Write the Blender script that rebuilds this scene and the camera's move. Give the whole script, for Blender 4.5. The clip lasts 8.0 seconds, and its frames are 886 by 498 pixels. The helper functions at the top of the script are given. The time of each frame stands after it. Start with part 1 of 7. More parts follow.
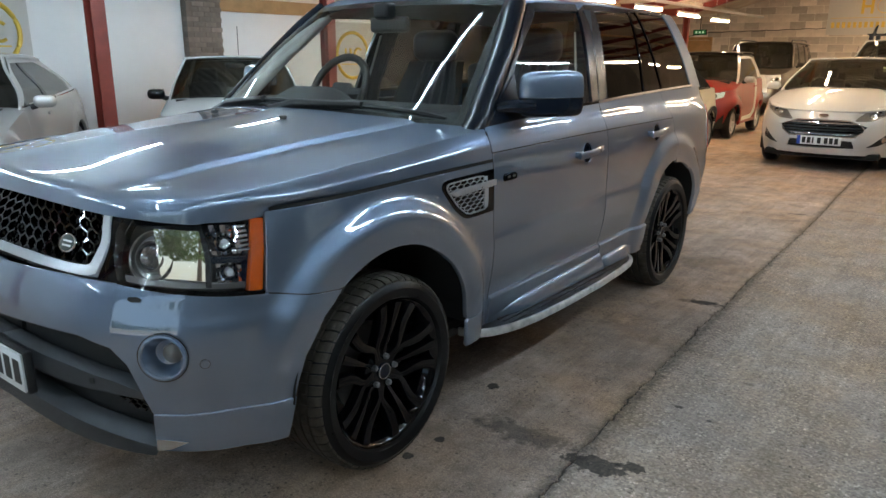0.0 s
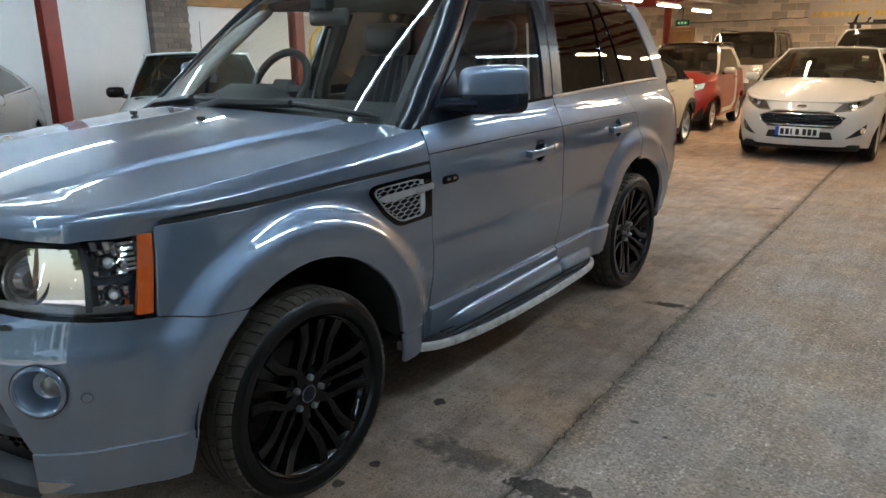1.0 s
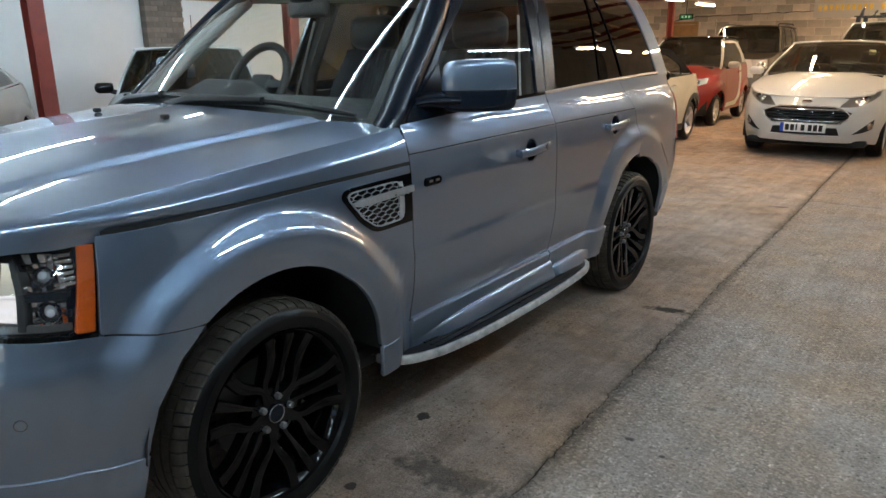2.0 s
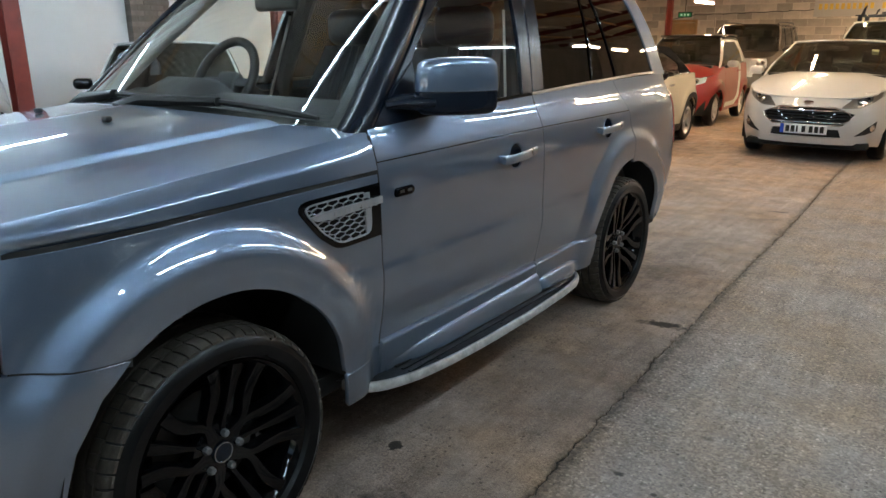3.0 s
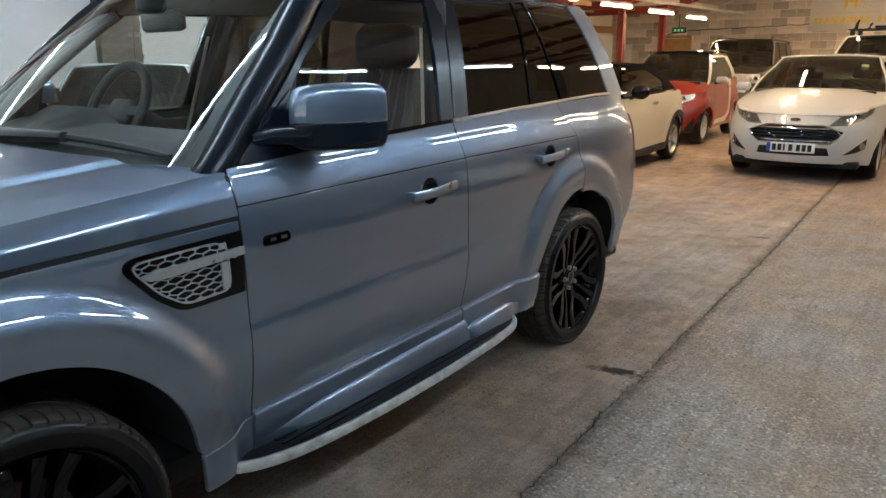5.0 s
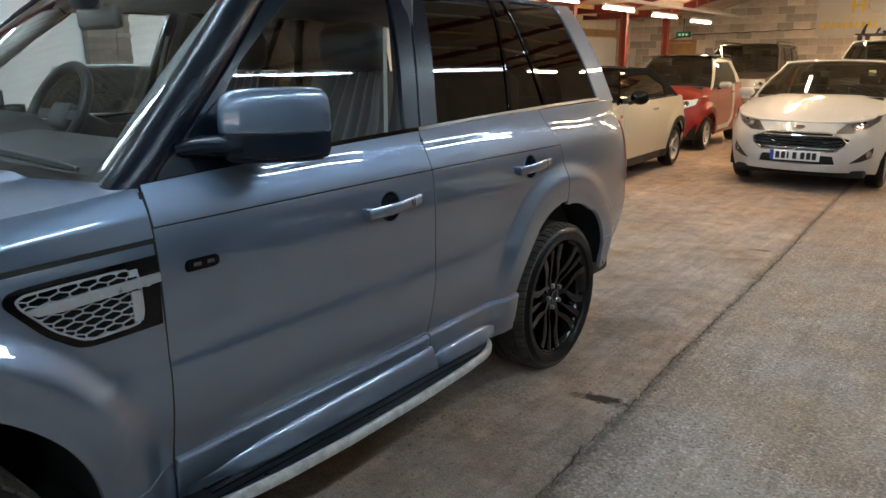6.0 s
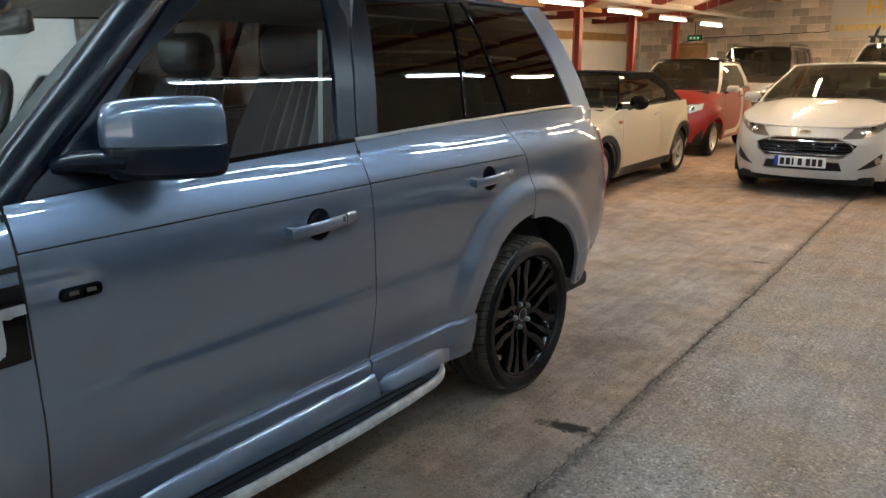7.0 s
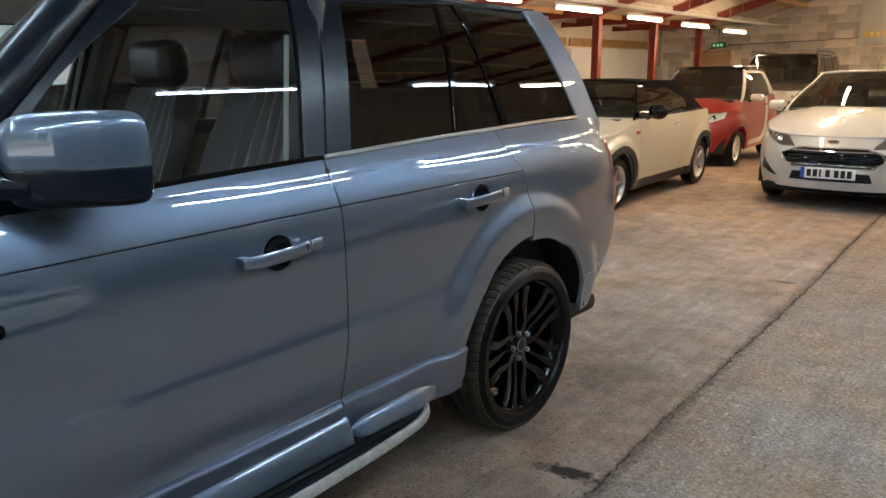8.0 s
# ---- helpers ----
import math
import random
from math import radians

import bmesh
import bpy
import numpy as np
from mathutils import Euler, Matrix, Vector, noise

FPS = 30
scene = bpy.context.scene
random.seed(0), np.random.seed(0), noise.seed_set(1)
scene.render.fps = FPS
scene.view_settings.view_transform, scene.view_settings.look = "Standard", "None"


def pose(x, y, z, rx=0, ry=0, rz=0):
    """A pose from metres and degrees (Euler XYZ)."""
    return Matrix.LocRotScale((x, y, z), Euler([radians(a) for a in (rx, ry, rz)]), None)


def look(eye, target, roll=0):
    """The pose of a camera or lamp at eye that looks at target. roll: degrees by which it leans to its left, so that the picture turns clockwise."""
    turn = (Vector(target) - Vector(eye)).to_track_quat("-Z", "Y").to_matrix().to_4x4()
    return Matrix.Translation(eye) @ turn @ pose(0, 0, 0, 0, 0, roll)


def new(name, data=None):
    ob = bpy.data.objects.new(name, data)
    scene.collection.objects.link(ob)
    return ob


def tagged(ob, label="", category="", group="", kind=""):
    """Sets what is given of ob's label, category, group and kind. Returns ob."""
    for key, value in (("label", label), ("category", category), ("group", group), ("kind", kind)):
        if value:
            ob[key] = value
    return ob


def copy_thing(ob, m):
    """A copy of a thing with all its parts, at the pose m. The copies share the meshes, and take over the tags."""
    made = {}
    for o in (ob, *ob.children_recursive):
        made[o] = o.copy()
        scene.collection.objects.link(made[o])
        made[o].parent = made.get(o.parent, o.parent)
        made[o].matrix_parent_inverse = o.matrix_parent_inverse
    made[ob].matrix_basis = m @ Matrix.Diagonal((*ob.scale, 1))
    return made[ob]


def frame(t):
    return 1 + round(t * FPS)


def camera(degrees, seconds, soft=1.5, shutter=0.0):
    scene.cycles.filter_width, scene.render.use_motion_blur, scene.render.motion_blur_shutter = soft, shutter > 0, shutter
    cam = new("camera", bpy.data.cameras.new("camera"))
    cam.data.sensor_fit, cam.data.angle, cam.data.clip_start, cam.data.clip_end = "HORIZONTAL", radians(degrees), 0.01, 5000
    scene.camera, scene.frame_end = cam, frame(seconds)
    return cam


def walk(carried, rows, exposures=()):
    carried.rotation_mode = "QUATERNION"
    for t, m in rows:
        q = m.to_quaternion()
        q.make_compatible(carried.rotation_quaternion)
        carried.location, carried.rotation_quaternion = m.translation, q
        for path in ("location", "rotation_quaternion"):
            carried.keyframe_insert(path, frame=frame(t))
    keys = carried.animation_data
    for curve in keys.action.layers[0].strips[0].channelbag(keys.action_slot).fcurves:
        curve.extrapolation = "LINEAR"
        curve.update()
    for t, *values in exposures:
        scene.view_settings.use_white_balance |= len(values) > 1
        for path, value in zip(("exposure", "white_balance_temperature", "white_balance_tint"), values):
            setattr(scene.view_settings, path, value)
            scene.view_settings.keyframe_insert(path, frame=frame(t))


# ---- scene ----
cam = camera(63.7, 8.0)
PATH = [
    (0, (2.55, -1.795, 1.487), (1.377, -0.264, 0.959), 0.2),
    (0.5, (2.551, -1.647, 1.479), (1.4, -0.103, 0.941), -0.1),
    (1, (2.591, -1.495, 1.488), (1.442, 0.049, 0.943), -0.4),
    (1.5, (2.585, -1.393, 1.482), (1.431, 0.144, 0.93), -0.6),
    (3, (2.468, -1.051, 1.478), (1.32, 0.486, 0.912), -0.1),
    (3.5, (2.486, -0.888, 1.483), (1.346, 0.653, 0.914), -0.2),
    (4, (2.547, -0.761, 1.496), (1.403, 0.78, 0.931), -0.4),
    (4.5, (2.56, -0.652, 1.495), (1.403, 0.887, 0.955), -0.7),
    (6, (2.509, -0.249, 1.486), (1.332, 1.284, 0.972), -0.3),
    (6.5, (2.548, -0.057, 1.486), (1.361, 1.47, 0.976), -0.3),
    (7, (2.585, 0.073, 1.484), (1.371, 1.581, 0.983), -0.6),
    (7.5, (2.561, 0.203, 1.478), (1.319, 1.692, 0.988), -0.8),
    (8, (2.513, 0.366, 1.481), (1.249, 1.84, 1.003), -0.8),
]
walk(cam, [(t, look(eye, target, roll)) for t, eye, target, roll in PATH])

# ---- world, daylight through the open front door, exposure ----
world = bpy.data.worlds.new("sky")
scene.world = world
world.use_nodes = True
wn = world.node_tree.nodes
sky = wn.new("ShaderNodeTexSky")
sky.sky_type = "NISHITA"
sky.sun_disc = False
sky.sun_elevation = radians(48)
sky.sun_rotation = radians(30)
world.node_tree.links.new(sky.outputs[0], wn["Background"].inputs[0])
wn["Background"].inputs[1].default_value = 0.15
sun = new("sun", bpy.data.lights.new("sun", "SUN"))
sun.data.energy, sun.data.angle, sun.data.color = 5.0, radians(0.6), (1, 0.94, 0.86)
sun.matrix_world = look((18, 30, 40), (0, 0, 0))
scene.view_settings.exposure = 0.34

# ---- materials ----
def node_mat(name, color, rough=0.5, metal=0.0, coat=0.0, bump=0.0, bump_scale=200.0, vary=0.0, vary_scale=3.0, ior=1.45):
    m = bpy.data.materials.new(name)
    m.use_nodes = True
    nt = m.node_tree
    b = nt.nodes["Principled BSDF"]
    b.inputs["Base Color"].default_value = (*color, 1)
    b.inputs["Roughness"].default_value = rough
    b.inputs["Metallic"].default_value = metal
    b.inputs["IOR"].default_value = ior
    b.inputs["Coat Weight"].default_value = coat
    b.inputs["Coat Roughness"].default_value = 0.03
    tc = nt.nodes.new("ShaderNodeTexCoord")
    if vary:
        n = nt.nodes.new("ShaderNodeTexNoise")
        n.inputs["Scale"].default_value = vary_scale
        n.inputs["Detail"].default_value = 8
        n.inputs["Roughness"].default_value = 0.65
        nt.links.new(tc.outputs["Object"], n.inputs["Vector"])
        r = nt.nodes.new("ShaderNodeMapRange")
        r.inputs["From Min"].default_value, r.inputs["From Max"].default_value = 0.25, 0.75
        r.inputs["To Min"].default_value, r.inputs["To Max"].default_value = 1 - vary, 1 + vary
        nt.links.new(n.outputs["Fac"], r.inputs["Value"])
        x = nt.nodes.new("ShaderNodeVectorMath")
        x.operation = "SCALE"
        x.inputs[0].default_value = color
        nt.links.new(r.outputs[0], x.inputs["Scale"])
        nt.links.new(x.outputs[0], b.inputs["Base Color"])
        q = nt.nodes.new("ShaderNodeMapRange")
        q.inputs["To Min"].default_value, q.inputs["To Max"].default_value = max(rough - 0.08, 0.02), min(rough + 0.08, 1)
        nt.links.new(n.outputs["Fac"], q.inputs["Value"])
        nt.links.new(q.outputs[0], b.inputs["Roughness"])
    if bump:
        n2 = nt.nodes.new("ShaderNodeTexNoise")
        n2.inputs["Scale"].default_value = bump_scale
        n2.inputs["Detail"].default_value = 4
        nt.links.new(tc.outputs["Object"], n2.inputs["Vector"])
        bp = nt.nodes.new("ShaderNodeBump")
        bp.inputs["Strength"].default_value = bump
        bp.inputs["Distance"].default_value = 0.004
        nt.links.new(n2.outputs["Fac"], bp.inputs["Height"])
        nt.links.new(bp.outputs[0], b.inputs["Normal"])
    return m


def car_paint(name, color, metal=0.0, flake=0.0, rough=0.35, coat_ior=1.6):
    """Base coat with fine flakes and soft dust under a clear coat."""
    m = node_mat(name, color, rough, metal, coat=1.0)
    nt = m.node_tree
    b = nt.nodes["Principled BSDF"]
    b.inputs["Coat IOR"].default_value = coat_ior
    tc = nt.nodes.new("ShaderNodeTexCoord")
    dust = nt.nodes.new("ShaderNodeTexNoise")
    dust.inputs["Scale"].default_value, dust.inputs["Detail"].default_value = 5, 9
    nt.links.new(tc.outputs["Object"], dust.inputs["Vector"])
    r = nt.nodes.new("ShaderNodeMapRange")
    r.inputs["From Min"].default_value, r.inputs["From Max"].default_value = 0.3, 0.8
    r.inputs["To Min"].default_value, r.inputs["To Max"].default_value = 0.003, 0.016
    nt.links.new(dust.outputs["Fac"], r.inputs["Value"])
    nt.links.new(r.outputs[0], b.inputs["Coat Roughness"])
    if flake:
        v = nt.nodes.new("ShaderNodeTexVoronoi")
        v.inputs["Scale"].default_value = 1400
        nt.links.new(tc.outputs["Object"], v.inputs["Vector"])
        x = nt.nodes.new("ShaderNodeMapRange")
        x.inputs["To Min"].default_value, x.inputs["To Max"].default_value = 1 - flake, 1 + flake
        nt.links.new(v.outputs["Color"], x.inputs["Value"])
        s = nt.nodes.new("ShaderNodeVectorMath")
        s.operation = "SCALE"
        s.inputs[0].default_value = color
        nt.links.new(x.outputs[0], s.inputs["Scale"])
        nt.links.new(s.outputs[0], b.inputs["Base Color"])
    return m


def glass_mat(name, tint, clear=0.9, gloss=0.09):
    """Thin car glass: mirror gloss by Fresnel over a tinted clear pane."""
    m = bpy.data.materials.new(name)
    m.use_nodes = True
    nt = m.node_tree
    nt.nodes.clear()
    out = nt.nodes.new("ShaderNodeOutputMaterial")
    tr = nt.nodes.new("ShaderNodeBsdfTransparent")
    tr.inputs[0].default_value = (*[c * clear for c in tint], 1)
    gl = nt.nodes.new("ShaderNodeBsdfGlossy")
    gl.inputs["Roughness"].default_value = 0.01
    lw = nt.nodes.new("ShaderNodeLayerWeight")
    pw = nt.nodes.new("ShaderNodeMath")
    pw.operation = "POWER"
    pw.inputs[1].default_value = 5
    nt.links.new(lw.outputs["Facing"], pw.inputs[0])
    fr = nt.nodes.new("ShaderNodeMapRange")
    fr.inputs["To Min"].default_value = gloss
    nt.links.new(pw.outputs[0], fr.inputs["Value"])
    mx = nt.nodes.new("ShaderNodeMixShader")
    nt.links.new(fr.outputs[0], mx.inputs[0])
    nt.links.new(tr.outputs[0], mx.inputs[1])
    nt.links.new(gl.outputs[0], mx.inputs[2])
    nt.links.new(mx.outputs[0], out.inputs[0])
    return m


def glow(name, color, strength):
    m = bpy.data.materials.new(name)
    m.use_nodes = True
    b = m.node_tree.nodes["Principled BSDF"]
    b.inputs["Base Color"].default_value = (0.8, 0.8, 0.8, 1)
    b.inputs["Emission Color"].default_value = (*color, 1)
    b.inputs["Emission Strength"].default_value = strength
    return m


GREY = car_paint("grey metallic paint", (0.166, 0.225, 0.322), 0.86, 0.10, 0.40, 2.25)
WHITE = car_paint("white paint", (0.53, 0.525, 0.51), coat_ior=1.5)
CREAM = car_paint("cream paint", (0.54, 0.49, 0.38))
RED = car_paint("red paint", (0.24, 0.008, 0.006), 0.2, 0.1)
SILVER = car_paint("silver paint", (0.55, 0.55, 0.54), 0.6, 0.15)
TAUPE = car_paint("taupe metallic paint", (0.085, 0.072, 0.060), 0.6, 0.15)
GLOSS_BLACK = node_mat("gloss black", (0.002, 0.002, 0.0025), 0.04, 0, 0, ior=1.40)
SATIN_BLACK = node_mat("satin black", (0.005, 0.009, 0.017), 0.27, 0, 0, ior=1.40)
BLACK_PLASTIC = node_mat("black plastic", (0.018, 0.018, 0.019), 0.5, 0, 0, 0.25, 900, 0.25, 14)
GREY_PLASTIC = node_mat("grey textured plastic", (0.036, 0.039, 0.044), 0.45, 0, 0, 0.4, 700, 0.2, 10)
RUBBER = node_mat("tyre rubber", (0.004, 0.004, 0.0045), 0.30, 0, 0, 0.12, 300, 0.35, 16, ior=1.34)
DUSTY_RUBBER = node_mat("dusty tyre tread", (0.060, 0.050, 0.040), 0.55, 0, 0, 0.4, 260, 0.45, 22, ior=1.25)
CHROME = node_mat("chrome", (0.75, 0.75, 0.77), 0.08, 1.0)
POLISHED = node_mat("polished reflector", (0.82, 0.82, 0.83), 0.012, 1.0)
BRIGHT = node_mat("satin silver metal", (0.62, 0.63, 0.64), 0.25, 1.0, vary=0.1, vary_scale=25)
ALLOY = node_mat("alloy wheel silver", (0.55, 0.55, 0.55), 0.3, 0.9, vary=0.12, vary_scale=20)
STEP_METAL = node_mat("scuffed aluminium", (0.56, 0.55, 0.53), 0.42, 0.35, 0, 0.25, 120, 0.42, 22)
AMBER = node_mat("amber lens", (0.62, 0.10, 0.008), 0.12, 0, 0.8, 0.25, 160, 0.25, 40)
RED_LENS = node_mat("red lens", (0.4, 0.012, 0.012), 0.12, 0, 0.8)
TAIL_LENS = node_mat("pale red tail lens", (0.42, 0.13, 0.12), 0.1, 0.1, 0.8, 0.3, 120, 0.5, 30)
VENT_SILVER = node_mat("silver painted plastic", (0.50, 0.51, 0.53), 0.30, 0.55, 0, vary=0.06, vary_scale=30)
LENS = glass_mat("clear lens", (0.97, 0.98, 1.0), 0.98)
SCREEN = glass_mat("windscreen glass", (0.95, 0.99, 0.97), 1.0, 0.055)
SIDE_GLASS = glass_mat("side glass", (0.95, 0.99, 0.98), 0.98)
PRIVACY = glass_mat("privacy glass", (0.52, 0.50, 0.48), 0.12)
CABIN = node_mat("charcoal trim", (0.035, 0.036, 0.038), 0.6, 0, 0, 0.2, 600, 0.2, 8)
LEATHER = node_mat("black leather", (0.036, 0.038, 0.043), 0.42, 0, 0, 0.35, 350, 0.25, 10)
HEADLINER = node_mat("pale headlining", (0.5, 0.49, 0.45), 0.9, 0, 0, 0.2, 900, 0.1, 6)
PLATE_WHITE = node_mat("plate white", (0.75, 0.76, 0.76), 0.35, 0, 0.2, vary=0.05)
PLATE_BLUE = node_mat("plate blue", (0.02, 0.06, 0.4), 0.35)
INK = node_mat("plate black", (0.012, 0.012, 0.012), 0.45)
UNDER = node_mat("underbody black", (0.01, 0.01, 0.01), 0.85, vary=0.3)
DIM_METAL = node_mat("dim metal trim", (0.22, 0.21, 0.2), 0.3, 0.9)
LAMP_SHELL = node_mat("pale lamp shell", (0.62, 0.63, 0.64), 0.2, 0.25)

# ---- mesh helpers ----
def part(name, bm, material, parent=None, label="", smooth=True):
    """One mesh object from a bmesh, under a thing or a part."""
    me = bpy.data.meshes.new(name)
    bm.to_mesh(me)
    bm.free()
    me.materials.append(material)
    if smooth:
        me.shade_smooth()
        me.set_sharp_from_angle(angle=radians(38))
    ob = new(name, me)
    ob.parent = parent
    return tagged(ob, label=label)


def thing(name, label, category, m=None, group="", kind=""):
    ob = new(name)
    ob.empty_display_size = 0.2
    if m is not None:
        ob.matrix_basis = m
    return tagged(ob, label, category, group, kind)


def add_box(bm, x0, x1, y0, y1, z0, z1, bevel=0.0, seg=2):
    g = bmesh.ops.create_cube(bm, size=1.0)["verts"]
    for v in g:
        v.co = Vector(((x0 + x1) / 2 + v.co.x * (x1 - x0), (y0 + y1) / 2 + v.co.y * (y1 - y0), (z0 + z1) / 2 + v.co.z * (z1 - z0)))
    if bevel:
        es = {e for v in g for e in v.link_edges}
        bmesh.ops.bevel(bm, geom=list(es), offset=bevel, segments=seg, profile=0.5, affect="EDGES")
    return bm


def box(x0, x1, y0, y1, z0, z1, bevel=0.0, seg=2):
    return add_box(bmesh.new(), x0, x1, y0, y1, z0, z1, bevel, seg)


def spin(bm, prof, axis="x", seg=48, centre=(0, 0, 0), closed=False):
    """Turn a profile of (along the axis, radius) about an axis through centre."""
    rings = []
    for i in range(seg):
        a = 2 * math.pi * i / seg
        ring = []
        for h, r in prof:
            c, s = r * math.cos(a), r * math.sin(a)
            p = {"x": (h, c, s), "y": (c, h, s), "z": (c, s, h)}[axis]
            ring.append(bm.verts.new(Vector(p) + Vector(centre)))
        rings.append(ring)
    n = len(prof)
    for i in range(seg):
        a, b = rings[i], rings[(i + 1) % seg]
        for j in range(n if closed else n - 1):
            k = (j + 1) % n
            bm.faces.new((a[j], b[j], b[k], a[k]))
    bmesh.ops.recalc_face_normals(bm, faces=bm.faces)
    return bm


def tube(bm, pts, r, seg=8, closed=False, flat=1.0):
    """A round bar along a line of points."""
    pts = [Vector(p) for p in pts]
    rings = []
    n = len(pts)
    for i, p in enumerate(pts):
        a = pts[(i - 1) % n] if closed or i else pts[0]
        b = pts[(i + 1) % n] if closed or i < n - 1 else pts[-1]
        d = (b - a).normalized()
        up = Vector((0, 0, 1)) if abs(d.z) < 0.9 else Vector((1, 0, 0))
        u = d.cross(up).normalized()
        w = u.cross(d).normalized()
        rr = r[i] if isinstance(r, (list, tuple)) else r
        rings.append([bm.verts.new(p + u * rr * math.cos(2 * math.pi * k / seg) + w * rr * flat * math.sin(2 * math.pi * k / seg)) for k in range(seg)])
    for i in range(n if closed else n - 1):
        a, b = rings[i], rings[(i + 1) % n]
        for k in range(seg):
            bm.faces.new((a[k], a[(k + 1) % seg], b[(k + 1) % seg], b[k]))
    if not closed:
        bm.faces.new(rings[0][::-1])
        bm.faces.new(rings[-1])
    bmesh.ops.recalc_face_normals(bm, faces=bm.faces)
    return bm


def prism(bm, outline, place, depth):
    """A plate: an outline of 2D points, each laid into space by place(a, b, h) at h = 0 and h = depth."""
    top = [bm.verts.new(place(a, b, depth)) for a, b in outline]
    low = [bm.verts.new(place(a, b, 0)) for a, b in outline]
    n = len(outline)
    bm.faces.new(top)
    bm.faces.new(low[::-1])
    for i in range(n):
        bm.faces.new((top[i], low[i], low[(i + 1) % n], top[(i + 1) % n]))
    bmesh.ops.recalc_face_normals(bm, faces=bm.faces)
    return bm


def ease(t):
    t = min(max(t, 0.0), 1.0)
    return t * t * (3 - 2 * t)


class Curve:
    """A smooth monotone curve through knots."""

    def __init__(self, *knots):
        self.x = np.array([k[0] for k in knots], float)
        self.y = np.array([k[1] for k in knots], float)
        d = np.diff(self.y) / np.diff(self.x)
        m = np.zeros(len(knots))
        m[0], m[-1] = d[0], d[-1]
        for i in range(1, len(knots) - 1):
            m[i] = 0 if d[i - 1] * d[i] <= 0 else 2 * d[i - 1] * d[i] / (d[i - 1] + d[i])
        self.m = m

    def __call__(self, t):
        x, y, m = self.x, self.y, self.m
        t = min(max(t, x[0]), x[-1])
        i = min(max(int(np.searchsorted(x, t)) - 1, 0), len(x) - 2)
        h = x[i + 1] - x[i]
        u = (t - x[i]) / h
        return float(y[i] * (1 + 2 * u) * (1 - u) ** 2 + m[i] * h * u * (1 - u) ** 2 + y[i + 1] * u * u * (3 - 2 * u) + m[i + 1] * h * u * u * (u - 1))


def resample(pts, n):
    p = np.array(pts, float)
    d = np.concatenate([[0], np.cumsum(np.linalg.norm(np.diff(p, axis=0), axis=1))])
    t = np.linspace(0, d[-1], n + 1)
    return np.stack([np.interp(t, d, p[:, k]) for k in range(p.shape[1])], 1)


def arc(cx, cz, r, a0, a1, n=18):
    return [(cx + r * math.cos(radians(a0 + (a1 - a0) * i / n)), cz + r * math.sin(radians(a0 + (a1 - a0) * i / n))) for i in range(n + 1)]


def coons(bot, top, left, right, nu, nv):
    B, T, L, R = resample(bot, nu), resample(top, nu), resample(left, nv), resample(right, nv)
    u = np.linspace(0, 1, nu + 1)[:, None, None]
    v = np.linspace(0, 1, nv + 1)[None, :, None]
    return (1 - v) * B[:, None] + v * T[:, None] + (1 - u) * L[None] + u * R[None] - (
        (1 - u) * (1 - v) * B[0] + u * (1 - v) * B[-1] + (1 - u) * v * T[0] + u * v * T[-1])


def sheet(name, P, N, material, parent, lip=0.02, label="", mirror=False, keep=None):
    """A pressed panel: a grid of points P with normals N and a folded edge."""
    P, N = np.array(P, float), np.array(N, float)
    if mirror:
        P, N = P[::-1].copy(), N[::-1].copy()
        keep = None if keep is None else keep[::-1]
        P[..., 0] *= -1
        N[..., 0] *= -1
    a, b = P.shape[:2]
    verts = [tuple(p) for p in P.reshape(-1, 3)]
    norms = [tuple(p) for p in N.reshape(-1, 3)]
    at = lambda i, j: i * b + j
    faces = [(at(i, j), at(i + 1, j), at(i + 1, j + 1), at(i, j + 1)) for i in range(a - 1) for j in range(b - 1) if keep is None or keep[i, j]]
    if lip:
        ring = [(i, 0) for i in range(a)] + [(a - 1, j) for j in range(1, b)] + [(i, b - 1) for i in range(a - 2, -1, -1)] + [(0, j) for j in range(b - 2, 0, -1)]
        n0, k = len(verts), len(ring)
        for q, (i, j) in enumerate(ring):
            pa, pb = P[ring[q - 1]], P[ring[(q + 1) % k]]
            t = pb - pa
            out = np.cross(t, N[i, j])
            out /= np.linalg.norm(out) + 1e-9
            for depth, spread in ((0, 0), (0.0015, 0.0015), (lip, 0.0015)):
                verts.append(tuple(P[i, j] - N[i, j] * depth + out * spread))
                norms.append(tuple((N[i, j] * (1 if depth == 0 else 0.2 if depth == lip else 0.7) + out * (0 if depth == 0 else 0.8))))
        for q in range(k):
            r = (q + 1) % k
            for c in range(2):
                faces.append((n0 + 3 * q + c, n0 + 3 * q + c + 1, n0 + 3 * r + c + 1, n0 + 3 * r + c))
    me = bpy.data.meshes.new(name)
    me.from_pydata(verts, [], faces)
    me.materials.append(material)
    me.shade_smooth()
    nn = np.array(norms)
    nn /= np.linalg.norm(nn, axis=1)[:, None] + 1e-9
    me.normals_split_custom_set_from_vertices([tuple(q) for q in nn])
    ob = new(name, me)
    ob.parent = parent
    return tagged(ob, label=label)


def free_sheet(name, P, material, parent, lip=0.0, label="", mirror=False, out=None):
    """A panel whose normals come from its own points; out: a direction that they must face."""
    P = np.array(P, float)
    N = np.cross(np.gradient(P, axis=0), np.gradient(P, axis=1))
    N /= np.linalg.norm(N, axis=2)[..., None] + 1e-9
    if out is not None and (N @ np.array(out, float)).mean() < 0:
        P, N = P[::-1].copy(), -N[::-1].copy()
    return sheet(name, P, N, material, parent, lip, label, mirror)


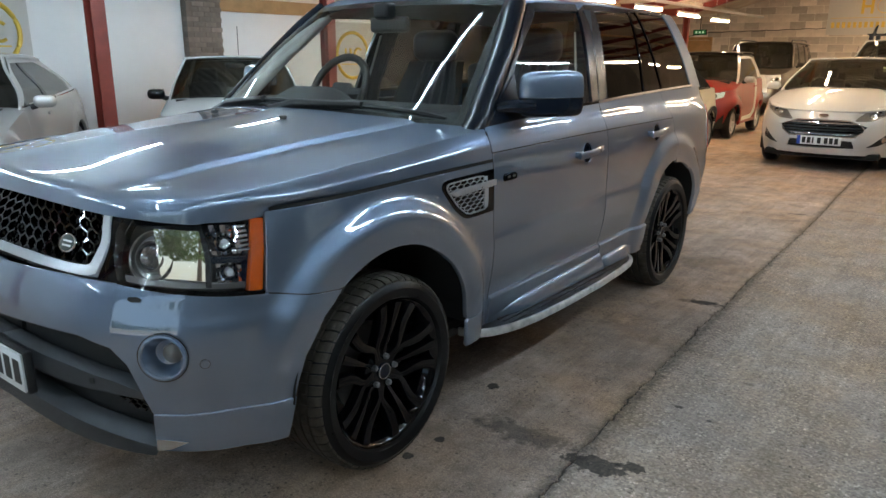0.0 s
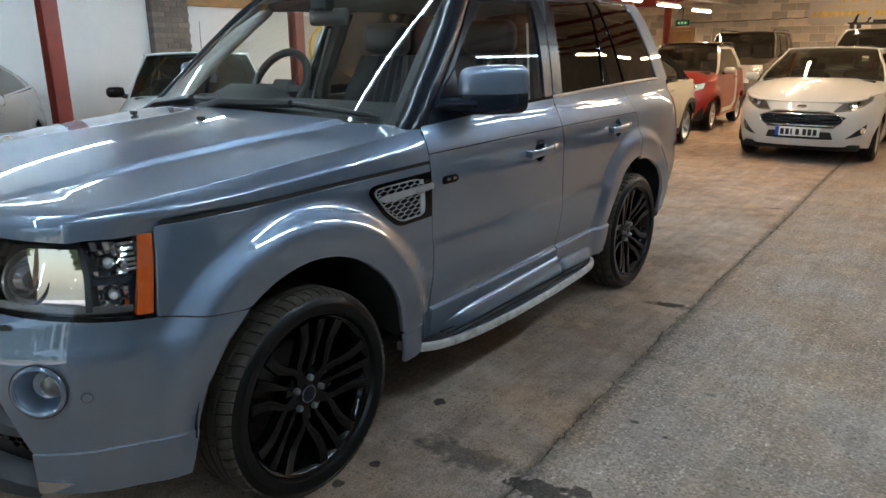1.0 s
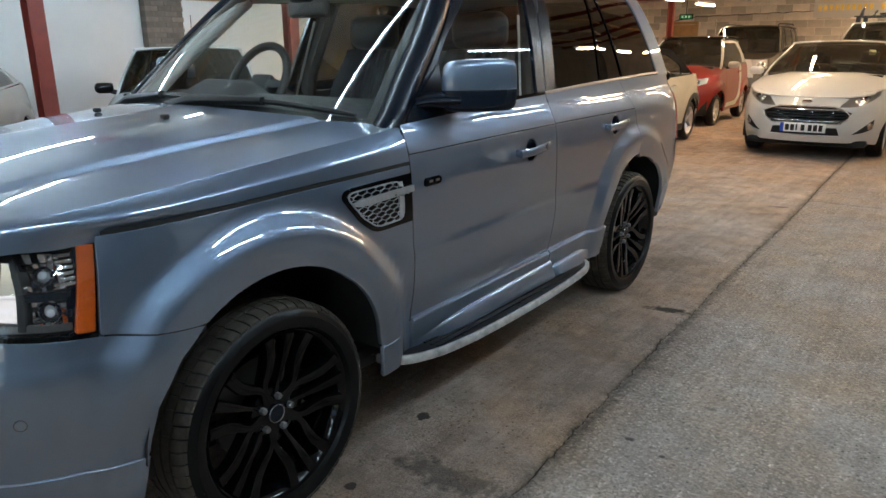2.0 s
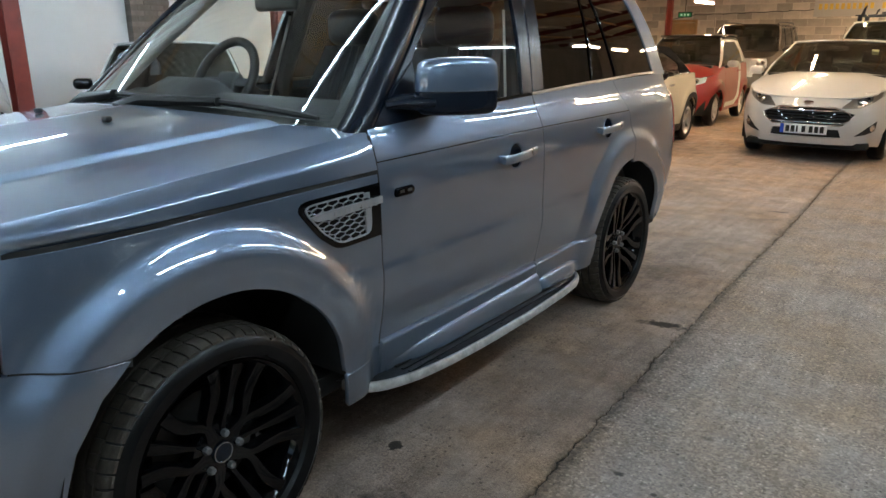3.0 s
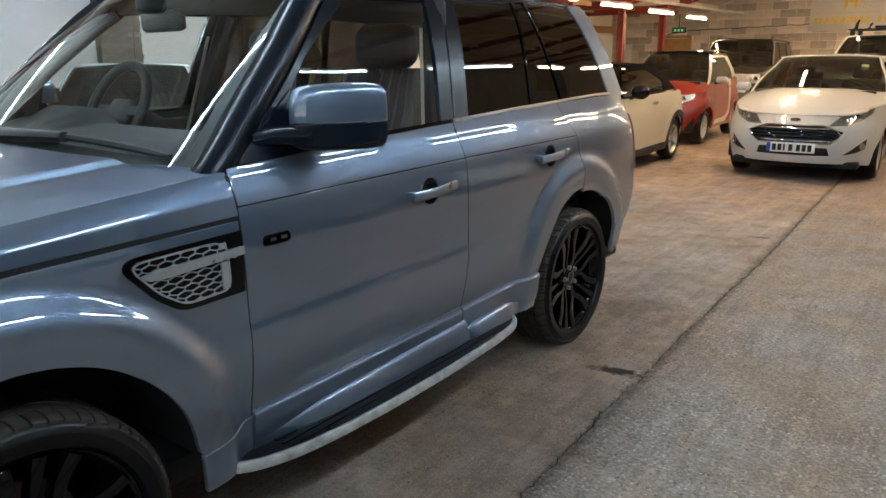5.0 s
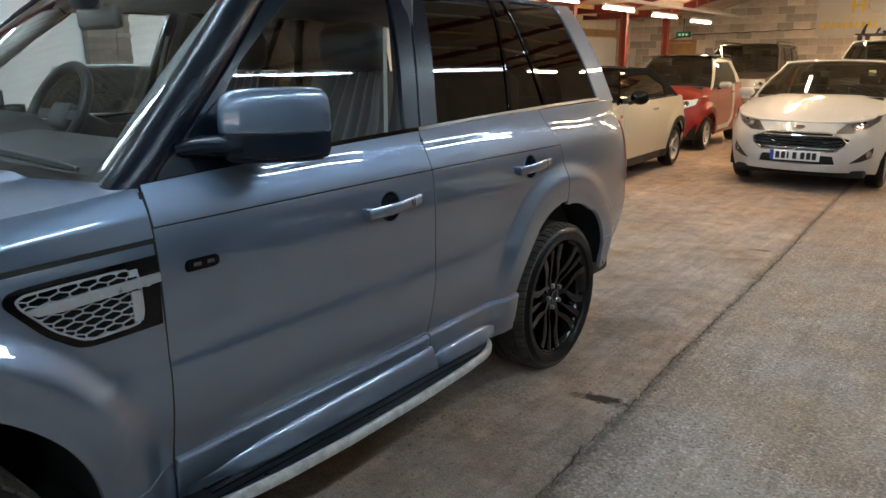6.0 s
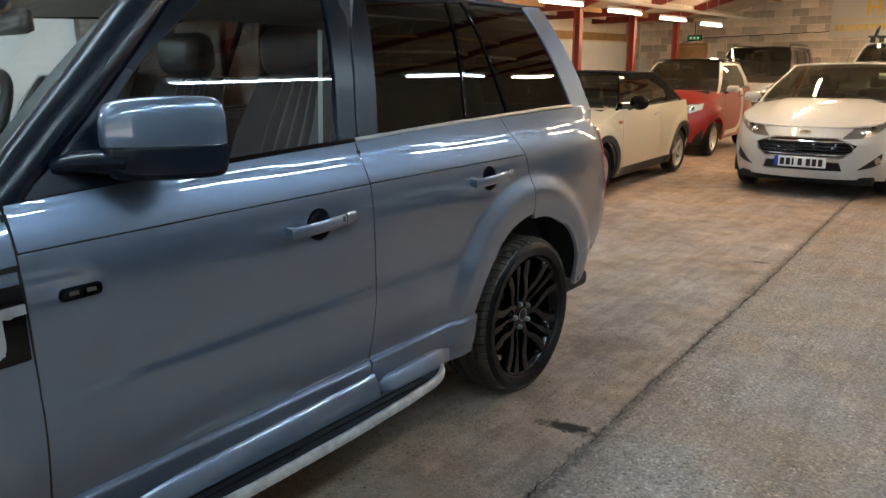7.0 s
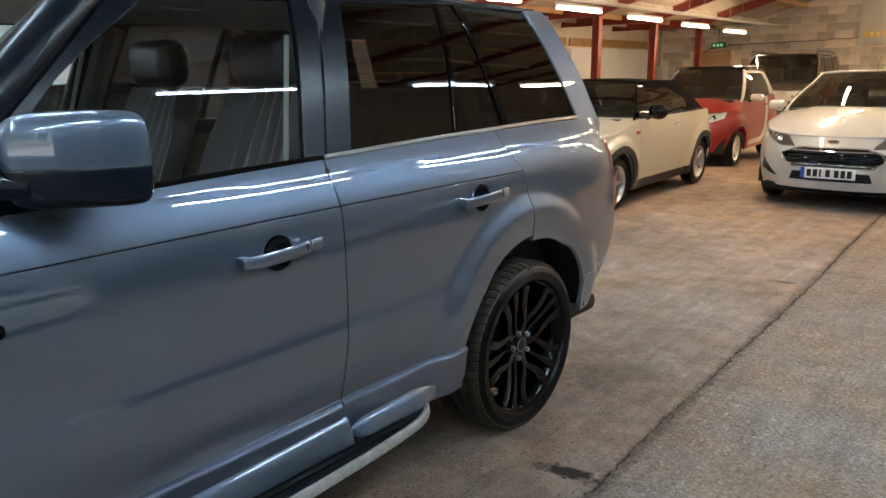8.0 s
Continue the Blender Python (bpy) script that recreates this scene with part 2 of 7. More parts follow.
class Body:
    """The skin of a car below its windows, unrolled: s runs from the nose's middle (s = -span) round the corner, along the
    side (s = y, front axle at 0) and round the tail. Local axes: the car faces -y, its left side is +x."""

    def __init__(self, width, front, rear, nf, nr, wheelbase, hub, arch, flare=0.018, plan=None):
        self.width, self.front, self.rear, self.nf, self.nr = width, front, rear, nf, nr
        self.wb, self.hub, self.arch, self.flare = wheelbase, hub, arch, flare
        self.plan = plan or (lambda y: 1.0)
        self.memo = {}

    def half(self, y, z):
        x = self.width(z) * self.plan(y)
        for c in (0, self.wb):
            r = math.hypot(y - c, z - self.hub)
            x += self.flare * (0.68 if c else 1.0) * (1.20 * ease((self.arch + 0.185 - r) / 0.098) - 0.20 * ease((self.arch + 0.06 - r) / 0.06))
        return x

    def corner(self, z, tail):
        key = (round(z, 4), tail)
        if key not in self.memo:
            w = self.width(z) * self.plan(self.wb) if tail else self.half(0, z)
            a, n = (self.rear(z), self.nr) if tail else (self.front(z), self.nf)
            ph = np.linspace(0, math.pi / 2, 160)
            x, y = w * np.cos(ph) ** (2 / n), a * np.sin(ph) ** (2 / n)
            d = np.concatenate([[0], np.cumsum(np.hypot(np.diff(x), np.diff(y)))])
            self.memo[key] = (x, y, d)
        return self.memo[key]

    def at(self, s, z):
        if s < 0:
            x, y, d = self.corner(z, False)
            q = min(-s, d[-1])
            w = np.interp(q, d, x)
            yy = -np.interp(q, d, y)
            f = self.half(yy, z) - self.half(0, z)
            return np.array((w + f * ease((0.7 + yy) / 0.3), yy, z))
        if s > self.wb:
            x, y, d = self.corner(z, True)
            q = min(s - self.wb, d[-1])
            yy = np.interp(q, d, y)
            f = self.half(self.wb + yy, z) - self.width(z) * self.plan(self.wb + yy)
            return np.array((np.interp(q, d, x) + f, self.wb + yy, z))
        return np.array((self.half(s, z), s, z))

    def span(self, z, tail=False):
        return float(self.corner(z, tail)[2][-1])

    def normal(self, s, z, e=0.004):
        a = self.at(s + e, z) - self.at(s - e, z)
        b = self.at(s, z + e) - self.at(s, z - e)
        n = np.cross(a, b)
        return n / (np.linalg.norm(n) + 1e-9)

    def panel(self, name, bot, top, left, right, nu, nv, material, parent, lip=0.02, label="", mirror=False, off=0.0, holes=()):
        Q = coons(bot, top, left, right, nu, nv)
        C = (Q[:-1, :-1] + Q[1:, 1:]) / 2
        keep = np.ones(C.shape[:2], bool)
        for s0, z0, r0 in holes:
            k2 = np.hypot(C[..., 0] - s0, C[..., 1] - z0) > r0
            pad = np.pad(k2, 1, constant_values=True)
            some = pad[:-1, :-1] & pad[1:, :-1] & pad[:-1, 1:] & pad[1:, 1:]
            none = ~pad[:-1, :-1] & ~pad[1:, :-1] & ~pad[:-1, 1:] & ~pad[1:, 1:]
            for i, j in np.argwhere(~some & ~none):
                d = Q[i, j] - (s0, z0)
                Q[i, j] = np.array((s0, z0)) + d * r0 / np.hypot(*d)
            keep &= k2
        P = np.zeros((*Q.shape[:2], 3))
        N = np.zeros_like(P)
        for i in range(Q.shape[0]):
            for j in range(Q.shape[1]):
                N[i, j] = self.normal(*Q[i, j])
                P[i, j] = self.at(*Q[i, j]) + off * N[i, j]
        return sheet(name, P, N, material, parent, lip, label, mirror, keep if holes else None)

    def plate(self, bm, outline, lift=0.0, depth=0.004, mirror=False):
        """A thin plate with an outline in (s, z), laid on the skin."""
        sg = -1 if mirror else 1

        def place(a, b, h):
            p = self.at(a, b) + self.normal(a, b) * (lift + h)
            return Vector((p[0] * sg, p[1], p[2]))
        return prism(bm, outline, place, depth)

# ---- the grey car in front ----
BODY = Body(
    Curve((0.25, 0.895), (0.34, 0.915), (0.48, 0.924), (0.56, 0.937), (0.64, 0.9455), (0.70, 0.9475), (0.725, 0.9462), (0.755, 0.9415), (0.785, 0.9395), (0.86, 0.9395), (0.96, 0.938), (1.02, 0.935), (1.09, 0.926), (1.12, 0.9175), (1.15, 0.906), (1.18, 0.8932), (1.20, 0.883), (1.30, 0.858)),
    Curve((0.28, 0.90), (0.40, 0.93), (0.55, 0.935), (0.68, 0.925), (0.80, 0.89), (0.92, 0.83), (1.02, 0.78), (1.10, 0.74)),
    Curve((0.38, 0.72), (0.46, 0.87), (0.56, 0.98), (0.66, 1.05), (0.80, 1.09), (1.0, 1.05), (1.30, 0.95)),
    3.3, 5.0, 2.745, 0.393, 0.450, 0.036)
SIDE = Curve((1.19, 0.880), (1.27, 0.854), (1.5, 0.785), (1.70, 0.700), (1.76, 0.655))


class Cabin:
    """The side of the glasshouse, as x over (y, z)."""

    def __init__(self, side, plan):
        self.side, self.plan = side, plan

    def at(self, y, z):
        return np.array((self.side(z) * self.plan(y), y, z))

    normal = Body.normal
    panel = Body.panel
    plate = Body.plate


TOP = Cabin(SIDE, Curve((0.5, 0.985), (1.2, 1.0), (2.4, 1.0), (3.5, 0.95)))

suv = thing("grey_estate_car", "grey metallic luxury off-roader with black alloy wheels, parked on concrete", "car")
shut = Curve((-0.5, 1.045), (0.0, 1.056), (0.665, 1.068))       # between wing and bonnet
groove = Curve((0.6, 1.094), (1.77, 1.103), (2.73, 1.102), (3.5, 1.10))
belt = Curve((0.6, 1.192), (1.38, 1.226), (1.78, 1.238), (2.3, 1.256), (3.2, 1.272), (3.6, 1.27))
HUB, ARCH = 0.393, 0.450


def line(f, a, b, n=10, d=0.0):
    return [(a + (b - a) * i / n, f(a + (b - a) * i / n) + d) for i in range(n + 1)]


GLASS_FRONT = [(0.955, 1.21), (0.958, 1.32), (0.975, 1.405), (1.058, 1.488), (1.162, 1.569), (1.293, 1.660), (1.33, 1.695)]


def grey_side(mirror):
    side = dict(mirror=mirror)
    wing = BODY.panel("front_wing", [(-0.512, 0.797), (-0.40, 0.776), (-0.262, 0.760)] + arc(0, HUB, ARCH, 122, 7, 20)[1:] + [(0.455, 0.43), (0.643, 0.462)],
                      line(shut, -0.482, 0.651, d=-0.012), [(-0.512, 0.797), (-0.482, 1.033)], [(0.643, 0.462), (0.654, 0.8), (0.651, 1.056)], 48, 16, GREY, suv, **side)
    BODY.panel("wing_foot", [(0.462, 0.31), (0.646, 0.33)], [(0.458, 0.424), (0.646, 0.456)], [(0.462, 0.31), (0.458, 0.424)], [(0.646, 0.33), (0.646, 0.456)], 8, 6, GREY, suv, **side)
    door = BODY.panel("front_door", [(0.652, 0.468), (1.712, 0.496)], line(groove, 0.662, 1.752, d=-0.004),
                      [(0.652, 0.468), (0.661, 0.8), (0.662, 1.09)], [(1.712, 0.496), (1.748, 0.78), (1.752, 1.098)], 112, 80, GREY, suv, holes=[(1.513, 1.008, 0.050)], **side)
    BODY.panel("shoulder", line(groove, 0.664, 1.752, d=0.003), line(belt, 0.664, 1.74), [(0.664, 1.097), (0.664, belt(0.664))], [(1.752, 1.105), (1.74, belt(1.74))], 24, 8, GREY, door, **side)
    rear = BODY.panel("rear_door", [(1.720, 0.497), (2.308, 0.500)], line(groove, 1.760, 2.715, d=-0.004),
                      [(1.720, 0.497), (1.756, 0.78), (1.760, 1.099)], arc(2.745, HUB, ARCH, 166, 92, 12) + [(2.732, 0.95), (2.715, 1.098)], 104, 84, GREY, suv, holes=[(2.433, 1.034, 0.050)], **side)
    BODY.panel("shoulder", line(groove, 1.760, 2.713, d=0.003), line(belt, 1.748, 2.60), [(1.760, 1.106), (1.748, belt(1.748))], [(2.713, 1.105), (2.60, belt(2.60))], 22, 8, GREY, rear, **side)
    q = BODY.panel("rear_quarter", arc(2.745, HUB, ARCH, 91, 57, 8) + [(3.15, 0.770), (3.57, 0.822)], line(belt, 2.607, 3.42), [(2.738, 0.82), (2.739, 0.95), (2.722, 1.10), (2.607, belt(2.607))],
                   [(3.57, 0.822), (3.53, 0.98), (3.49, 1.14), (3.42, belt(3.42))], 26, 22, GREY, suv, **side)
    BODY.panel("tail_lamp", [(3.575, 0.83), (3.78, 0.84)], [(3.495, 1.14), (3.72, 1.15)], [(3.575, 0.83), (3.495, 1.14)], [(3.78, 0.84), (3.72, 1.15)], 8, 12, TAIL_LENS, suv, label="red and clear tail lamp", off=0.006, **side)
    bump = BODY.panel("rear_bumper", [(3.175, 0.43), (3.45, 0.45), (3.9, 0.47), (4.55, 0.47)], [(3.005, 0.752), (3.16, 0.764), (3.58, 0.816), (3.9, 0.83), (4.55, 0.83)],
                      [(3.175, 0.43)] + arc(2.745, HUB, ARCH, 12, 54, 8) + [(3.005, 0.752)], [(4.55, 0.47), (4.55, 0.83)], 34, 14, GREY, suv, **side)
    BODY.panel("bumper_skirt", [(3.18, 0.40), (3.45, 0.41), (4.55, 0.42)], [(3.165, 0.575), (3.60, 0.598), (4.55, 0.60)], [(3.18, 0.40), (3.165, 0.575)], [(4.55, 0.42), (4.55, 0.60)], 30, 8, GREY, bump, off=0.004, **side)
    BODY.panel("tailgate_side", [(3.79, 0.84), (4.55, 0.84)], [(3.62, 1.27), (4.45, 1.28)], [(3.79, 0.84), (3.73, 1.15), (3.62, 1.27)], [(4.55, 0.84), (4.45, 1.28)], 12, 10, GREY, suv, **side)
    BODY.panel("sill", [(0.66, 0.33), (2.30, 0.33)], [(0.655, 0.462), (1.715, 0.490), (2.308, 0.494)], [(0.66, 0.33), (0.655, 0.462)], [(2.30, 0.33), (2.308, 0.494)], 24, 8, GREY, suv, **side)
    # glasshouse
    F = [(0.585, 1.155), (0.62, 1.19), (0.85, 1.415), (1.09, 1.64), (1.20, 1.728)]
    mid = [(0.665, 1.155), (0.70, 1.19), (0.95, 1.42), (1.19, 1.645), (1.285, 1.722)]
    sg = -1 if mirror else 1
    pts = []
    for (a, b), (c, d) in zip(resample(F, 14), resample(mid, 14)):
        q = TOP.at((a + c) / 2, (b + d) / 2)
        pts.append((sg * (q[0] - 0.040), q[1], q[2] - 0.004))
    part("front_pillar", tube(bmesh.new(), pts, [0.056] * 15, 20), SATIN_BLACK, suv, "satin black windscreen pillar")
    mid2 = [(a + 0.008, b) for a, b in mid[1:]]
    TOP.panel("window_frame", [mid2[0], (0.955, 1.21)], [mid2[-1], (1.37, 1.722)], mid2, GLASS_FRONT + [(1.36, 1.722)], 6, 22, SATIN_BLACK, door, off=0.004, **side)
    TOP.panel("window_frame", [(1.335, 1.693), (1.79, 1.705)], [(1.36, 1.728), (1.80, 1.740)], [(1.335, 1.693), (1.36, 1.728)], [(1.79, 1.705), (1.80, 1.740)], 8, 2, SATIN_BLACK, door, off=0.004, **side)
    TOP.panel("middle_pillar", [(1.675, 1.236), (1.752, 1.238)], [(1.79, 1.705), (1.886, 1.738)], [(1.675, 1.236), (1.79, 1.705)], [(1.752, 1.238), (1.886, 1.738)], 3, 14, SATIN_BLACK, door, off=0.005, **side)
    TOP.panel("middle_pillar", [(1.762, 1.238), (1.86, 1.245)], [(1.896, 1.738), (1.985, 1.715)], [(1.762, 1.238), (1.896, 1.738)], [(1.86, 1.245), (1.985, 1.715)], 3, 14, SATIN_BLACK, rear, off=0.005, **side)
    TOP.panel("roof_rail", [(1.985, 1.713), (2.6, 1.737), (3.05, 1.737)], [(1.90, 1.742), (2.6, 1.756), (3.2, 1.75)], [(1.985, 1.713), (1.90, 1.742)], [(3.05, 1.737), (3.2, 1.75)], 14, 2, SATIN_BLACK, suv, off=0.005, **side)
    TOP.panel("pillar_strip", [(2.378, 1.258), (2.396, 1.258)], [(2.474, 1.737), (2.492, 1.737)], [(2.378, 1.258), (2.474, 1.737)], [(2.396, 1.258), (2.492, 1.737)], 1, 10, GLOSS_BLACK, rear, off=0.004, **side)
    TOP.panel("pillar_strip", [(2.690, 1.262), (2.722, 1.262)], [(2.585, 1.737), (2.625, 1.737)], [(2.690, 1.262), (2.585, 1.737)], [(2.722, 1.262), (2.625, 1.737)], 1, 10, GLOSS_BLACK, suv, off=0.004, **side)
    TOP.panel("rear_pillar", [(3.30, 1.268), (3.50, 1.262)], [(3.09, 1.745), (3.25, 1.745)], [(3.30, 1.268), (3.25, 1.40), (3.09, 1.745)], [(3.50, 1.262), (3.42, 1.45), (3.25, 1.745)], 6, 12, GREY, suv, off=0.004, **side)
    TOP.panel("belt_trim", line(belt, 0.95, 1.74, 10, 0.002), line(belt, 0.95, 1.74, 10, 0.012), [(0.95, belt(0.95) + 0.002), (0.95, belt(0.95) + 0.012)], [(1.74, belt(1.74) + 0.002), (1.74, belt(1.74) + 0.012)], 10, 2, GLOSS_BLACK, door, off=0.008, **side)
    TOP.panel("belt_trim", line(belt, 1.75, 3.3, 14, 0.002), line(belt, 1.75, 3.3, 14, 0.012), [(1.75, belt(1.75) + 0.002), (1.75, belt(1.75) + 0.012)], [(3.3, belt(3.3) + 0.002), (3.3, belt(3.3) + 0.012)], 14, 2, DIM_METAL, suv, off=0.008, **side)
    for nm, bl, tl, m, par in (
            ("window_pane", [(0.955, 1.210), (1.69, 1.236)], [(1.33, 1.695), (1.80, 1.71)], SIDE_GLASS, door),
            ("window_pane", [(1.85, 1.25), (2.39, 1.26)], [(1.975, 1.72), (2.485, 1.74)], PRIVACY, rear),
            ("window_pane", [(2.39, 1.26), (2.70, 1.262)], [(2.485, 1.74), (2.60, 1.74)], PRIVACY, rear),
            ("window_pane", [(2.71, 1.262), (3.31, 1.27)], [(2.61, 1.74), (3.10, 1.745)], PRIVACY, suv)):
        left = GLASS_FRONT if m is SIDE_GLASS else [bl[0], tl[0]]
        pane = TOP.panel(nm, bl, tl, left, [bl[1], tl[1]], 12, 12, m, par, lip=0.0, off=-0.004, **side)
        pane.visible_shadow = False


for mirrored in (False, True):
    grey_side(mirrored)


def bonnet():
    """A raised centre, flat flanks, a sharp edge, a chamfer and an upright side down to the shut line."""
    zc = Curve((0, 1.046), (0.006, 1.076), (0.014, 1.094), (0.03, 1.106), (0.06, 1.116), (0.12, 1.130), (0.5, 1.195), (1, 1.250))
    zs = Curve((0, 1.022), (0.006, 1.056), (0.014, 1.077), (0.03, 1.088), (0.06, 1.095), (0.14, 1.104), (0.5, 1.140), (1, 1.190))
    ze = Curve((0, 1.018), (0.03, 1.040), (0.06, 1.046), (1, 1.072))
    yc = Curve((0, -0.815), (0.5, -0.20), (1, 0.38))
    along = [0, 0.25, 0.45, 0.52, 0.58, 0.66, 0.76, 0.86, 0.92, 0.955, 0.975, 0.99, 1.0, 1.01, 1.025, 1.05, 1.09, 1.15, 1.24, 1.34, 1.44, 1.54, 1.64, 1.74, 1.82, 1.88, 1.92, 1.95, 1.98, 2.02, 2.06, 2.1, 2.15, 2.22, 2.32, 2.45, 2.6, 2.8, 3.0]
    n, k = len(along) - 1, 44
    P = np.zeros((2 * n + 1, k + 1, 3))
    for j in range(k + 1):
        v = (j / k) ** 1.7
        e = BODY.at(-0.465 + v * 1.12, 1.05 + 0.02 * v)
        xe = e[0] - 0.014 * (1 - v)
        cx = 0.52 + 0.10 * v
        rise = zs(v) - ze(v)
        h = zc(v) - zs(v)
        step = 0.010 * ease(v / 0.15)
        kx, kz = xe - 0.052, zs(v)
        mx, mz = xe - 0.006, ze(v) + 0.46 * rise
        mx += (BODY.at(0.655, mz)[0] - mx) * v ** 4
        kx += (BODY.at(0.655, kz)[0] - 0.006 - kx) * v ** 4
        for i in range(-n, n + 1):
            u = along[n - abs(i)]
            if u <= 0.52:
                t = u / 0.52
                x, z = xe + (mx - xe) * t, ze(v) + (mz - ze(v)) * t
            elif u <= 1:
                t = (u - 0.52) / 0.48
                x, z = mx + (kx - mx) * t, mz + (kz - mz) * t + 0.004 * math.sin(math.pi * t)
            elif u <= 1.92:
                t = (u - 1) / 0.92
                x, z = kx + (cx + 0.03 - kx) * t, kz + (0.50 * h - step) * t + 0.004 * math.sin(math.pi * t)
            elif u <= 2.1:
                t = (u - 1.92) / 0.18
                x, z = cx + 0.03 - 0.05 * t, kz + 0.50 * h - step + (step + 0.10 * h) * ease(t)
            else:
                t = (u - 2.1) / 0.9
                x, z = (cx - 0.02) * (1 - t), kz + h * (0.60 + 0.40 * (1 - (1 - t) ** 2))
            q = min(x / xe, 1.0)
            g = max(1 - q ** 3.3, 0) ** (1 / 3.3)
            g = (1 - v) * g + v * (1 - min(q / 0.94, 1.0) ** 2.5)
            P[i + n, j] = (x * (1 if i <= 0 else -1), e[1] + (yc(v) - e[1]) * g, z)
    return free_sheet("bonnet", P, GREY, suv, lip=0.03, out=(0, 0, 1), label="long clamshell bonnet with a raised centre")


bonnet()


def windscreen():
    n, k = 48, 16
    P = np.zeros((n + 1, k + 1, 3))

    def bow(a):
        return 0.80 * a * a + 0.20 * a ** 6
    for i in range(n + 1):
        a = 2 * i / n - 1
        for j in range(k + 1):
            v = j / k
            x = a * (0.855 * TOP.plan(0.6) * (1 - v) + 0.675 * v)
            P[i, j] = (x, (0.44 + 0.17 * bow(a)) * (1 - v) + (1.12 + 0.09 * bow(a)) * v, 1.24 - 0.05 * a * a + (0.51 + 0.04 * a * a) * v + 0.022 * math.sin(math.pi * v))
    ob = free_sheet("windscreen", P, SCREEN, suv, out=(0, -1, 1), label="clear windscreen reflecting strip lights")
    ob.visible_shadow = False

    def on_glass(a, v):
        x = a * (0.855 * TOP.plan(0.6) * (1 - v) + 0.675 * v)
        return (x, (0.44 + 0.17 * bow(a)) * (1 - v) + (1.12 + 0.09 * bow(a)) * v + 0.006, 1.24 - 0.05 * a * a + (0.51 + 0.04 * a * a) * v + 0.022 * math.sin(math.pi * v) - 0.005)
    # black printed border behind the edges of the glass
    for a0, a1, v0, v1 in ((0.925, 1.0, 0, 1), (-1.0, -0.97, 0, 1), (-0.955, 0.925, 0.0, 0.035), (-0.955, 0.925, 0.945, 1.0)):
        free_sheet("glass_border", [[on_glass(a0 + (a1 - a0) * i / 16, v0 + (v1 - v0) * j / 12) for j in range(13)] for i in range(17)], INK, ob, out=(0, -1, 1))


windscreen()


def roof():
    n, k = 20, 20
    P = np.zeros((n + 1, k + 1, 3))
    for i in range(n + 1):
        a = 2 * i / n - 1
        for j in range(k + 1):
            v = j / k
            y = (1.13 + 0.09 * a * a) * (1 - v) + 3.32 * v
            edge = 1.73 + 0.03 * math.sin(math.pi * min(v * 1.1, 1))
            P[i, j] = (a * 0.67 * TOP.plan(y), y, edge + 0.05 * (1 - a ** 4))
    free_sheet("roof", P, GREY, suv, lip=0.03, out=(0, 0, 1))
    P[..., 2] -= 0.05
    P[..., 0] *= 0.97
    free_sheet("headlining", P, HEADLINER, suv, out=(0, 0, -1))


roof()


def mid(z):
    return -BODY.span(z)


def skin_frame(surf, s, z, lift=0.0, mirror=False):
    """A pose on the skin: its z axis points out, its y axis up."""
    n = Vector(surf.normal(s, z))
    p = Vector(surf.at(s, z)) + n * lift
    if mirror:
        n.x, p.x = -n.x, -p.x
    y = (Vector((0, 0, 1)) - n * n.z).normalized()
    m = Matrix((y.cross(n), y, n)).transposed().to_4x4()
    m.translation = p
    return m


def bars(bm, segs, place, w, d):
    """Straight flat bars between 2D points, laid into space by place(a, b, h)."""
    for (a0, b0), (a1, b1) in segs:
        l = math.hypot(a1 - a0, b1 - b0)
        if l < 1e-6:
            continue
        nx, ny = -(b1 - b0) / l * w / 2, (a1 - a0) / l * w / 2
        prism(bm, [(a0 + nx, b0 + ny), (a0 - nx, b0 - ny), (a1 - nx, b1 - ny), (a1 + nx, b1 + ny)], place, d)
    return bm


def inside(p, poly):
    c = False
    for i in range(len(poly)):
        (x0, y0), (x1, y1) = poly[i - 1], poly[i]
        if (y0 > p[1]) != (y1 > p[1]) and p[0] < (x1 - x0) * (p[1] - y0) / (y1 - y0) + x0:
            c = not c
    return c


def honeycomb(poly, cw, ch):
    """Edges of hexagons, cw wide and ch high, cut to an outline: zigzag rows joined by short uprights."""
    xs, ys = [p[0] for p in poly], [p[1] for p in poly]
    out = []
    up = ch * 0.42
    rows, cols = int((max(ys) - min(ys)) / ch) + 2, int(2 * (max(xs) - min(xs)) / cw) + 3

    def add(p, q):
        ok = [[p[k] + (q[k] - p[k]) * i / 6 for k in (0, 1)] for i in range(7)]
        ok = [a for a in ok if inside(a, poly)]
        if len(ok) > 1:
            out.append((ok[0], ok[-1]))
    for r in range(-1, rows):
        y = min(ys) + r * ch
        pts = [(min(xs) + (k - 1) * cw / 2, y + (up if (k + r) % 2 else 0)) for k in range(cols + 1)]
        for k, (p, q) in enumerate(zip(pts, pts[1:])):
            add(p, q)
            if (k + r) % 2:
                add(p, (p[0], y + ch))
    return out


def rounded(poly, times=2):
    """Cut the corners of an outline."""
    for _ in range(times):
        poly = [tuple(poly[i - 1][k] * (1 - w) + poly[i][k] * w for k in (0, 1)) for i in range(len(poly)) for w in (0.14, 0.86)]
    return poly


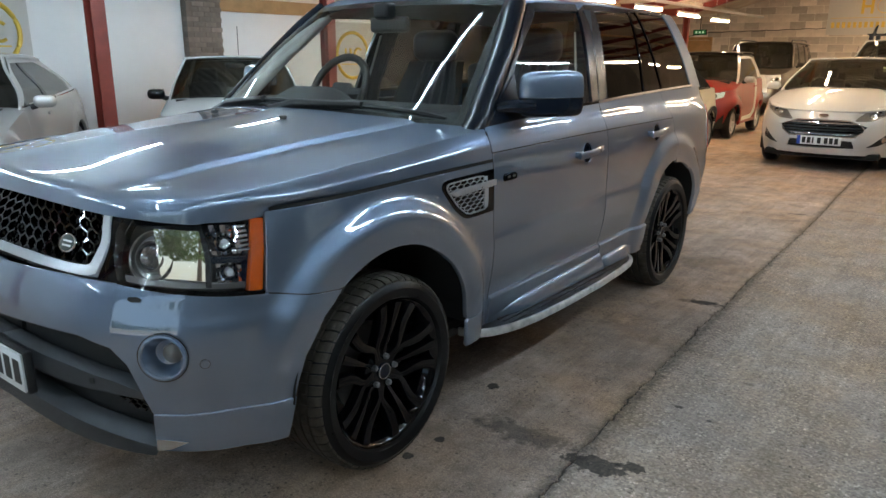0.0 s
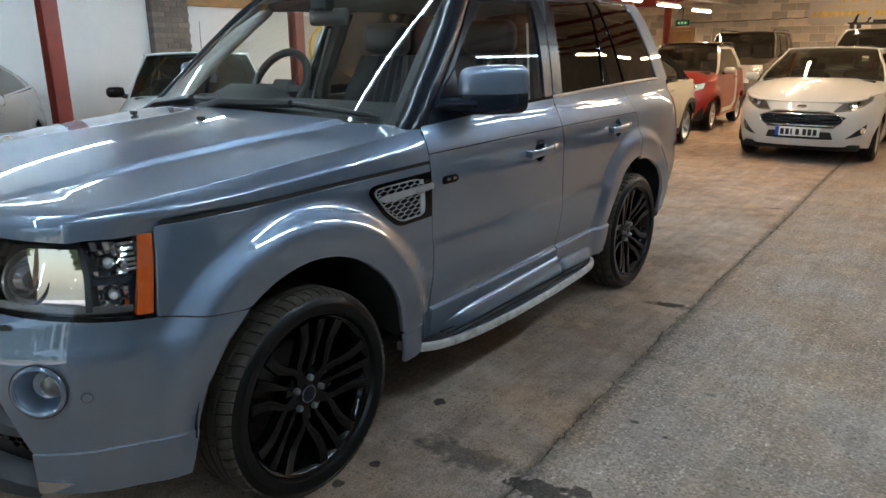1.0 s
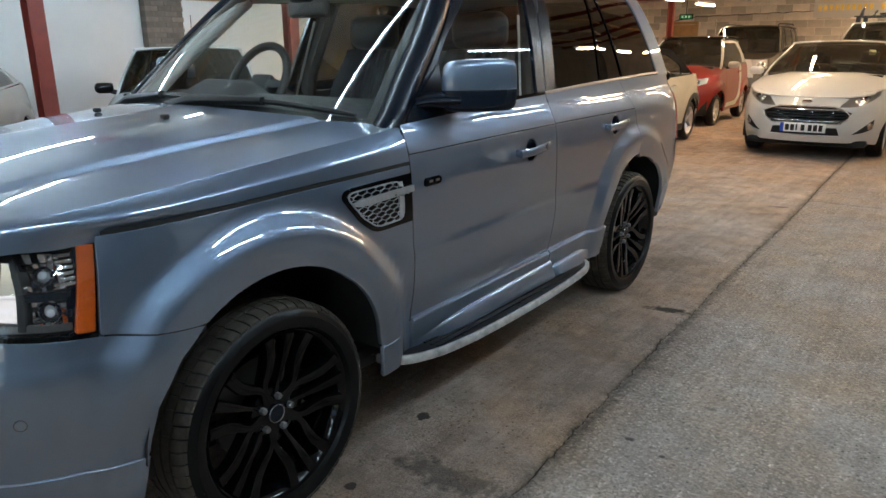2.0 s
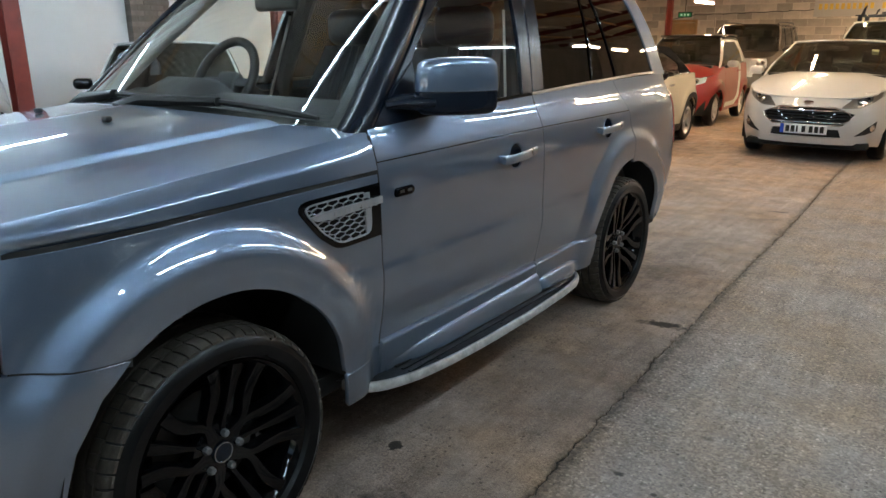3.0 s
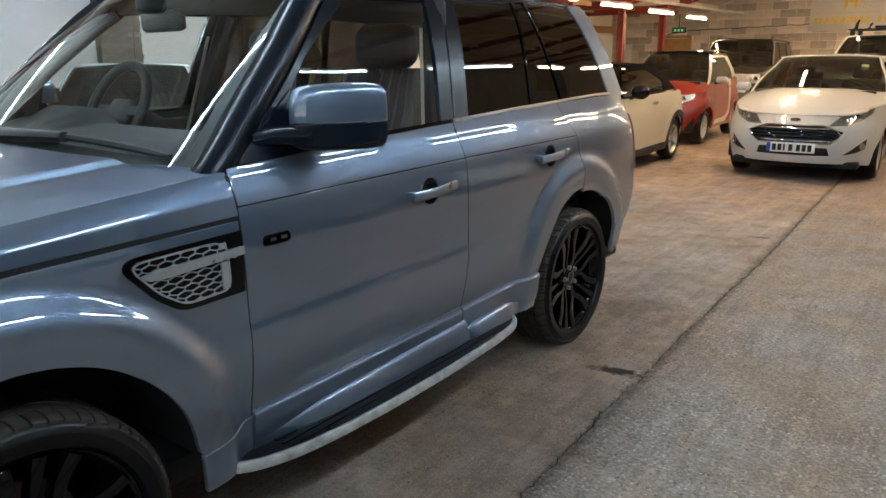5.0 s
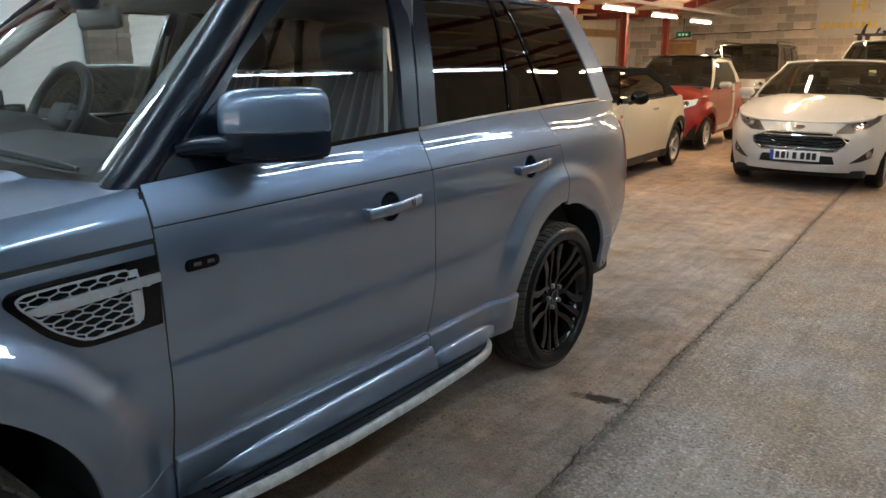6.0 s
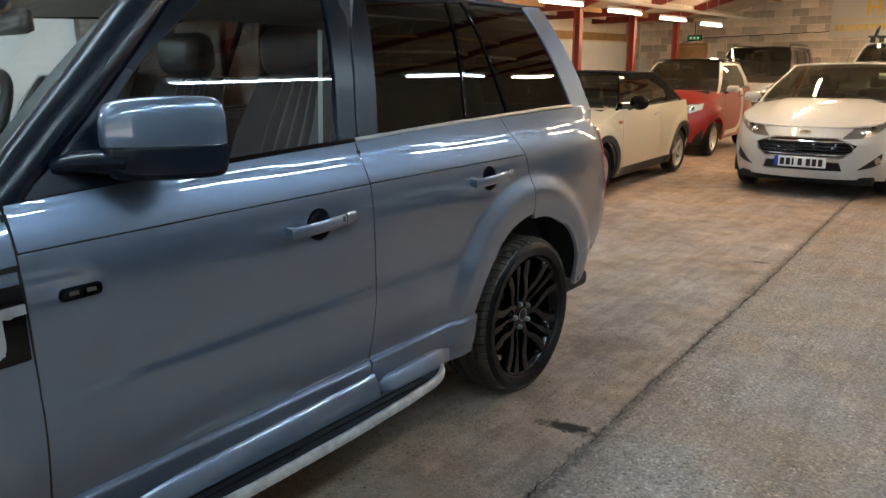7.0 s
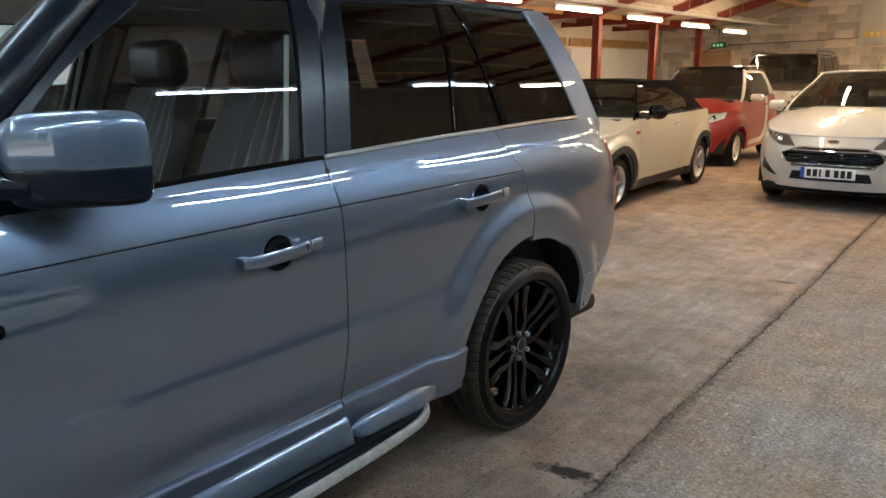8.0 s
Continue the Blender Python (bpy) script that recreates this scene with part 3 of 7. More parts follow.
# ---- nose: bumper, grille, headlamps ----
def nose(mirror):
    side = dict(mirror=mirror)
    sg = -1 if mirror else 1

    def on(lift):
        def place(a, b, h):
            p = BODY.at(a, b) + BODY.normal(a, b) * (lift + h)
            return Vector((p[0] * sg, p[1], p[2]))
        return place

    corner = BODY.panel("front_bumper", [(-0.876, 0.459), (-0.664, 0.454), (-0.448, 0.441)], [(-0.969, 0.842), (-0.745, 0.818), (-0.512, 0.789), (-0.40, 0.769), (-0.268, 0.755)],
                        [(-0.876, 0.459), (-0.914, 0.537), (-0.953, 0.615), (-1.006, 0.661), (-0.99, 0.75), (-0.969, 0.842)], [(-0.448, 0.441), (-0.416, 0.573), (-0.346, 0.688), (-0.268, 0.755)], 60, 44, GREY, suv, lip=0.03, holes=[(-0.842, 0.643, 0.059)], **side)
    BODY.panel("bumper_beam", [(mid(0.655), 0.655), (-1.338, 0.676), (-1.134, 0.684), (-1.008, 0.662)], [(mid(0.82), 0.822), (-1.216, 0.842), (-0.971, 0.842)],
               [(mid(0.655), 0.655), (mid(0.74), 0.74), (mid(0.82), 0.822)], [(-1.008, 0.662), (-0.992, 0.75), (-0.971, 0.842)], 26, 16, GREY, corner, lip=0.03, **side)
    BODY.panel("bumper_skirt", [(-0.870, 0.335), (-0.759, 0.325), (-0.476, 0.306)], [(-0.874, 0.455), (-0.664, 0.450), (-0.447, 0.437)], [(-0.870, 0.335), (-0.874, 0.455)], [(-0.476, 0.306), (-0.447, 0.437)], 20, 8, GREY, corner, lip=0.04, off=0.006, **side)
    BODY.panel("intake_back", [(mid(0.31), 0.31), (-0.86, 0.31)], [(mid(0.70), 0.70), (-0.93, 0.70)], [(mid(0.31), 0.31), (mid(0.7), 0.70)], [(-0.86, 0.31), (-0.86, 0.5), (-0.93, 0.70)], 18, 8, BLACK_PLASTIC, corner, lip=0.0, off=-0.09, **side)
    BODY.panel("intake_bar", [(mid(0.50), 0.50), (-1.04, 0.505), (-0.885, 0.492)], [(mid(0.57), 0.572), (-1.2, 0.566), (-1.016, 0.545), (-0.885, 0.505)], [(mid(0.50), 0.50), (mid(0.57), 0.572)], [(-0.885, 0.492), (-0.885, 0.505)], 18, 4, GREY_PLASTIC, corner, lip=0.06, off=-0.02, label="dark grey plastic bar", **side)
    BODY.panel("splitter", [(mid(0.35), 0.345), (-1.19, 0.325), (-0.878, 0.305)], [(mid(0.43), 0.43), (-1.255, 0.408), (-1.05, 0.381), (-0.878, 0.343)], [(mid(0.35), 0.345), (mid(0.43), 0.43)], [(-0.878, 0.305), (-0.878, 0.343)], 20, 5, GREY_PLASTIC, corner, lip=0.08, off=0.0, label="dark textured lower lip", **side)
    # a reflection on the skirt's corner, added as a silver plate
    part("splitter_end", BODY.plate(bmesh.new(), [(-0.868, 0.338), (-0.83, 0.341), (-0.775, 0.366), (-0.868, 0.380)], 0.008, 0.004, mirror), BRIGHT, corner, "bright plate drawn for a glint on the bumper skirt")
    low = [(-1.04, 0.502), (-0.89, 0.486), (-0.89, 0.44), (-0.935, 0.448)]
    part("lower_mesh", bars(bmesh.new(), honeycomb(low, 0.024, 0.014), on(-0.045), 0.004, 0.012), GLOSS_BLACK, corner)
    # fog lamp
    m = skin_frame(BODY, -0.842, 0.643, 0.002, mirror) @ Matrix.Scale(0.935, 4)
    fog = part("fog_lamp", spin(bmesh.new(), [(0.0, 0.076), (0.006, 0.0735), (0.008, 0.068), (0.004, 0.063), (-0.01, 0.056), (-0.048, 0.040), (-0.055, 0.0)], "z", 40), GREY, suv, "round fog lamp in a grey bezel")
    fog.matrix_basis = m
    part("lens", spin(bmesh.new(), [(-0.058, 0.036), (-0.035, 0.031), (-0.026, 0.016), (-0.024, 0.0)], "z", 28, (0.018, 0, 0)), DIM_METAL, fog, "small round clear lens")
    part("bezel", spin(bmesh.new(), [(0.001, 0.0765), (0.0075, 0.0735), (0.0095, 0.068), (0.0055, 0.0625), (-0.004, 0.0605)], "z", 40), GREY, fog)
    part("groove_ring", spin(bmesh.new(), [(0.001, 0.0765), (0.001, 0.0800)], "z", 40), BLACK_PLASTIC, fog)
    sensor = part("parking_sensor", spin(bmesh.new(), [(0, 0.0135), (0.003, 0.0125), (0.003, 0)], "z", 20), GREY, suv)
    sensor.matrix_basis = skin_frame(BODY, -0.727, 0.617, 0.001, mirror)
    part("sensor_gap", spin(bmesh.new(), [(0.001, 0.0135), (0.001, 0.0152)], "z", 20), BLACK_PLASTIC, sensor)
    s2 = part("parking_sensor", spin(bmesh.new(), [(0, 0.0115), (0.003, 0.0105), (0.003, 0)], "z", 20), BLACK_PLASTIC, suv)
    s2.matrix_basis = skin_frame(BODY, -1.10, 0.535, -0.018, mirror)
    part("washer_cap", BODY.plate(bmesh.new(), [(-0.93, 0.802), (-0.925, 0.810), (-0.90, 0.812), (-0.887, 0.806), (-0.89, 0.798), (-0.915, 0.796)], 0.001, 0.004, mirror), BLACK_PLASTIC, suv)
    # black panel behind grille and lamps
    BODY.panel("front_panel", [(mid(0.85), 0.83), (-0.51, 0.80)], [(mid(1.03), 1.035), (-0.485, 1.02)], [(mid(0.85), 0.83), (mid(1.03), 1.035)], [(-0.51, 0.80), (-0.485, 1.02)], 26, 8, BLACK_PLASTIC, suv, lip=0.0, off=-0.075, **side)
    BODY.panel("lamp_surround", [(-1.045, 0.848), (-0.969, 0.846)], [(-0.955, 1.036), (-0.90, 1.034)], [(-1.045, 0.848), (-1.0, 0.95), (-0.955, 1.036)], [(-0.969, 0.846), (-0.992, 0.914), (-0.972, 0.976), (-0.90, 1.034)], 4, 12, GLOSS_BLACK, suv, lip=0.06, off=-0.004, **side)
    # headlamp
    lo = [(-0.966, 0.850), (-0.744, 0.829), (-0.519, 0.804)]
    hi = [(-0.893, 1.030), (-0.757, 1.040), (-0.533, 1.026), (-0.487, 1.020)]
    lf = [(-0.966, 0.850), (-0.988, 0.914), (-0.968, 0.976), (-0.893, 1.030)]
    rt = [(-0.519, 0.804), (-0.487, 1.020)]
    lamp = BODY.panel("headlamp", lo, hi, lf, rt, 24, 12, BLACK_PLASTIC, suv, lip=0.0, off=-0.07, label="headlamp with clear lens and amber corner", **side)
    lens = BODY.panel("lens", lo, hi, lf, rt, 30, 14, LENS, lamp, lip=0.0, off=-0.002, **side)
    lens.visible_shadow = False
    BODY.panel("lamp_rim", [(-0.966, 0.838), (-0.744, 0.818), (-0.519, 0.795)], lo, [(-0.966, 0.838), lo[0]], [(-0.519, 0.795), lo[-1]], 20, 1, GLOSS_BLACK, lamp, lip=0.03, off=0.0, **side)
    BODY.panel("amber_lens", [(-0.566, 0.812), (-0.524, 0.808)], [(-0.527, 1.018), (-0.492, 1.016)], [(-0.566, 0.812), (-0.527, 1.018)], [(-0.524, 0.808), (-0.492, 1.016)], 4, 8, AMBER, lamp, lip=0.03, off=-0.006, label="amber side lens", **side)
    def flat_mirror(name, outline, c, n, depth=0.004, label=""):
        """A flat plate through the point c with normal n; the outline is in (s, z) of the skin."""
        n = np.array(n, float) / np.linalg.norm(n)
        ref = np.array(c, float)

        def place(a, b, h):
            p = BODY.at(a, b)
            q = p - n * np.dot(p - ref, n) + n * h
            return Vector((q[0] * sg, q[1], q[2]))
        return part(name, prism(bmesh.new(), outline, place, depth), POLISHED, lamp, label, smooth=False)

    c0 = BODY.at(-0.765, 0.93) - 0.034 * BODY.normal(-0.765, 0.93)
    flat_mirror("reflector", [(-0.840, 0.852), (-0.690, 0.838), (-0.686, 0.990), (-0.818, 0.994)], c0, (0.566, -0.81, 0.168), label="flat polished chrome reflector")
    BODY.panel("lamp_divider", [(-0.698, 0.838), (-0.684, 0.836)], [(-0.690, 1.02), (-0.676, 1.02)], [(-0.698, 0.838), (-0.690, 1.02)], [(-0.684, 0.836), (-0.676, 1.02)], 2, 6, BLACK_PLASTIC, lamp, lip=0.05, off=-0.012, **side)
    BODY.panel("lower_apron", [(-0.95, 0.853), (-0.70, 0.834), (-0.575, 0.822)], [(-0.955, 0.868), (-0.70, 0.848), (-0.572, 0.836)], [(-0.95, 0.853), (-0.955, 0.868)], [(-0.575, 0.822), (-0.572, 0.836)], 16, 2, DIM_METAL, lamp, lip=0.03, off=-0.02, **side)
    # two faceted cells in the outer part, a dark bar between them, a small lamp in each
    def facets(name, s0, s1, z0, z1, nu, nv, deep, seed, material):
        rnd = random.Random(seed)
        bm = bmesh.new()
        for i in range(nu):
            for j in range(nv):
                a0, a1 = s0 + (s1 - s0) * i / nu, s0 + (s1 - s0) * (i + 0.94) / nu
                c0, c1 = z0 + (z1 - z0) * j / nv, z0 + (z1 - z0) * (j + 0.92) / nv
                hollow = 0.026 * (1 - abs(2 * (i + 0.5) / nu - 1) ** 2) * (1 - abs(2 * (j + 0.5) / nv - 1) ** 2)
                tu, tv = rnd.uniform(-0.006, 0.006), rnd.uniform(-0.006, 0.006)
                prism(bm, [(a0, c0), (a1, c0), (a1, c1), (a0, c1)], lambda a, c, h: on(-deep - hollow + tu * (1 if a > (a0 + a1) / 2 else -1) + tv * (1 if c > (c0 + c1) / 2 else -1))(a, c, h), 0.002)
        return part(name, bm, material, lamp, smooth=False)

    facets("upper_reflector", -0.672, -0.572, 0.925, 1.012, 6, 5, 0.022, 5, CHROME)
    facets("lower_reflector", -0.664, -0.578, 0.836, 0.904, 6, 5, 0.026, 9, CHROME)
    BODY.panel("lamp_divider", [(-0.684, 0.906), (-0.566, 0.898)], [(-0.684, 0.922), (-0.562, 0.914)], [(-0.684, 0.906), (-0.684, 0.922)], [(-0.566, 0.898), (-0.562, 0.914)], 8, 1, SATIN_BLACK, lamp, lip=0.03, off=-0.018, **side)
    for a, zz in ((-0.622, 0.965), (-0.620, 0.870)):
        bulb = part("bulb", spin(bmesh.new(), [(-0.012, 0.014), (0.012, 0.013), (0.022, 0.009), (0.025, 0.0)], "z", 16), LAMP_SHELL, lamp)
        bulb.matrix_basis = skin_frame(BODY, a, zz, -0.042, mirror)
        ring = part("bulb_ring", spin(bmesh.new(), [(0.0, 0.024), (0.006, 0.023), (0.006, 0.019), (0.0, 0.018)], "z", 24), SATIN_BLACK, lamp)
        ring.matrix_basis = skin_frame(BODY, a, zz, -0.036, mirror)
    for q in range(6):
        c = 0.932 + 0.0135 * q
        BODY.panel("lamp_rib", [(-0.585, c), (-0.548, c)], [(-0.583, c + 0.005), (-0.546, c + 0.005)], [(-0.585, c), (-0.583, c + 0.005)], [(-0.548, c), (-0.546, c + 0.005)], 2, 1, CHROME, lamp, lip=0.012, off=-0.014, **side)
    BODY.panel("corner_cell", [(-0.584, 0.826), (-0.566, 0.824)], [(-0.552, 1.014), (-0.530, 1.014)], [(-0.584, 0.826), (-0.552, 1.014)], [(-0.566, 0.824), (-0.530, 1.014)], 3, 8, SATIN_BLACK, lamp, lip=0.02, off=-0.034, **side)
    BODY.panel("upper_visor", [(-0.885, 1.006), (-0.75, 1.016), (-0.545, 1.008)], [(-0.888, 1.030), (-0.755, 1.038), (-0.535, 1.025)], [(-0.885, 1.006), (-0.888, 1.030)], [(-0.545, 1.008), (-0.535, 1.025)], 16, 2, GLOSS_BLACK, lamp, lip=0.03, off=-0.008, **side)
    m = skin_frame(BODY, -0.878, 0.925, -0.075, mirror)
    pr = part("projector", spin(bmesh.new(), [(0.0, 0.082), (0.030, 0.080), (0.040, 0.074), (0.036, 0.069), (0.02, 0.066), (0.018, 0.052), (0.044, 0.049), (0.048, 0.044), (0.036, 0.041)], "z", 36), DIM_METAL, lamp, "ringed projector lamp")
    pr.matrix_basis = m
    part("projector_lens", spin(bmesh.new(), [(0.036, 0.042), (0.052, 0.032), (0.060, 0.017), (0.062, 0.0)], "z", 28), LENS, lamp).matrix_basis = m
    part("projector_bowl", spin(bmesh.new(), [(0.034, 0.042), (0.010, 0.036), (-0.004, 0.02), (-0.006, 0.0)], "z", 28), CHROME, lamp).matrix_basis = m
    # grille
    region = [(mid(0.87), 0.875), (-1.09, 0.884), (-1.02, 0.95), (-0.985, 1.03), (mid(1.03), 1.04)]
    g = part("grille", bars(bmesh.new(), honeycomb(region, 0.058, 0.030), on(-0.03), 0.0065, 0.02), GLOSS_BLACK, suv, "gloss black honeycomb grille")
    part("fine_mesh", bars(bmesh.new(), honeycomb([(a, b) for a, b in region], 0.029, 0.015), on(-0.055), 0.003, 0.006), GLOSS_BLACK, g)
    BODY.panel("grille_frame", [(mid(0.85), 0.850), (-1.15, 0.850), (-1.07, 0.852), (-1.046, 0.862)], [(mid(0.87), 0.874), (-1.15, 0.874), (-1.09, 0.877), (-1.072, 0.884)], [(mid(0.85), 0.850), (mid(0.87), 0.874)], [(-1.046, 0.862), (-1.072, 0.884)], 24, 2, VENT_SILVER, g, lip=0.03, off=0.004, label="satin silver frame", **side)
    BODY.panel("grille_frame", [(-1.072, 0.884), (-1.046, 0.862)], [(-0.982, 1.036), (-0.957, 1.036)], [(-1.072, 0.884), (-1.03, 0.945), (-0.982, 1.036)], [(-1.046, 0.862), (-1.004, 0.945), (-0.957, 1.036)], 2, 12, VENT_SILVER, g, lip=0.03, off=0.004, label="satin silver frame", **side)


for mirrored in (False, True):
    nose(mirrored)

BADGE_GREEN = node_mat("badge dark green", (0.008, 0.018, 0.012), 0.35)
badge = part("badge", spin(bmesh.new(), [(0, 0.033), (0.004, 0.032), (0.005, 0.028), (0.005, 0)], "z", 32), BADGE_GREEN, suv, "small dark oval badge with a bright rim")
badge.matrix_basis = skin_frame(BODY, -1.196, 0.925, -0.004) @ Matrix.Diagonal((1.25, 0.85, 1, 1))
part("badge_rim", tube(bmesh.new(), [(0.032 * math.cos(a), 0.032 * math.sin(a), 0.004) for a in np.linspace(0, 2 * math.pi, 36, endpoint=False)], 0.0028, 8, True), CHROME, badge)
for dz in (0.007, -0.010):
    part("badge_bar", box(-0.018, 0.018, dz - 0.0035, dz + 0.0035, 0.004, 0.0062), ALLOY, badge)
plate = part("number_plate", box(-0.26, 0.26, -1.000, -0.990, 0.462, 0.590, 0.004), PLATE_WHITE, suv, "white number plate with black bars")
plate.location = (0.03, 0.02, 0)
part("plate_holder", box(-0.268, 0.268, -0.992, -0.965, 0.455, 0.597, 0.006), BLACK_PLASTIC, plate)
for k in range(7):
    x0 = -0.215 + k * 0.066 + (0.02 if k > 3 else 0)
    part("character_bar", box(x0, x0 + 0.044, -1.0015, -0.999, 0.487, 0.566, 0.0), INK, plate)


# ---- side details of the grey car ----
def side_details(mirror):
    sg = -1 if mirror else 1

    def on(lift):
        def place(a, b, h):
            p = BODY.at(a, b) + BODY.normal(a, b) * (lift + h)
            return Vector((p[0] * sg, p[1], p[2]))
        return place

    # dark gaps behind the panel edges
    def seam(pts, w=0.018):
        q = resample(pts, 14)
        t = np.gradient(q, axis=0)
        t /= np.linalg.norm(t, axis=1)[:, None]
        nn = np.stack([-t[:, 1], t[:, 0]], 1) * w / 2
        lo, hi = [tuple(a) for a in q - nn], [tuple(a) for a in q + nn]
        BODY.panel("panel_gap", lo, hi, [lo[0], hi[0]], [lo[-1], hi[-1]], 14, 1, UNDER, suv, lip=0, off=-0.002, mirror=mirror)

    seam([(0.648, 0.46), (0.658, 0.8), (0.657, 1.066), (0.658, 1.18)])
    seam([(1.716, 0.49), (1.752, 0.78), (1.756, 1.10), (1.744, 1.235)])
    seam([(2.735, 0.825), (2.736, 0.95), (2.719, 1.10), (2.604, 1.262)])
    seam(line(groove, 0.665, 2.71), 0.016)
    seam(line(shut, -0.47, 0.655, d=-0.005), 0.014)
    seam([(-0.505, 0.795), (-0.40, 0.771), (-0.262, 0.752)], 0.02)
    # vent in the wing
    rim = [(0.302, 1.006), (0.312, 1.018), (0.34, 1.025), (0.640, 1.030), (0.653, 1.031), (0.653, 1.02), (0.649, 0.866), (0.649, 0.857), (0.638, 0.856), (0.47, 0.853), (0.435, 0.862), (0.375, 0.905), (0.315, 0.975), (0.302, 0.992)]
    vent = part("side_vent", BODY.plate(bmesh.new(), rounded(rim), 0.0, 0.004, mirror), GLOSS_BLACK, suv, "gloss black vent with silver honeycomb mesh")
    inner = [(0.325, 1.000), (0.345, 1.010), (0.600, 1.014), (0.600, 0.876), (0.475, 0.872), (0.447, 0.879), (0.39, 0.917), (0.332, 0.982)]
    ctr = (sum(p[0] for p in inner) / 8, sum(p[1] for p in inner) / 8)
    inner = rounded(inner)
    part("vent_frame", bars(bmesh.new(), [(inner[i - 1], inner[i]) for i in range(len(inner))], on(0.003), 0.0045, 0.006), VENT_SILVER, vent)
    part("vent_mesh", bars(bmesh.new(), honeycomb(inner, 0.044, 0.0150), on(0.003), 0.0026, 0.005), VENT_SILVER, vent, "silver honeycomb mesh")
    for z0, z1 in ((1.008, 0.992), (0.958, 0.882)):
        part("vent_tab", bars(bmesh.new(), [((0.586, z0), (0.586, z1))], on(0.003), 0.022, 0.006), VENT_SILVER, vent)
    blade = part("vent_blade", BODY.plate(bmesh.new(), [(0.335, 0.975), (0.40, 0.982), (0.649, 0.988), (0.649, 0.967), (0.41, 0.957), (0.36, 0.960)], 0.006, 0.012, mirror), VENT_SILVER, vent, "satin silver blade")
    for k in range(10):
        if k == 5:
            continue
        a = 0.405 + k * 0.0225
        part("embossed_bar", BODY.plate(bmesh.new(), [(a, 0.977), (a + 0.012, 0.9775), (a + 0.012, 0.9635), (a, 0.963)], 0.0178, 0.0012, mirror), ALLOY, blade)
    # side marker
    mk = [(0.733, 0.972), (0.73, 0.980), (0.733, 0.990), (0.74, 0.994), (0.815, 0.994), (0.822, 0.990), (0.823, 0.980), (0.82, 0.973), (0.812, 0.970), (0.74, 0.970)]
    marker = part("side_marker", BODY.plate(bmesh.new(), mk, 0.0, 0.010, mirror), GLOSS_BLACK, suv, "dark side repeater lamp")
    part("marker_rim", BODY.plate(bmesh.new(), [(0.7765 + (a - 0.7765) * 1.10, 0.982 + (b - 0.982) * 1.32) for a, b in mk], -0.001, 0.0025, mirror), SATIN_BLACK, marker)
    for a in (0.757, 0.797):
        part("marker_lens", BODY.plate(bmesh.new(), [(a - 0.011, 0.980), (a + 0.011, 0.980), (a + 0.010, 0.989), (a - 0.010, 0.989)], 0.0095, 0.002, mirror), DIM_METAL, marker)
    # handles
    for y0, z0, key in ((1.395, 1.005, True), (2.315, 1.031, False)):
        c = y0 + 0.118
        cup = part("handle_cup", spin(bmesh.new(), [(-0.005, 0.0495), (-0.014, 0.043), (-0.021, 0.024), (-0.023, 0.0)], "z", 32), SATIN_BLACK, suv, "dark recessed cup behind the handle")
        cup.matrix_basis = skin_frame(BODY, c, z0 + 0.003, 0.002, mirror)
        part("cup_lip", spin(bmesh.new(), [(-0.0022, 0.056), (-0.0004, 0.0545), (0.0, 0.0525), (-0.0015, 0.0505), (-0.005, 0.049)], "z", 40), GREY, cup)
        def grip(ya, yb, n, out):
            bm = bmesh.new()
            rings = []
            for i in range(n + 1):
                t = i / n
                y = ya + (yb - ya) * t
                hgt = 0.0185 * (0.9 if i in (0, n) else 1)
                p = BODY.at(y, z0)
                zc = z0 + 0.044 * (y - y0)
                rings.append([bm.verts.new((sg * (p[0] + out(t) + dx * 0.008), y, zc + dz * hgt)) for dx, dz in ((-1, -0.8), (0.3, -1), (0.9, -0.6), (1, 0), (0.9, 0.6), (0.3, 1), (-1, 0.8))])
            for a, b in zip(rings, rings[1:]):
                for k in range(7):
                    bm.faces.new((a[k], a[(k + 1) % 7], b[(k + 1) % 7], b[k]))
            bm.faces.new(rings[0])
            bm.faces.new(rings[-1][::-1])
            bmesh.ops.recalc_face_normals(bm, faces=bm.faces)
            return bm

        y0 -= 0.016
        e = y0 + 0.224
        h = part("door_handle", grip(y0, y0 + 0.220, 14, lambda t: 0.022 + 0.014 * math.sin(math.pi * min(max(t, 0.04), 0.96)) ** 0.6), GREY, suv, "grey painted pull handle")
        part("handle_end", grip(e, e + 0.046, 3, lambda t: 0.026 - 0.008 * t), GREY, h)
        for yy in (y0 + 0.012, e + 0.02):
            p = BODY.at(yy, z0)
            part("handle_foot", box(*sorted((sg * (p[0] - 0.004), sg * (p[0] + 0.02))), yy - 0.012, yy + 0.012, z0 - 0.012, z0 + 0.018, 0.004), GREY, h)
        if key:
            part("key_button", BODY.plate(bmesh.new(), [(e - 0.022, z0 + 0.002), (e - 0.012, z0 + 0.002), (e - 0.012, z0 + 0.018), (e - 0.022, z0 + 0.018)], 0.024, 0.013, mirror), INK, h)
    # sill mouldings: a lip under the doors, then a bulging blade
    def moulding(name, s0, s1, n, profile, label=""):
        P = np.zeros((n + 1, len(profile(s0)), 3))
        for i in range(n + 1):
            a = s0 + (s1 - s0) * i / n
            for j, (zz, off) in enumerate(profile(a)):
                P[i, j] = BODY.at(a, zz) + np.array((off, 0, 0))
        return free_sheet(name, P, GREY, suv, lip=0.012, mirror=mirror, out=(1, 0, 0.2), label=label)

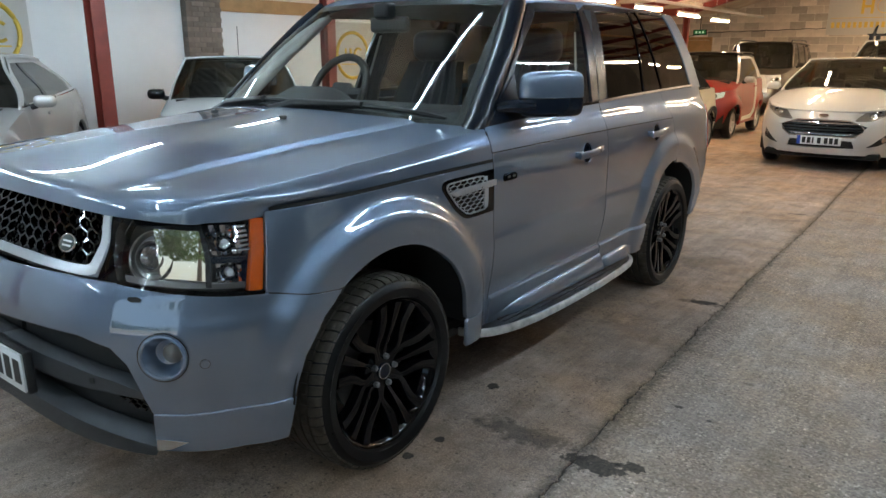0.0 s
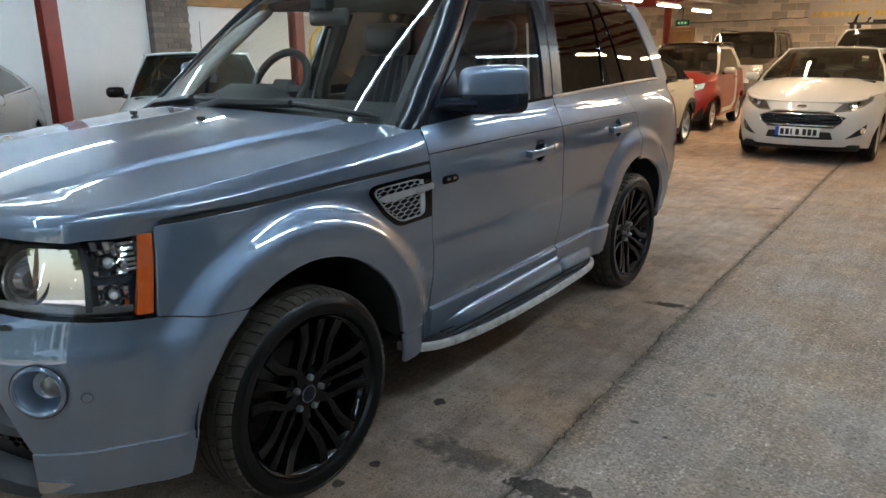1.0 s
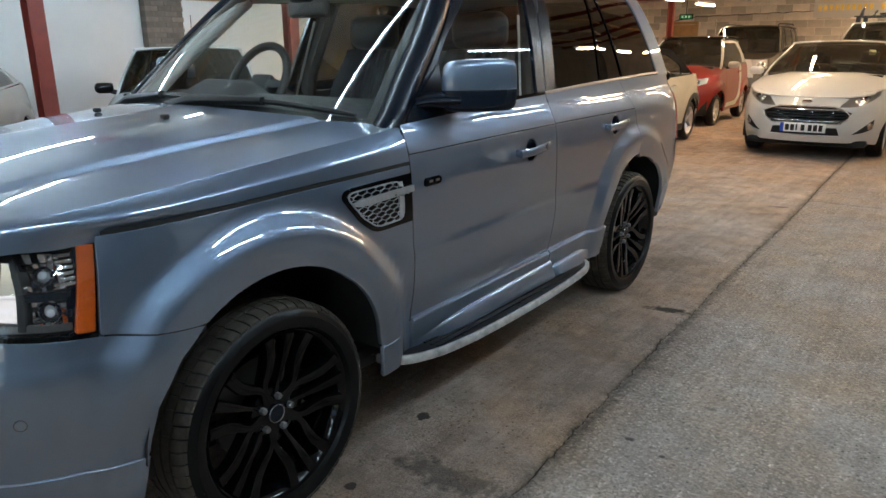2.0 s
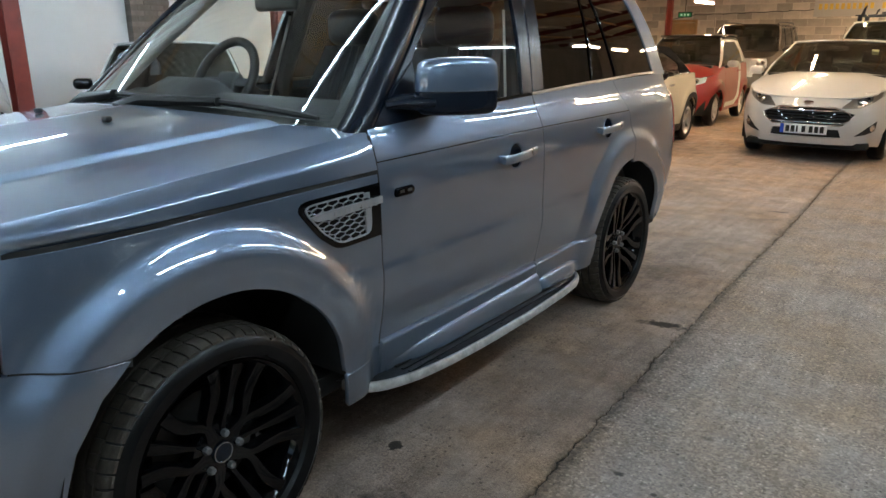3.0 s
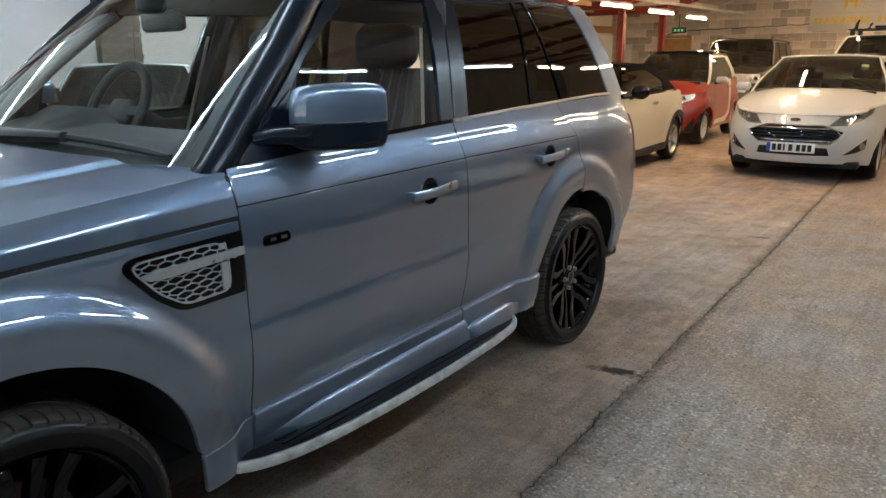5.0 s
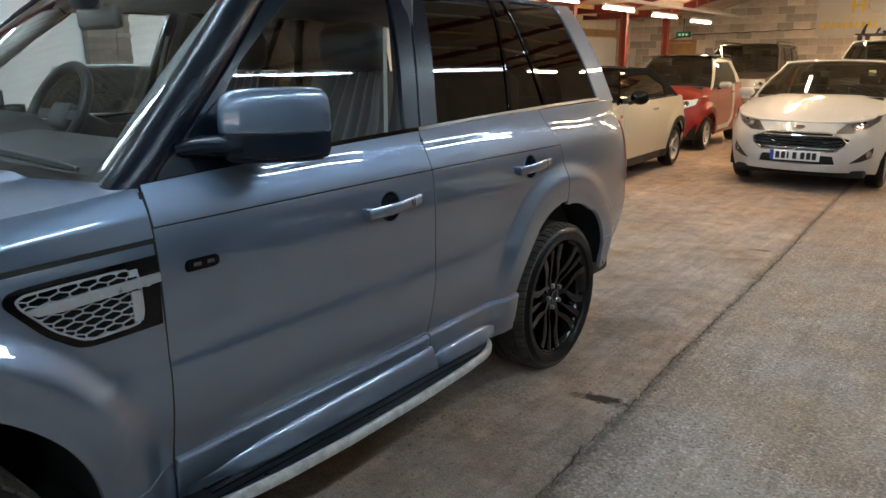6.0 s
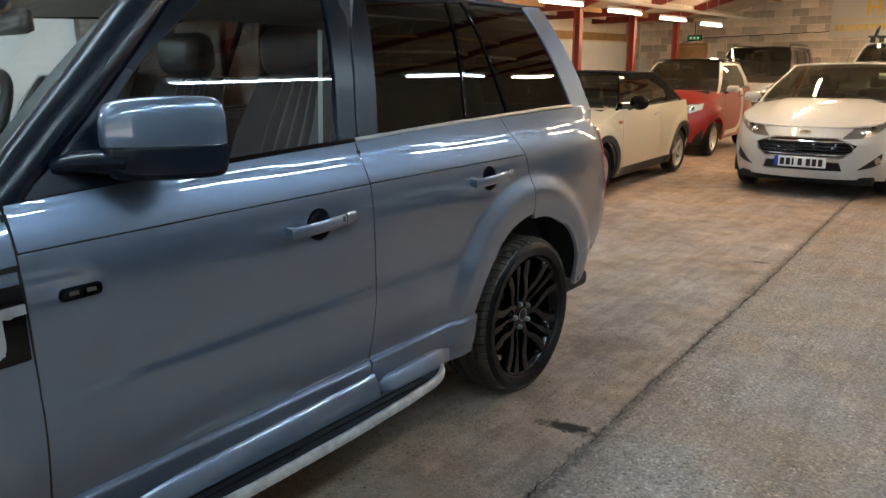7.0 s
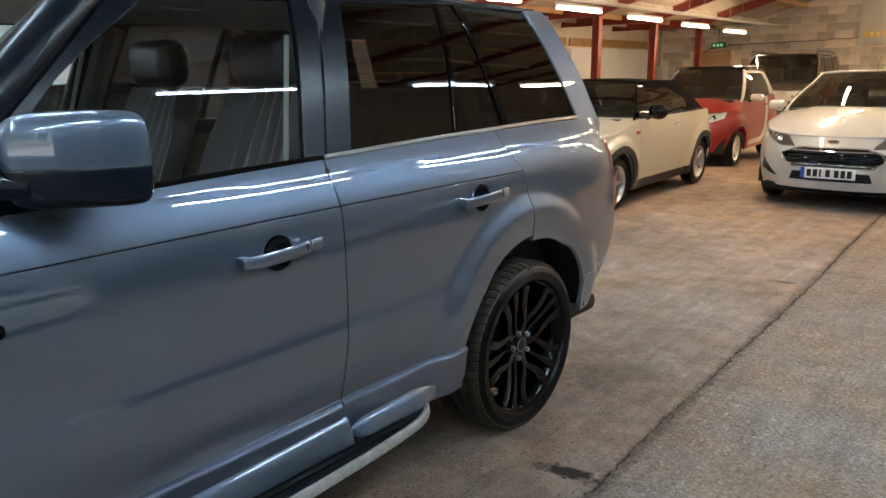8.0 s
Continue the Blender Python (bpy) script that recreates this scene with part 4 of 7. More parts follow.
    def lip_at(base, slope):
        return lambda a: [(base + slope * a - d, o) for d, o in ((-0.004, -0.006), (0.001, 0.006), (0.006, 0.013), (0.010, 0.0155), (0.015, 0.016), (0.03, 0.014), (0.05, 0.0125), (0.075, 0.011), (0.10, 0.008), (0.135, 0.002))]

    def blade_at(top, low, s0, grow, slope, end=9.0):
        def prof(a):
            k = ease((a - s0) / grow) * ease((end - a) / 0.16)
            t = top + slope * (a - s0) - (1 - k) * 0.03
            return [(t + (low - t) * v, 0.008 + 0.044 * k * q) for v, q in ((0, 0.05), (0.05, 0.22), (0.12, 0.36), (0.25, 0.52), (0.4, 0.68), (0.56, 0.84), (0.68, 0.95), (0.78, 1.0), (0.88, 0.96), (0.95, 0.8), (1, 0.45))]
        return prof

    moulding("sill_lip", 0.652, 1.711, 30, lip_at(0.468, 0.008))
    moulding("sill_lip", 1.722, 2.305, 20, lip_at(0.453, 0.0195))
    moulding("sill_blade", 0.68, 1.728, 40, blade_at(0.402, 0.322, 0.68, 0.30, 0.030))
    moulding("sill_blade", 1.752, 2.15, 24, blade_at(0.402, 0.332, 1.74, 0.06, 0.03, 2.19))
    # side step
    path = resample([(0.86, 0.520), (0.915, 0.528), (0.962, 0.562), (1.0, 0.63), (1.032, 0.74), (1.052, 0.90), (1.062, 1.15), (1.060, 1.50), (1.045, 1.80), (1.025, 1.98), (0.995, 2.06), (0.945, 2.105), (0.86, 2.12)], 64)
    for q in range(3):
        path[1:-1] = 0.25 * path[:-2] + 0.5 * path[1:-1] + 0.25 * path[2:]
    bm = bmesh.new()
    rings = []
    for i, (x, y) in enumerate(path):
        t = path[min(i + 1, 64)] - path[max(i - 1, 0)]
        t /= np.linalg.norm(t)
        nx, ny = t[1], -t[0]
        rings.append([bm.verts.new((sg * (x + nx * a), y + ny * a, b)) for a, b in ((-0.018, 0.349), (-0.012, 0.353), (-0.003, 0.353), (0.001, 0.348), (0.003, 0.335), (0.0, 0.320), (-0.008, 0.314), (-0.02, 0.314))])
    for a, b in zip(rings, rings[1:]):
        for k in range(7):
            bm.faces.new((a[k], a[k + 1], b[k + 1], b[k]))
    bmesh.ops.recalc_face_normals(bm, faces=bm.faces)
    bar = part("side_step", bm, STEP_METAL, suv, "running board with scuffed aluminium edge")
    bm = bmesh.new()
    inn = [bm.verts.new((sg * 0.83, y, 0.342)) for x, y in path]
    outv = [bm.verts.new((sg * (x - 0.014), y, 0.3475)) for x, y in path]
    for i in range(64):
        bm.faces.new((inn[i], outv[i], outv[i + 1], inn[i + 1]))
    bmesh.ops.recalc_face_normals(bm, faces=bm.faces)
    part("tread_plate", bm, RUBBER, bar, "black rubber tread")
    bm = bmesh.new()
    for q in range(4):
        x0 = 0.90 + 0.032 * q
        add_box(bm, sg * (x0 - 0.006), sg * (x0 + 0.006), 0.72, 1.95, 0.345, 0.3505)
    part("tread_rib_set", bm, RUBBER, bar, smooth=False)
    part("step_underside", box(*sorted((sg * 0.80, sg * 0.97)), 0.80, 1.90, 0.30, 0.338, 0.01), UNDER, bar)
    # wheel arch liners
    for yc in (0, 2.745):
        bm = bmesh.new()
        prev = None
        for i in range(25):
            a = radians(3 + 174 * i / 24)
            c, s_ = math.cos(a) * 0.461, math.sin(a) * 0.461
            cur = [bm.verts.new((sg * 0.943, yc + c, HUB + s_)), bm.verts.new((sg * 0.52, yc + c, HUB + s_)), bm.verts.new((sg * 0.52, yc, HUB))]
            if prev:
                bm.faces.new((prev[0], prev[1], cur[1], cur[0]))
                bm.faces.new((prev[1], prev[2], cur[1]))
            prev = cur
        part("arch_liner", bm, UNDER, suv)
    # door mirror
    plan = [(0.895, 1.085), (0.884, 0.98), (0.890, 0.90), (0.915, 0.866), (0.955, 0.872), (1.005, 0.915), (1.06, 0.972), (1.100, 1.042), (1.120, 1.098), (1.07, 1.10), (0.98, 1.095)]
    cx, cy = 0.985, 1.02

    def shell(levels):
        bm = bmesh.new()
        rings = []
        for z, k in levels:
            rings.append([bm.verts.new((sg * (cx + (x - cx) * k), cy + (y - cy) * k, z + 0.09 * (x - 0.98) * ease((z - 1.29) / 0.08) - 0.06 * (y - 1.0) * ease((z - 1.33) / 0.08))) for x, y in plan])
        for a, b in zip(rings, rings[1:]):
            for i in range(len(plan)):
                j = (i + 1) % len(plan)
                bm.faces.new((a[i], a[j], b[j], b[i]))
        bm.faces.new(rings[0])
        bm.faces.new(rings[-1])
        bmesh.ops.recalc_face_normals(bm, faces=bm.faces)
        return bm

    mir = part("door_mirror", shell([(1.222, 0.62), (1.227, 0.86), (1.243, 0.975), (1.27, 1.0), (1.300, 1.0), (1.307, 0.99), (1.309, 0.90)]), SATIN_BLACK, suv, "grey and black door mirror")
    cap = part("mirror_cap", shell([(1.303, 0.90), (1.304, 0.99), (1.310, 1.0), (1.34, 1.0), (1.372, 0.985), (1.392, 0.95), (1.405, 0.87), (1.411, 0.72), (1.413, 0.4)]), GREY, mir, "grey painted cap")
    for o in (mir, cap):
        mod = o.modifiers.new("round", "SUBSURF")
        mod.levels = mod.render_levels = 2
    part("mirror_arm", tube(bmesh.new(), [(sg * 0.835, 0.80, 1.262), (sg * 0.87, 0.85, 1.270), (sg * 0.95, 0.93, 1.270)], [0.040, 0.046, 0.052], 14, flat=0.6), SATIN_BLACK, mir)
    part("mirror_glass", prism(bmesh.new(), [(0.93, 1.278), (1.055, 1.282), (1.05, 1.372), (0.935, 1.366)], lambda a, b, h: Vector((sg * a, 1.094 + (a - 0.9) * 0.045 + h, b)), 0.006), CHROME, mir)
    TOP.panel("mirror_sail", [(0.712, 1.198), (0.957, 1.21)], [(0.74, 1.228), (0.972, 1.400)], [(0.712, 1.198), (0.74, 1.228)], [(0.957, 1.21), (0.972, 1.400)], 6, 6, SATIN_BLACK, mir, off=0.009, lip=0.02, mirror=mirror)


for mirrored in (False, True):
    side_details(mirrored)

# floor pan, scuttle, wipers
part("underbody", box(-0.80, 0.80, -0.62, 3.6, 0.27, 0.36, 0.03), UNDER, suv)
part("engine_cover", box(-0.50, 0.50, -0.70, 0.60, 0.36, 0.98, 0.05), UNDER, suv)
bm = bmesh.new()
prev = None
for i in range(21):
    a = i / 10 - 1
    row = [bm.verts.new(p) for p in ((a * 0.80, 0.33 + 0.25 * abs(a) ** 2.4, 1.205 - 0.03 * a * a), (a * 0.82, 0.40 + 0.2 * a * a, 1.222 - 0.035 * a * a), (a * 0.83, 0.46 + 0.17 * a * a, 1.238 - 0.045 * a * a))]
    if prev:
        for k in range(2):
            bm.faces.new((prev[k], row[k], row[k + 1], prev[k + 1]))
    prev = row
part("scuttle", bm, INK, suv, "black plastic scuttle panel")


def wiper(x0, x1, xb0, xb1):
    def on_glass(x, up):
        a = x / 0.84
        return Vector((x, 0.44 + 0.17 * a * a + 0.7 * up, 1.24 - 0.05 * a * a + 0.53 * up + 0.018))
    arm = part("wiper", tube(bmesh.new(), [on_glass(x0, -0.05), on_glass(x0 * 0.7 + x1 * 0.3, 0.0) + Vector((0, -0.012, 0.008)), on_glass(x1, 0.03) + Vector((0, -0.008, 0.006))], [0.032, 0.028, 0.019], 10, flat=0.85), INK, suv, "black wiper arm and blade")
    part("blade", tube(bmesh.new(), [on_glass(xb0 + (xb1 - xb0) * k / 10, 0.02 + 0.018 * math.sin(math.pi * k / 10)) for k in range(11)], [0.008] + [0.015] * 9 + [0.008], 8, flat=0.8), INK, arm)
    part("pivot", tube(bmesh.new(), [on_glass(x0, -0.1), on_glass(x0, -0.02)], 0.02, 12), SATIN_BLACK, arm)


wiper(-0.16, 0.36, 0.05, 0.74)
wiper(-0.78, -0.28, -0.62, 0.02)
for x in (-0.23, 0.23):
    part("washer_jet", box(x - 0.016, x + 0.016, 0.14, 0.163, 1.226, 1.243, 0.006), BLACK_PLASTIC, suv)


# cabin
def seat(x):
    s = part("front_seat", box(x - 0.24, x + 0.24, 1.25, 1.78, 0.80, 0.98, 0.07, 4), LEATHER, suv, "black leather seat with pleated back")
    bm = bmesh.new()
    rows = []
    for j in range(13):
        t = j / 12
        wdt = 0.245 * (1 - 0.22 * ease((t - 0.6) / 0.4))
        rows.append([bm.verts.new((x + wdt * u, 1.72 + 0.24 * t + 0.06 * (abs(u) ** 3) * -1 + 0.008 * math.cos(u * 22) * (1 if abs(u) < 0.62 else 0), 0.88 + 0.56 * t)) for u in np.linspace(-1, 1, 37)])
    back = [[bm.verts.new((v.co.x * 0.98 + x * 0.02, v.co.y + 0.11 - 0.05 * abs((v.co.x - x) / 0.25) ** 3, v.co.z)) for v in r] for r in rows]
    for A in (rows, back):
        for r, q in zip(A, A[1:]):
            for k in range(36):
                bm.faces.new((r[k], r[k + 1], q[k + 1], q[k]))
    for k in range(36):
        bm.faces.new((rows[-1][k], rows[-1][k + 1], back[-1][k + 1], back[-1][k]))
    for r, q, r2, q2 in zip(rows, rows[1:], back, back[1:]):
        bm.faces.new((r[0], q[0], q2[0], r2[0]))
        bm.faces.new((r[-1], q[-1], q2[-1], r2[-1]))
    bmesh.ops.recalc_face_normals(bm, faces=bm.faces)
    part("backrest", bm, LEATHER, s)
    b = box(x - 0.160, x + 0.160, 1.86, 2.0, 1.44, 1.63, 0.065, 5)
    part("headrest", b, LEATHER, s)
    for d in (-0.06, 0.06):
        part("headrest_post", tube(bmesh.new(), [(x + d, 1.96, 1.40), (x + d, 1.95, 1.48)], 0.006), CHROME, s)


seat(0.37)
seat(-0.37)
bench = part("rear_bench", box(-0.66, 0.66, 2.2, 2.7, 0.80, 0.98, 0.06, 3), LEATHER, suv)
part("backrest", box(-0.66, 0.66, 2.66, 2.8, 0.9, 1.42, 0.05, 3), LEATHER, bench)
for x in (-0.4, 0.4):
    part("headrest", box(x - 0.13, x + 0.13, 2.70, 2.79, 1.42, 1.58, 0.04, 3), LEATHER, bench)
bm = bmesh.new()
prev = None
for i in range(25):
    x = -0.76 + 1.52 * i / 24
    a = x / 0.8
    hood_up = 0.055 * ease((0.24 - abs(x + 0.37)) / 0.10)
    row = [bm.verts.new((x, y, z)) for y, z in ((0.52 + 0.15 * a * a, 1.215 - 0.04 * a * a), (0.70, 1.245 - 0.02 * a * a), (0.86, 1.262 + hood_up), (0.93, 1.25 + hood_up), (0.96, 1.21), (0.98, 1.0), (0.92, 0.8))]
    if prev:
        for k in range(6):
            bm.faces.new((prev[k], row[k], row[k + 1], prev[k + 1]))
    prev = row
part("dashboard", bm, node_mat("black dashboard", (0.010, 0.011, 0.013), 0.55, 0, 0, 0.2, 600, 0.2, 8), suv, "charcoal dashboard")
part("glovebox_trim", box(0.05, 0.70, 0.955, 0.985, 1.12, 1.16, 0.01), node_mat("brushed trim", (0.3, 0.31, 0.32), 0.35, 0.8), suv)
sw = pose(-0.37, 1.06, 1.295, 62, 0, 0)
ring = [sw @ Vector((0.195 * math.cos(a), 0.195 * math.sin(a), 0)) for a in np.linspace(0, 2 * math.pi, 40, endpoint=False)]
wheel_ring = part("steering_wheel", tube(bmesh.new(), ring, 0.021, 12, True), INK, suv, "black leather steering wheel")
bm = box(-0.07, 0.07, -0.06, 0.05, -0.05, 0.0, 0.02, 3)
add_box(bm, -0.19, 0.19, -0.02, 0.02, -0.025, -0.01, 0.004)
add_box(bm, -0.02, 0.02, -0.19, 0.0, -0.025, -0.01, 0.004)
bm.transform(sw)
part("wheel_boss", bm, CABIN, wheel_ring)
part("column", tube(bmesh.new(), [sw @ Vector((0, 0, -0.03)), sw @ Vector((0, 0, -0.2))], 0.05, 12), CABIN, wheel_ring)
rv = part("rear_view_mirror", box(-0.13, 0.13, 1.06, 1.10, 1.59, 1.67, 0.022, 4), INK, suv, "dark rear-view mirror")
part("mirror_mount", box(-0.05, 0.05, 1.0, 1.08, 1.655, 1.735, 0.02, 3), INK, rv)
part("mirror_face", box(-0.115, 0.115, 1.099, 1.103, 1.60, 1.66), CHROME, rv, smooth=False)
for sg in (1, -1):
    inboard, thick = (0.0, 0.018) if sg > 0 else (0.03, 0.042)
    part("pillar_trim", tube(bmesh.new(), [(sg * (0.80 - inboard), 0.66, 1.20), (sg * (0.735 - inboard), 0.96, 1.47), (sg * (0.665 - inboard), 1.24, 1.70)], thick, 10), CABIN if sg > 0 else HEADLINER, suv)
    part("middle_pillar_trim", tube(bmesh.new(), [(sg * 0.82, 1.77, 1.0), (sg * 0.79, 1.79, 1.3), (sg * 0.67, 1.89, 1.70)], 0.05, 8), CABIN, suv)
    part("seat_belt", prism(bmesh.new(), [(-0.022, 0.95), (0.022, 0.95), (0.022, 1.60), (-0.022, 1.60)], lambda a, b, h: Vector((sg * (0.775 - (b - 1.2) * 0.20), 1.675 + 0.4 * a + 0.24 * (b - 1.2), b + 0)) + Vector((h, 0, 0)), 0.003), node_mat("belt webbing", (0.5, 0.5, 0.47), 0.8), suv)
    part("door_inner", box(*sorted((sg * 0.79, sg * 0.85)), 0.72, 2.6, 0.45, 1.20, 0.02), CABIN, suv)
    part("rear_trim", box(*sorted((sg * 0.72, sg * 0.76)), 2.75, 3.4, 0.6, 1.24, 0.02), CABIN, suv)
part("cabin_floor", box(-0.8, 0.8, 0.85, 3.45, 0.5, 0.56), CABIN, suv)
part("tailgate", box(-0.74, 0.74, 3.56, 3.70, 0.84, 1.27, 0.04), GREY, suv)
bm = bmesh.new()
bm.faces.new([bm.verts.new(p) for p in ((-0.74, 3.60, 1.26), (0.74, 3.60, 1.26), (0.62, 3.33, 1.73), (-0.62, 3.33, 1.73))])
part("rear_window", bm, PRIVACY, suv)


# ---- wheels of the grey car ----
NUT = node_mat("wheel nut steel", (0.22, 0.22, 0.22), 0.35, 0.7)
def tyre_mesh(bm, r, rim, half, seg=90):
    w = half
    prof = [(-w + 0.02, rim), (-w, rim + 0.02), (-w - 0.004, (r + rim) / 2), (-w + 0.010, r - 0.026), (-w + 0.034, r - 0.008),
            (w - 0.036, r - 0.008), (w - 0.016, r - 0.016), (w - 0.006, r - 0.029), (w + 0.001, r - 0.044), (w + 0.004, (r + rim) / 2), (w, rim + 0.018), (w - 0.004, rim + 0.008), (w - 0.02, rim)]
    return spin(bm, prof, "x", seg)


def tread_mesh(bm, r, half, n=60):
    """Tread blocks: two shoulder rows with cross cuts that wrap over the edge, and three ribs."""
    w = half
    edge = [(w - 0.064, r), (w - 0.044, r - 0.001), (w - 0.030, r - 0.004), (w - 0.020, r - 0.009), (w - 0.013, r - 0.014)]
    rows = [(edge, -1, 0.17), ([(-x, q) for x, q in edge][::-1], 1, 0.17), ([(-w + 0.074, r), (-0.034, r)], 0.6, 0.10), ([(-0.022, r), (0.022, r)], 0, 0.0), ([(0.034, r), (w - 0.074, r)], -0.6, 0.10)]
    for line_, lean, g in rows:
        for i in range(n):
            t0, t1 = (i + g / 2) / n, (i + 1 - g / 2) / n
            pts = []
            for x, rr in line_:
                skew = lean * (x - line_[0][0]) * 0.09
                for q in (t0, t1):
                    for drop in (0, 0.010):
                        ang = 2 * math.pi * (q + skew)
                        pts.append(bm.verts.new((x, (rr - drop) * math.cos(ang), (rr - drop) * math.sin(ang))))
            m = len(line_)
            for k in range(m - 1):
                A, B = pts[4 * k:4 * k + 4], pts[4 * k + 4:4 * k + 8]
                bm.faces.new((A[0], A[2], B[2], B[0]))
                bm.faces.new((A[1], A[0], B[0], B[1]))
                bm.faces.new((A[2], A[3], B[3], B[2]))
            bm.faces.new(pts[0:1] + pts[1:2] + pts[3:4] + pts[2:3])
            e = pts[-4:]
            bm.faces.new((e[0], e[2], e[3], e[1]))
    bmesh.ops.recalc_face_normals(bm, faces=bm.faces)
    return bm


def spoke(bm, pts, widths, fronts, depth=0.045):
    """A bevelled bar in the wheel's face along points (radius, angle in degrees)."""
    P = [np.array((r * math.cos(radians(a)), r * math.sin(radians(a)))) for r, a in pts]
    rings = []
    for i, p in enumerate(P):
        t = P[min(i + 1, len(P) - 1)] - P[max(i - 1, 0)]
        t /= np.linalg.norm(t)
        n = np.array((-t[1], t[0])) * widths[i] / 2
        f = fronts[i]
        rings.append([bm.verts.new((f + dx, *(p + n * k))) for dx, k in ((-depth, -0.8), (-0.012, -1), (-0.002, -0.78), (0, 0), (-0.002, 0.78), (-0.012, 1), (-depth, 0.8))])
    for a, b in zip(rings, rings[1:]):
        for k in range(7):
            bm.faces.new((a[k], a[(k + 1) % 7], b[(k + 1) % 7], b[k]))
    bm.faces.new(rings[0])
    bm.faces.new(rings[-1][::-1])
    bmesh.ops.recalc_face_normals(bm, faces=bm.faces)


def black_wheel(x, y, turn=0.0, spin_deg=0.0):
    base = part("wheel", spin(bmesh.new(), [(-0.12, 0.266), (-0.10, 0.262), (-0.04, 0.230), (0.03, 0.240), (0.08, 0.257), (0.100, 0.266), (0.110, 0.275), (0.115, 0.282), (0.110, 0.287), (0.09, 0.284)], "x", 80), GLOSS_BLACK, suv, "gloss black alloy wheel with low-profile tyre")
    base.matrix_basis = pose(x, y, 0.3535, 0, 0, turn) @ pose(0, 0, 0, spin_deg) @ Matrix.Diagonal((0.94, 0.992, 0.992, 1))
    flat = 0.3563

    def squash(bm):
        """The tyre stands flat on the floor."""
        for v in bm.verts:
            low = -(math.cos(radians(spin_deg)) * v.co.z + math.sin(radians(spin_deg)) * v.co.y)
            if low > flat:
                v.co.z += (low - flat) * math.cos(radians(spin_deg))
                v.co.y += (low - flat) * math.sin(radians(spin_deg))
        return bm
    def inward(bm):
        bm.transform(Matrix.Translation((-0.014, 0, 0)))
        return bm
    part("tyre", squash(inward(tyre_mesh(bmesh.new(), 0.368, 0.285, 0.145))), RUBBER, base, "black low-profile tyre")
    part("tread", squash(inward(tread_mesh(bmesh.new(), 0.370, 0.145, 60))), DUSTY_RUBBER, base, "dusty worn tread blocks", smooth=False)
    for g in range(5):
        a = 90 + 72 * g
        bm = bmesh.new()
        for sgn in (-1, 1):
            spoke(bm, [(0.048, a + sgn * 24), (0.074, a + sgn * 31), (0.100, a + sgn * 33.5), (0.125, a + sgn * 29), (0.160, a + sgn * 21), (0.200, a + sgn * 17.2), (0.240, a + sgn * 17.2), (0.270, a + sgn * 18)],
                  [0.036, 0.026, 0.023, 0.028, 0.036, 0.041, 0.042, 0.046], [0.074, 0.079, 0.083, 0.088, 0.095, 0.102, 0.109, 0.113])
        spoke(bm, [(0.06, a), (0.10, a), (0.13, a), (0.18, a), (0.23, a), (0.270, a)], [0.024, 0.016, 0.018, 0.028, 0.036, 0.042], [0.070, 0.074, 0.083, 0.095, 0.105, 0.112])
        part("spoke", bm, GLOSS_BLACK, base)
        nut = part("wheel_nut", spin(bmesh.new(), [(0.072, 0.0115), (0.088, 0.011), (0.091, 0.008), (0.091, 0.0)], "x", 6, (0, 0.058 * math.cos(radians(a)), 0.058 * math.sin(radians(a)))), NUT, base)
    part("hub", spin(bmesh.new(), [(0.02, 0.10), (0.06, 0.085), (0.072, 0.06), (0.076, 0.04), (0.074, 0.0)], "x", 40), GLOSS_BLACK, base)
    cap = part("centre_cap", spin(bmesh.new(), [(0.074, 0.034), (0.082, 0.032), (0.084, 0.026), (0.083, 0.0)], "x", 32), SATIN_BLACK, base)
    part("cap_ring", spin(bmesh.new(), [(0.0825, 0.0315), (0.0845, 0.0305), (0.0845, 0.0285), (0.083, 0.0275)], "x", 32), BRIGHT, cap)
    part("brake_disc", spin(bmesh.new(), [(-0.03, 0.06), (-0.01, 0.07), (-0.01, 0.17), (-0.035, 0.17)], "x", 40), node_mat("brake iron", (0.10, 0.095, 0.09), 0.4, 0.8), base)
    return base


black_wheel(0.828, 0, 0, -12)
black_wheel(0.828, 2.745, 0, 18)
black_wheel(-0.828, 0, 180, 20)
black_wheel(-0.828, 2.745, 180, 50)

# ---- the other parked cars ----
CAR_GLASS = glass_mat("tinted car glass", (0.55, 0.62, 0.60), 0.36)
FABRIC = node_mat("black soft top fabric", (0.004, 0.004, 0.0045), 0.9, 0, 0, 0.5, 500, 0.3, 6, ior=1.15)
DARK_ALLOY = node_mat("dark alloy", (0.08, 0.08, 0.08), 0.35, 0.8)


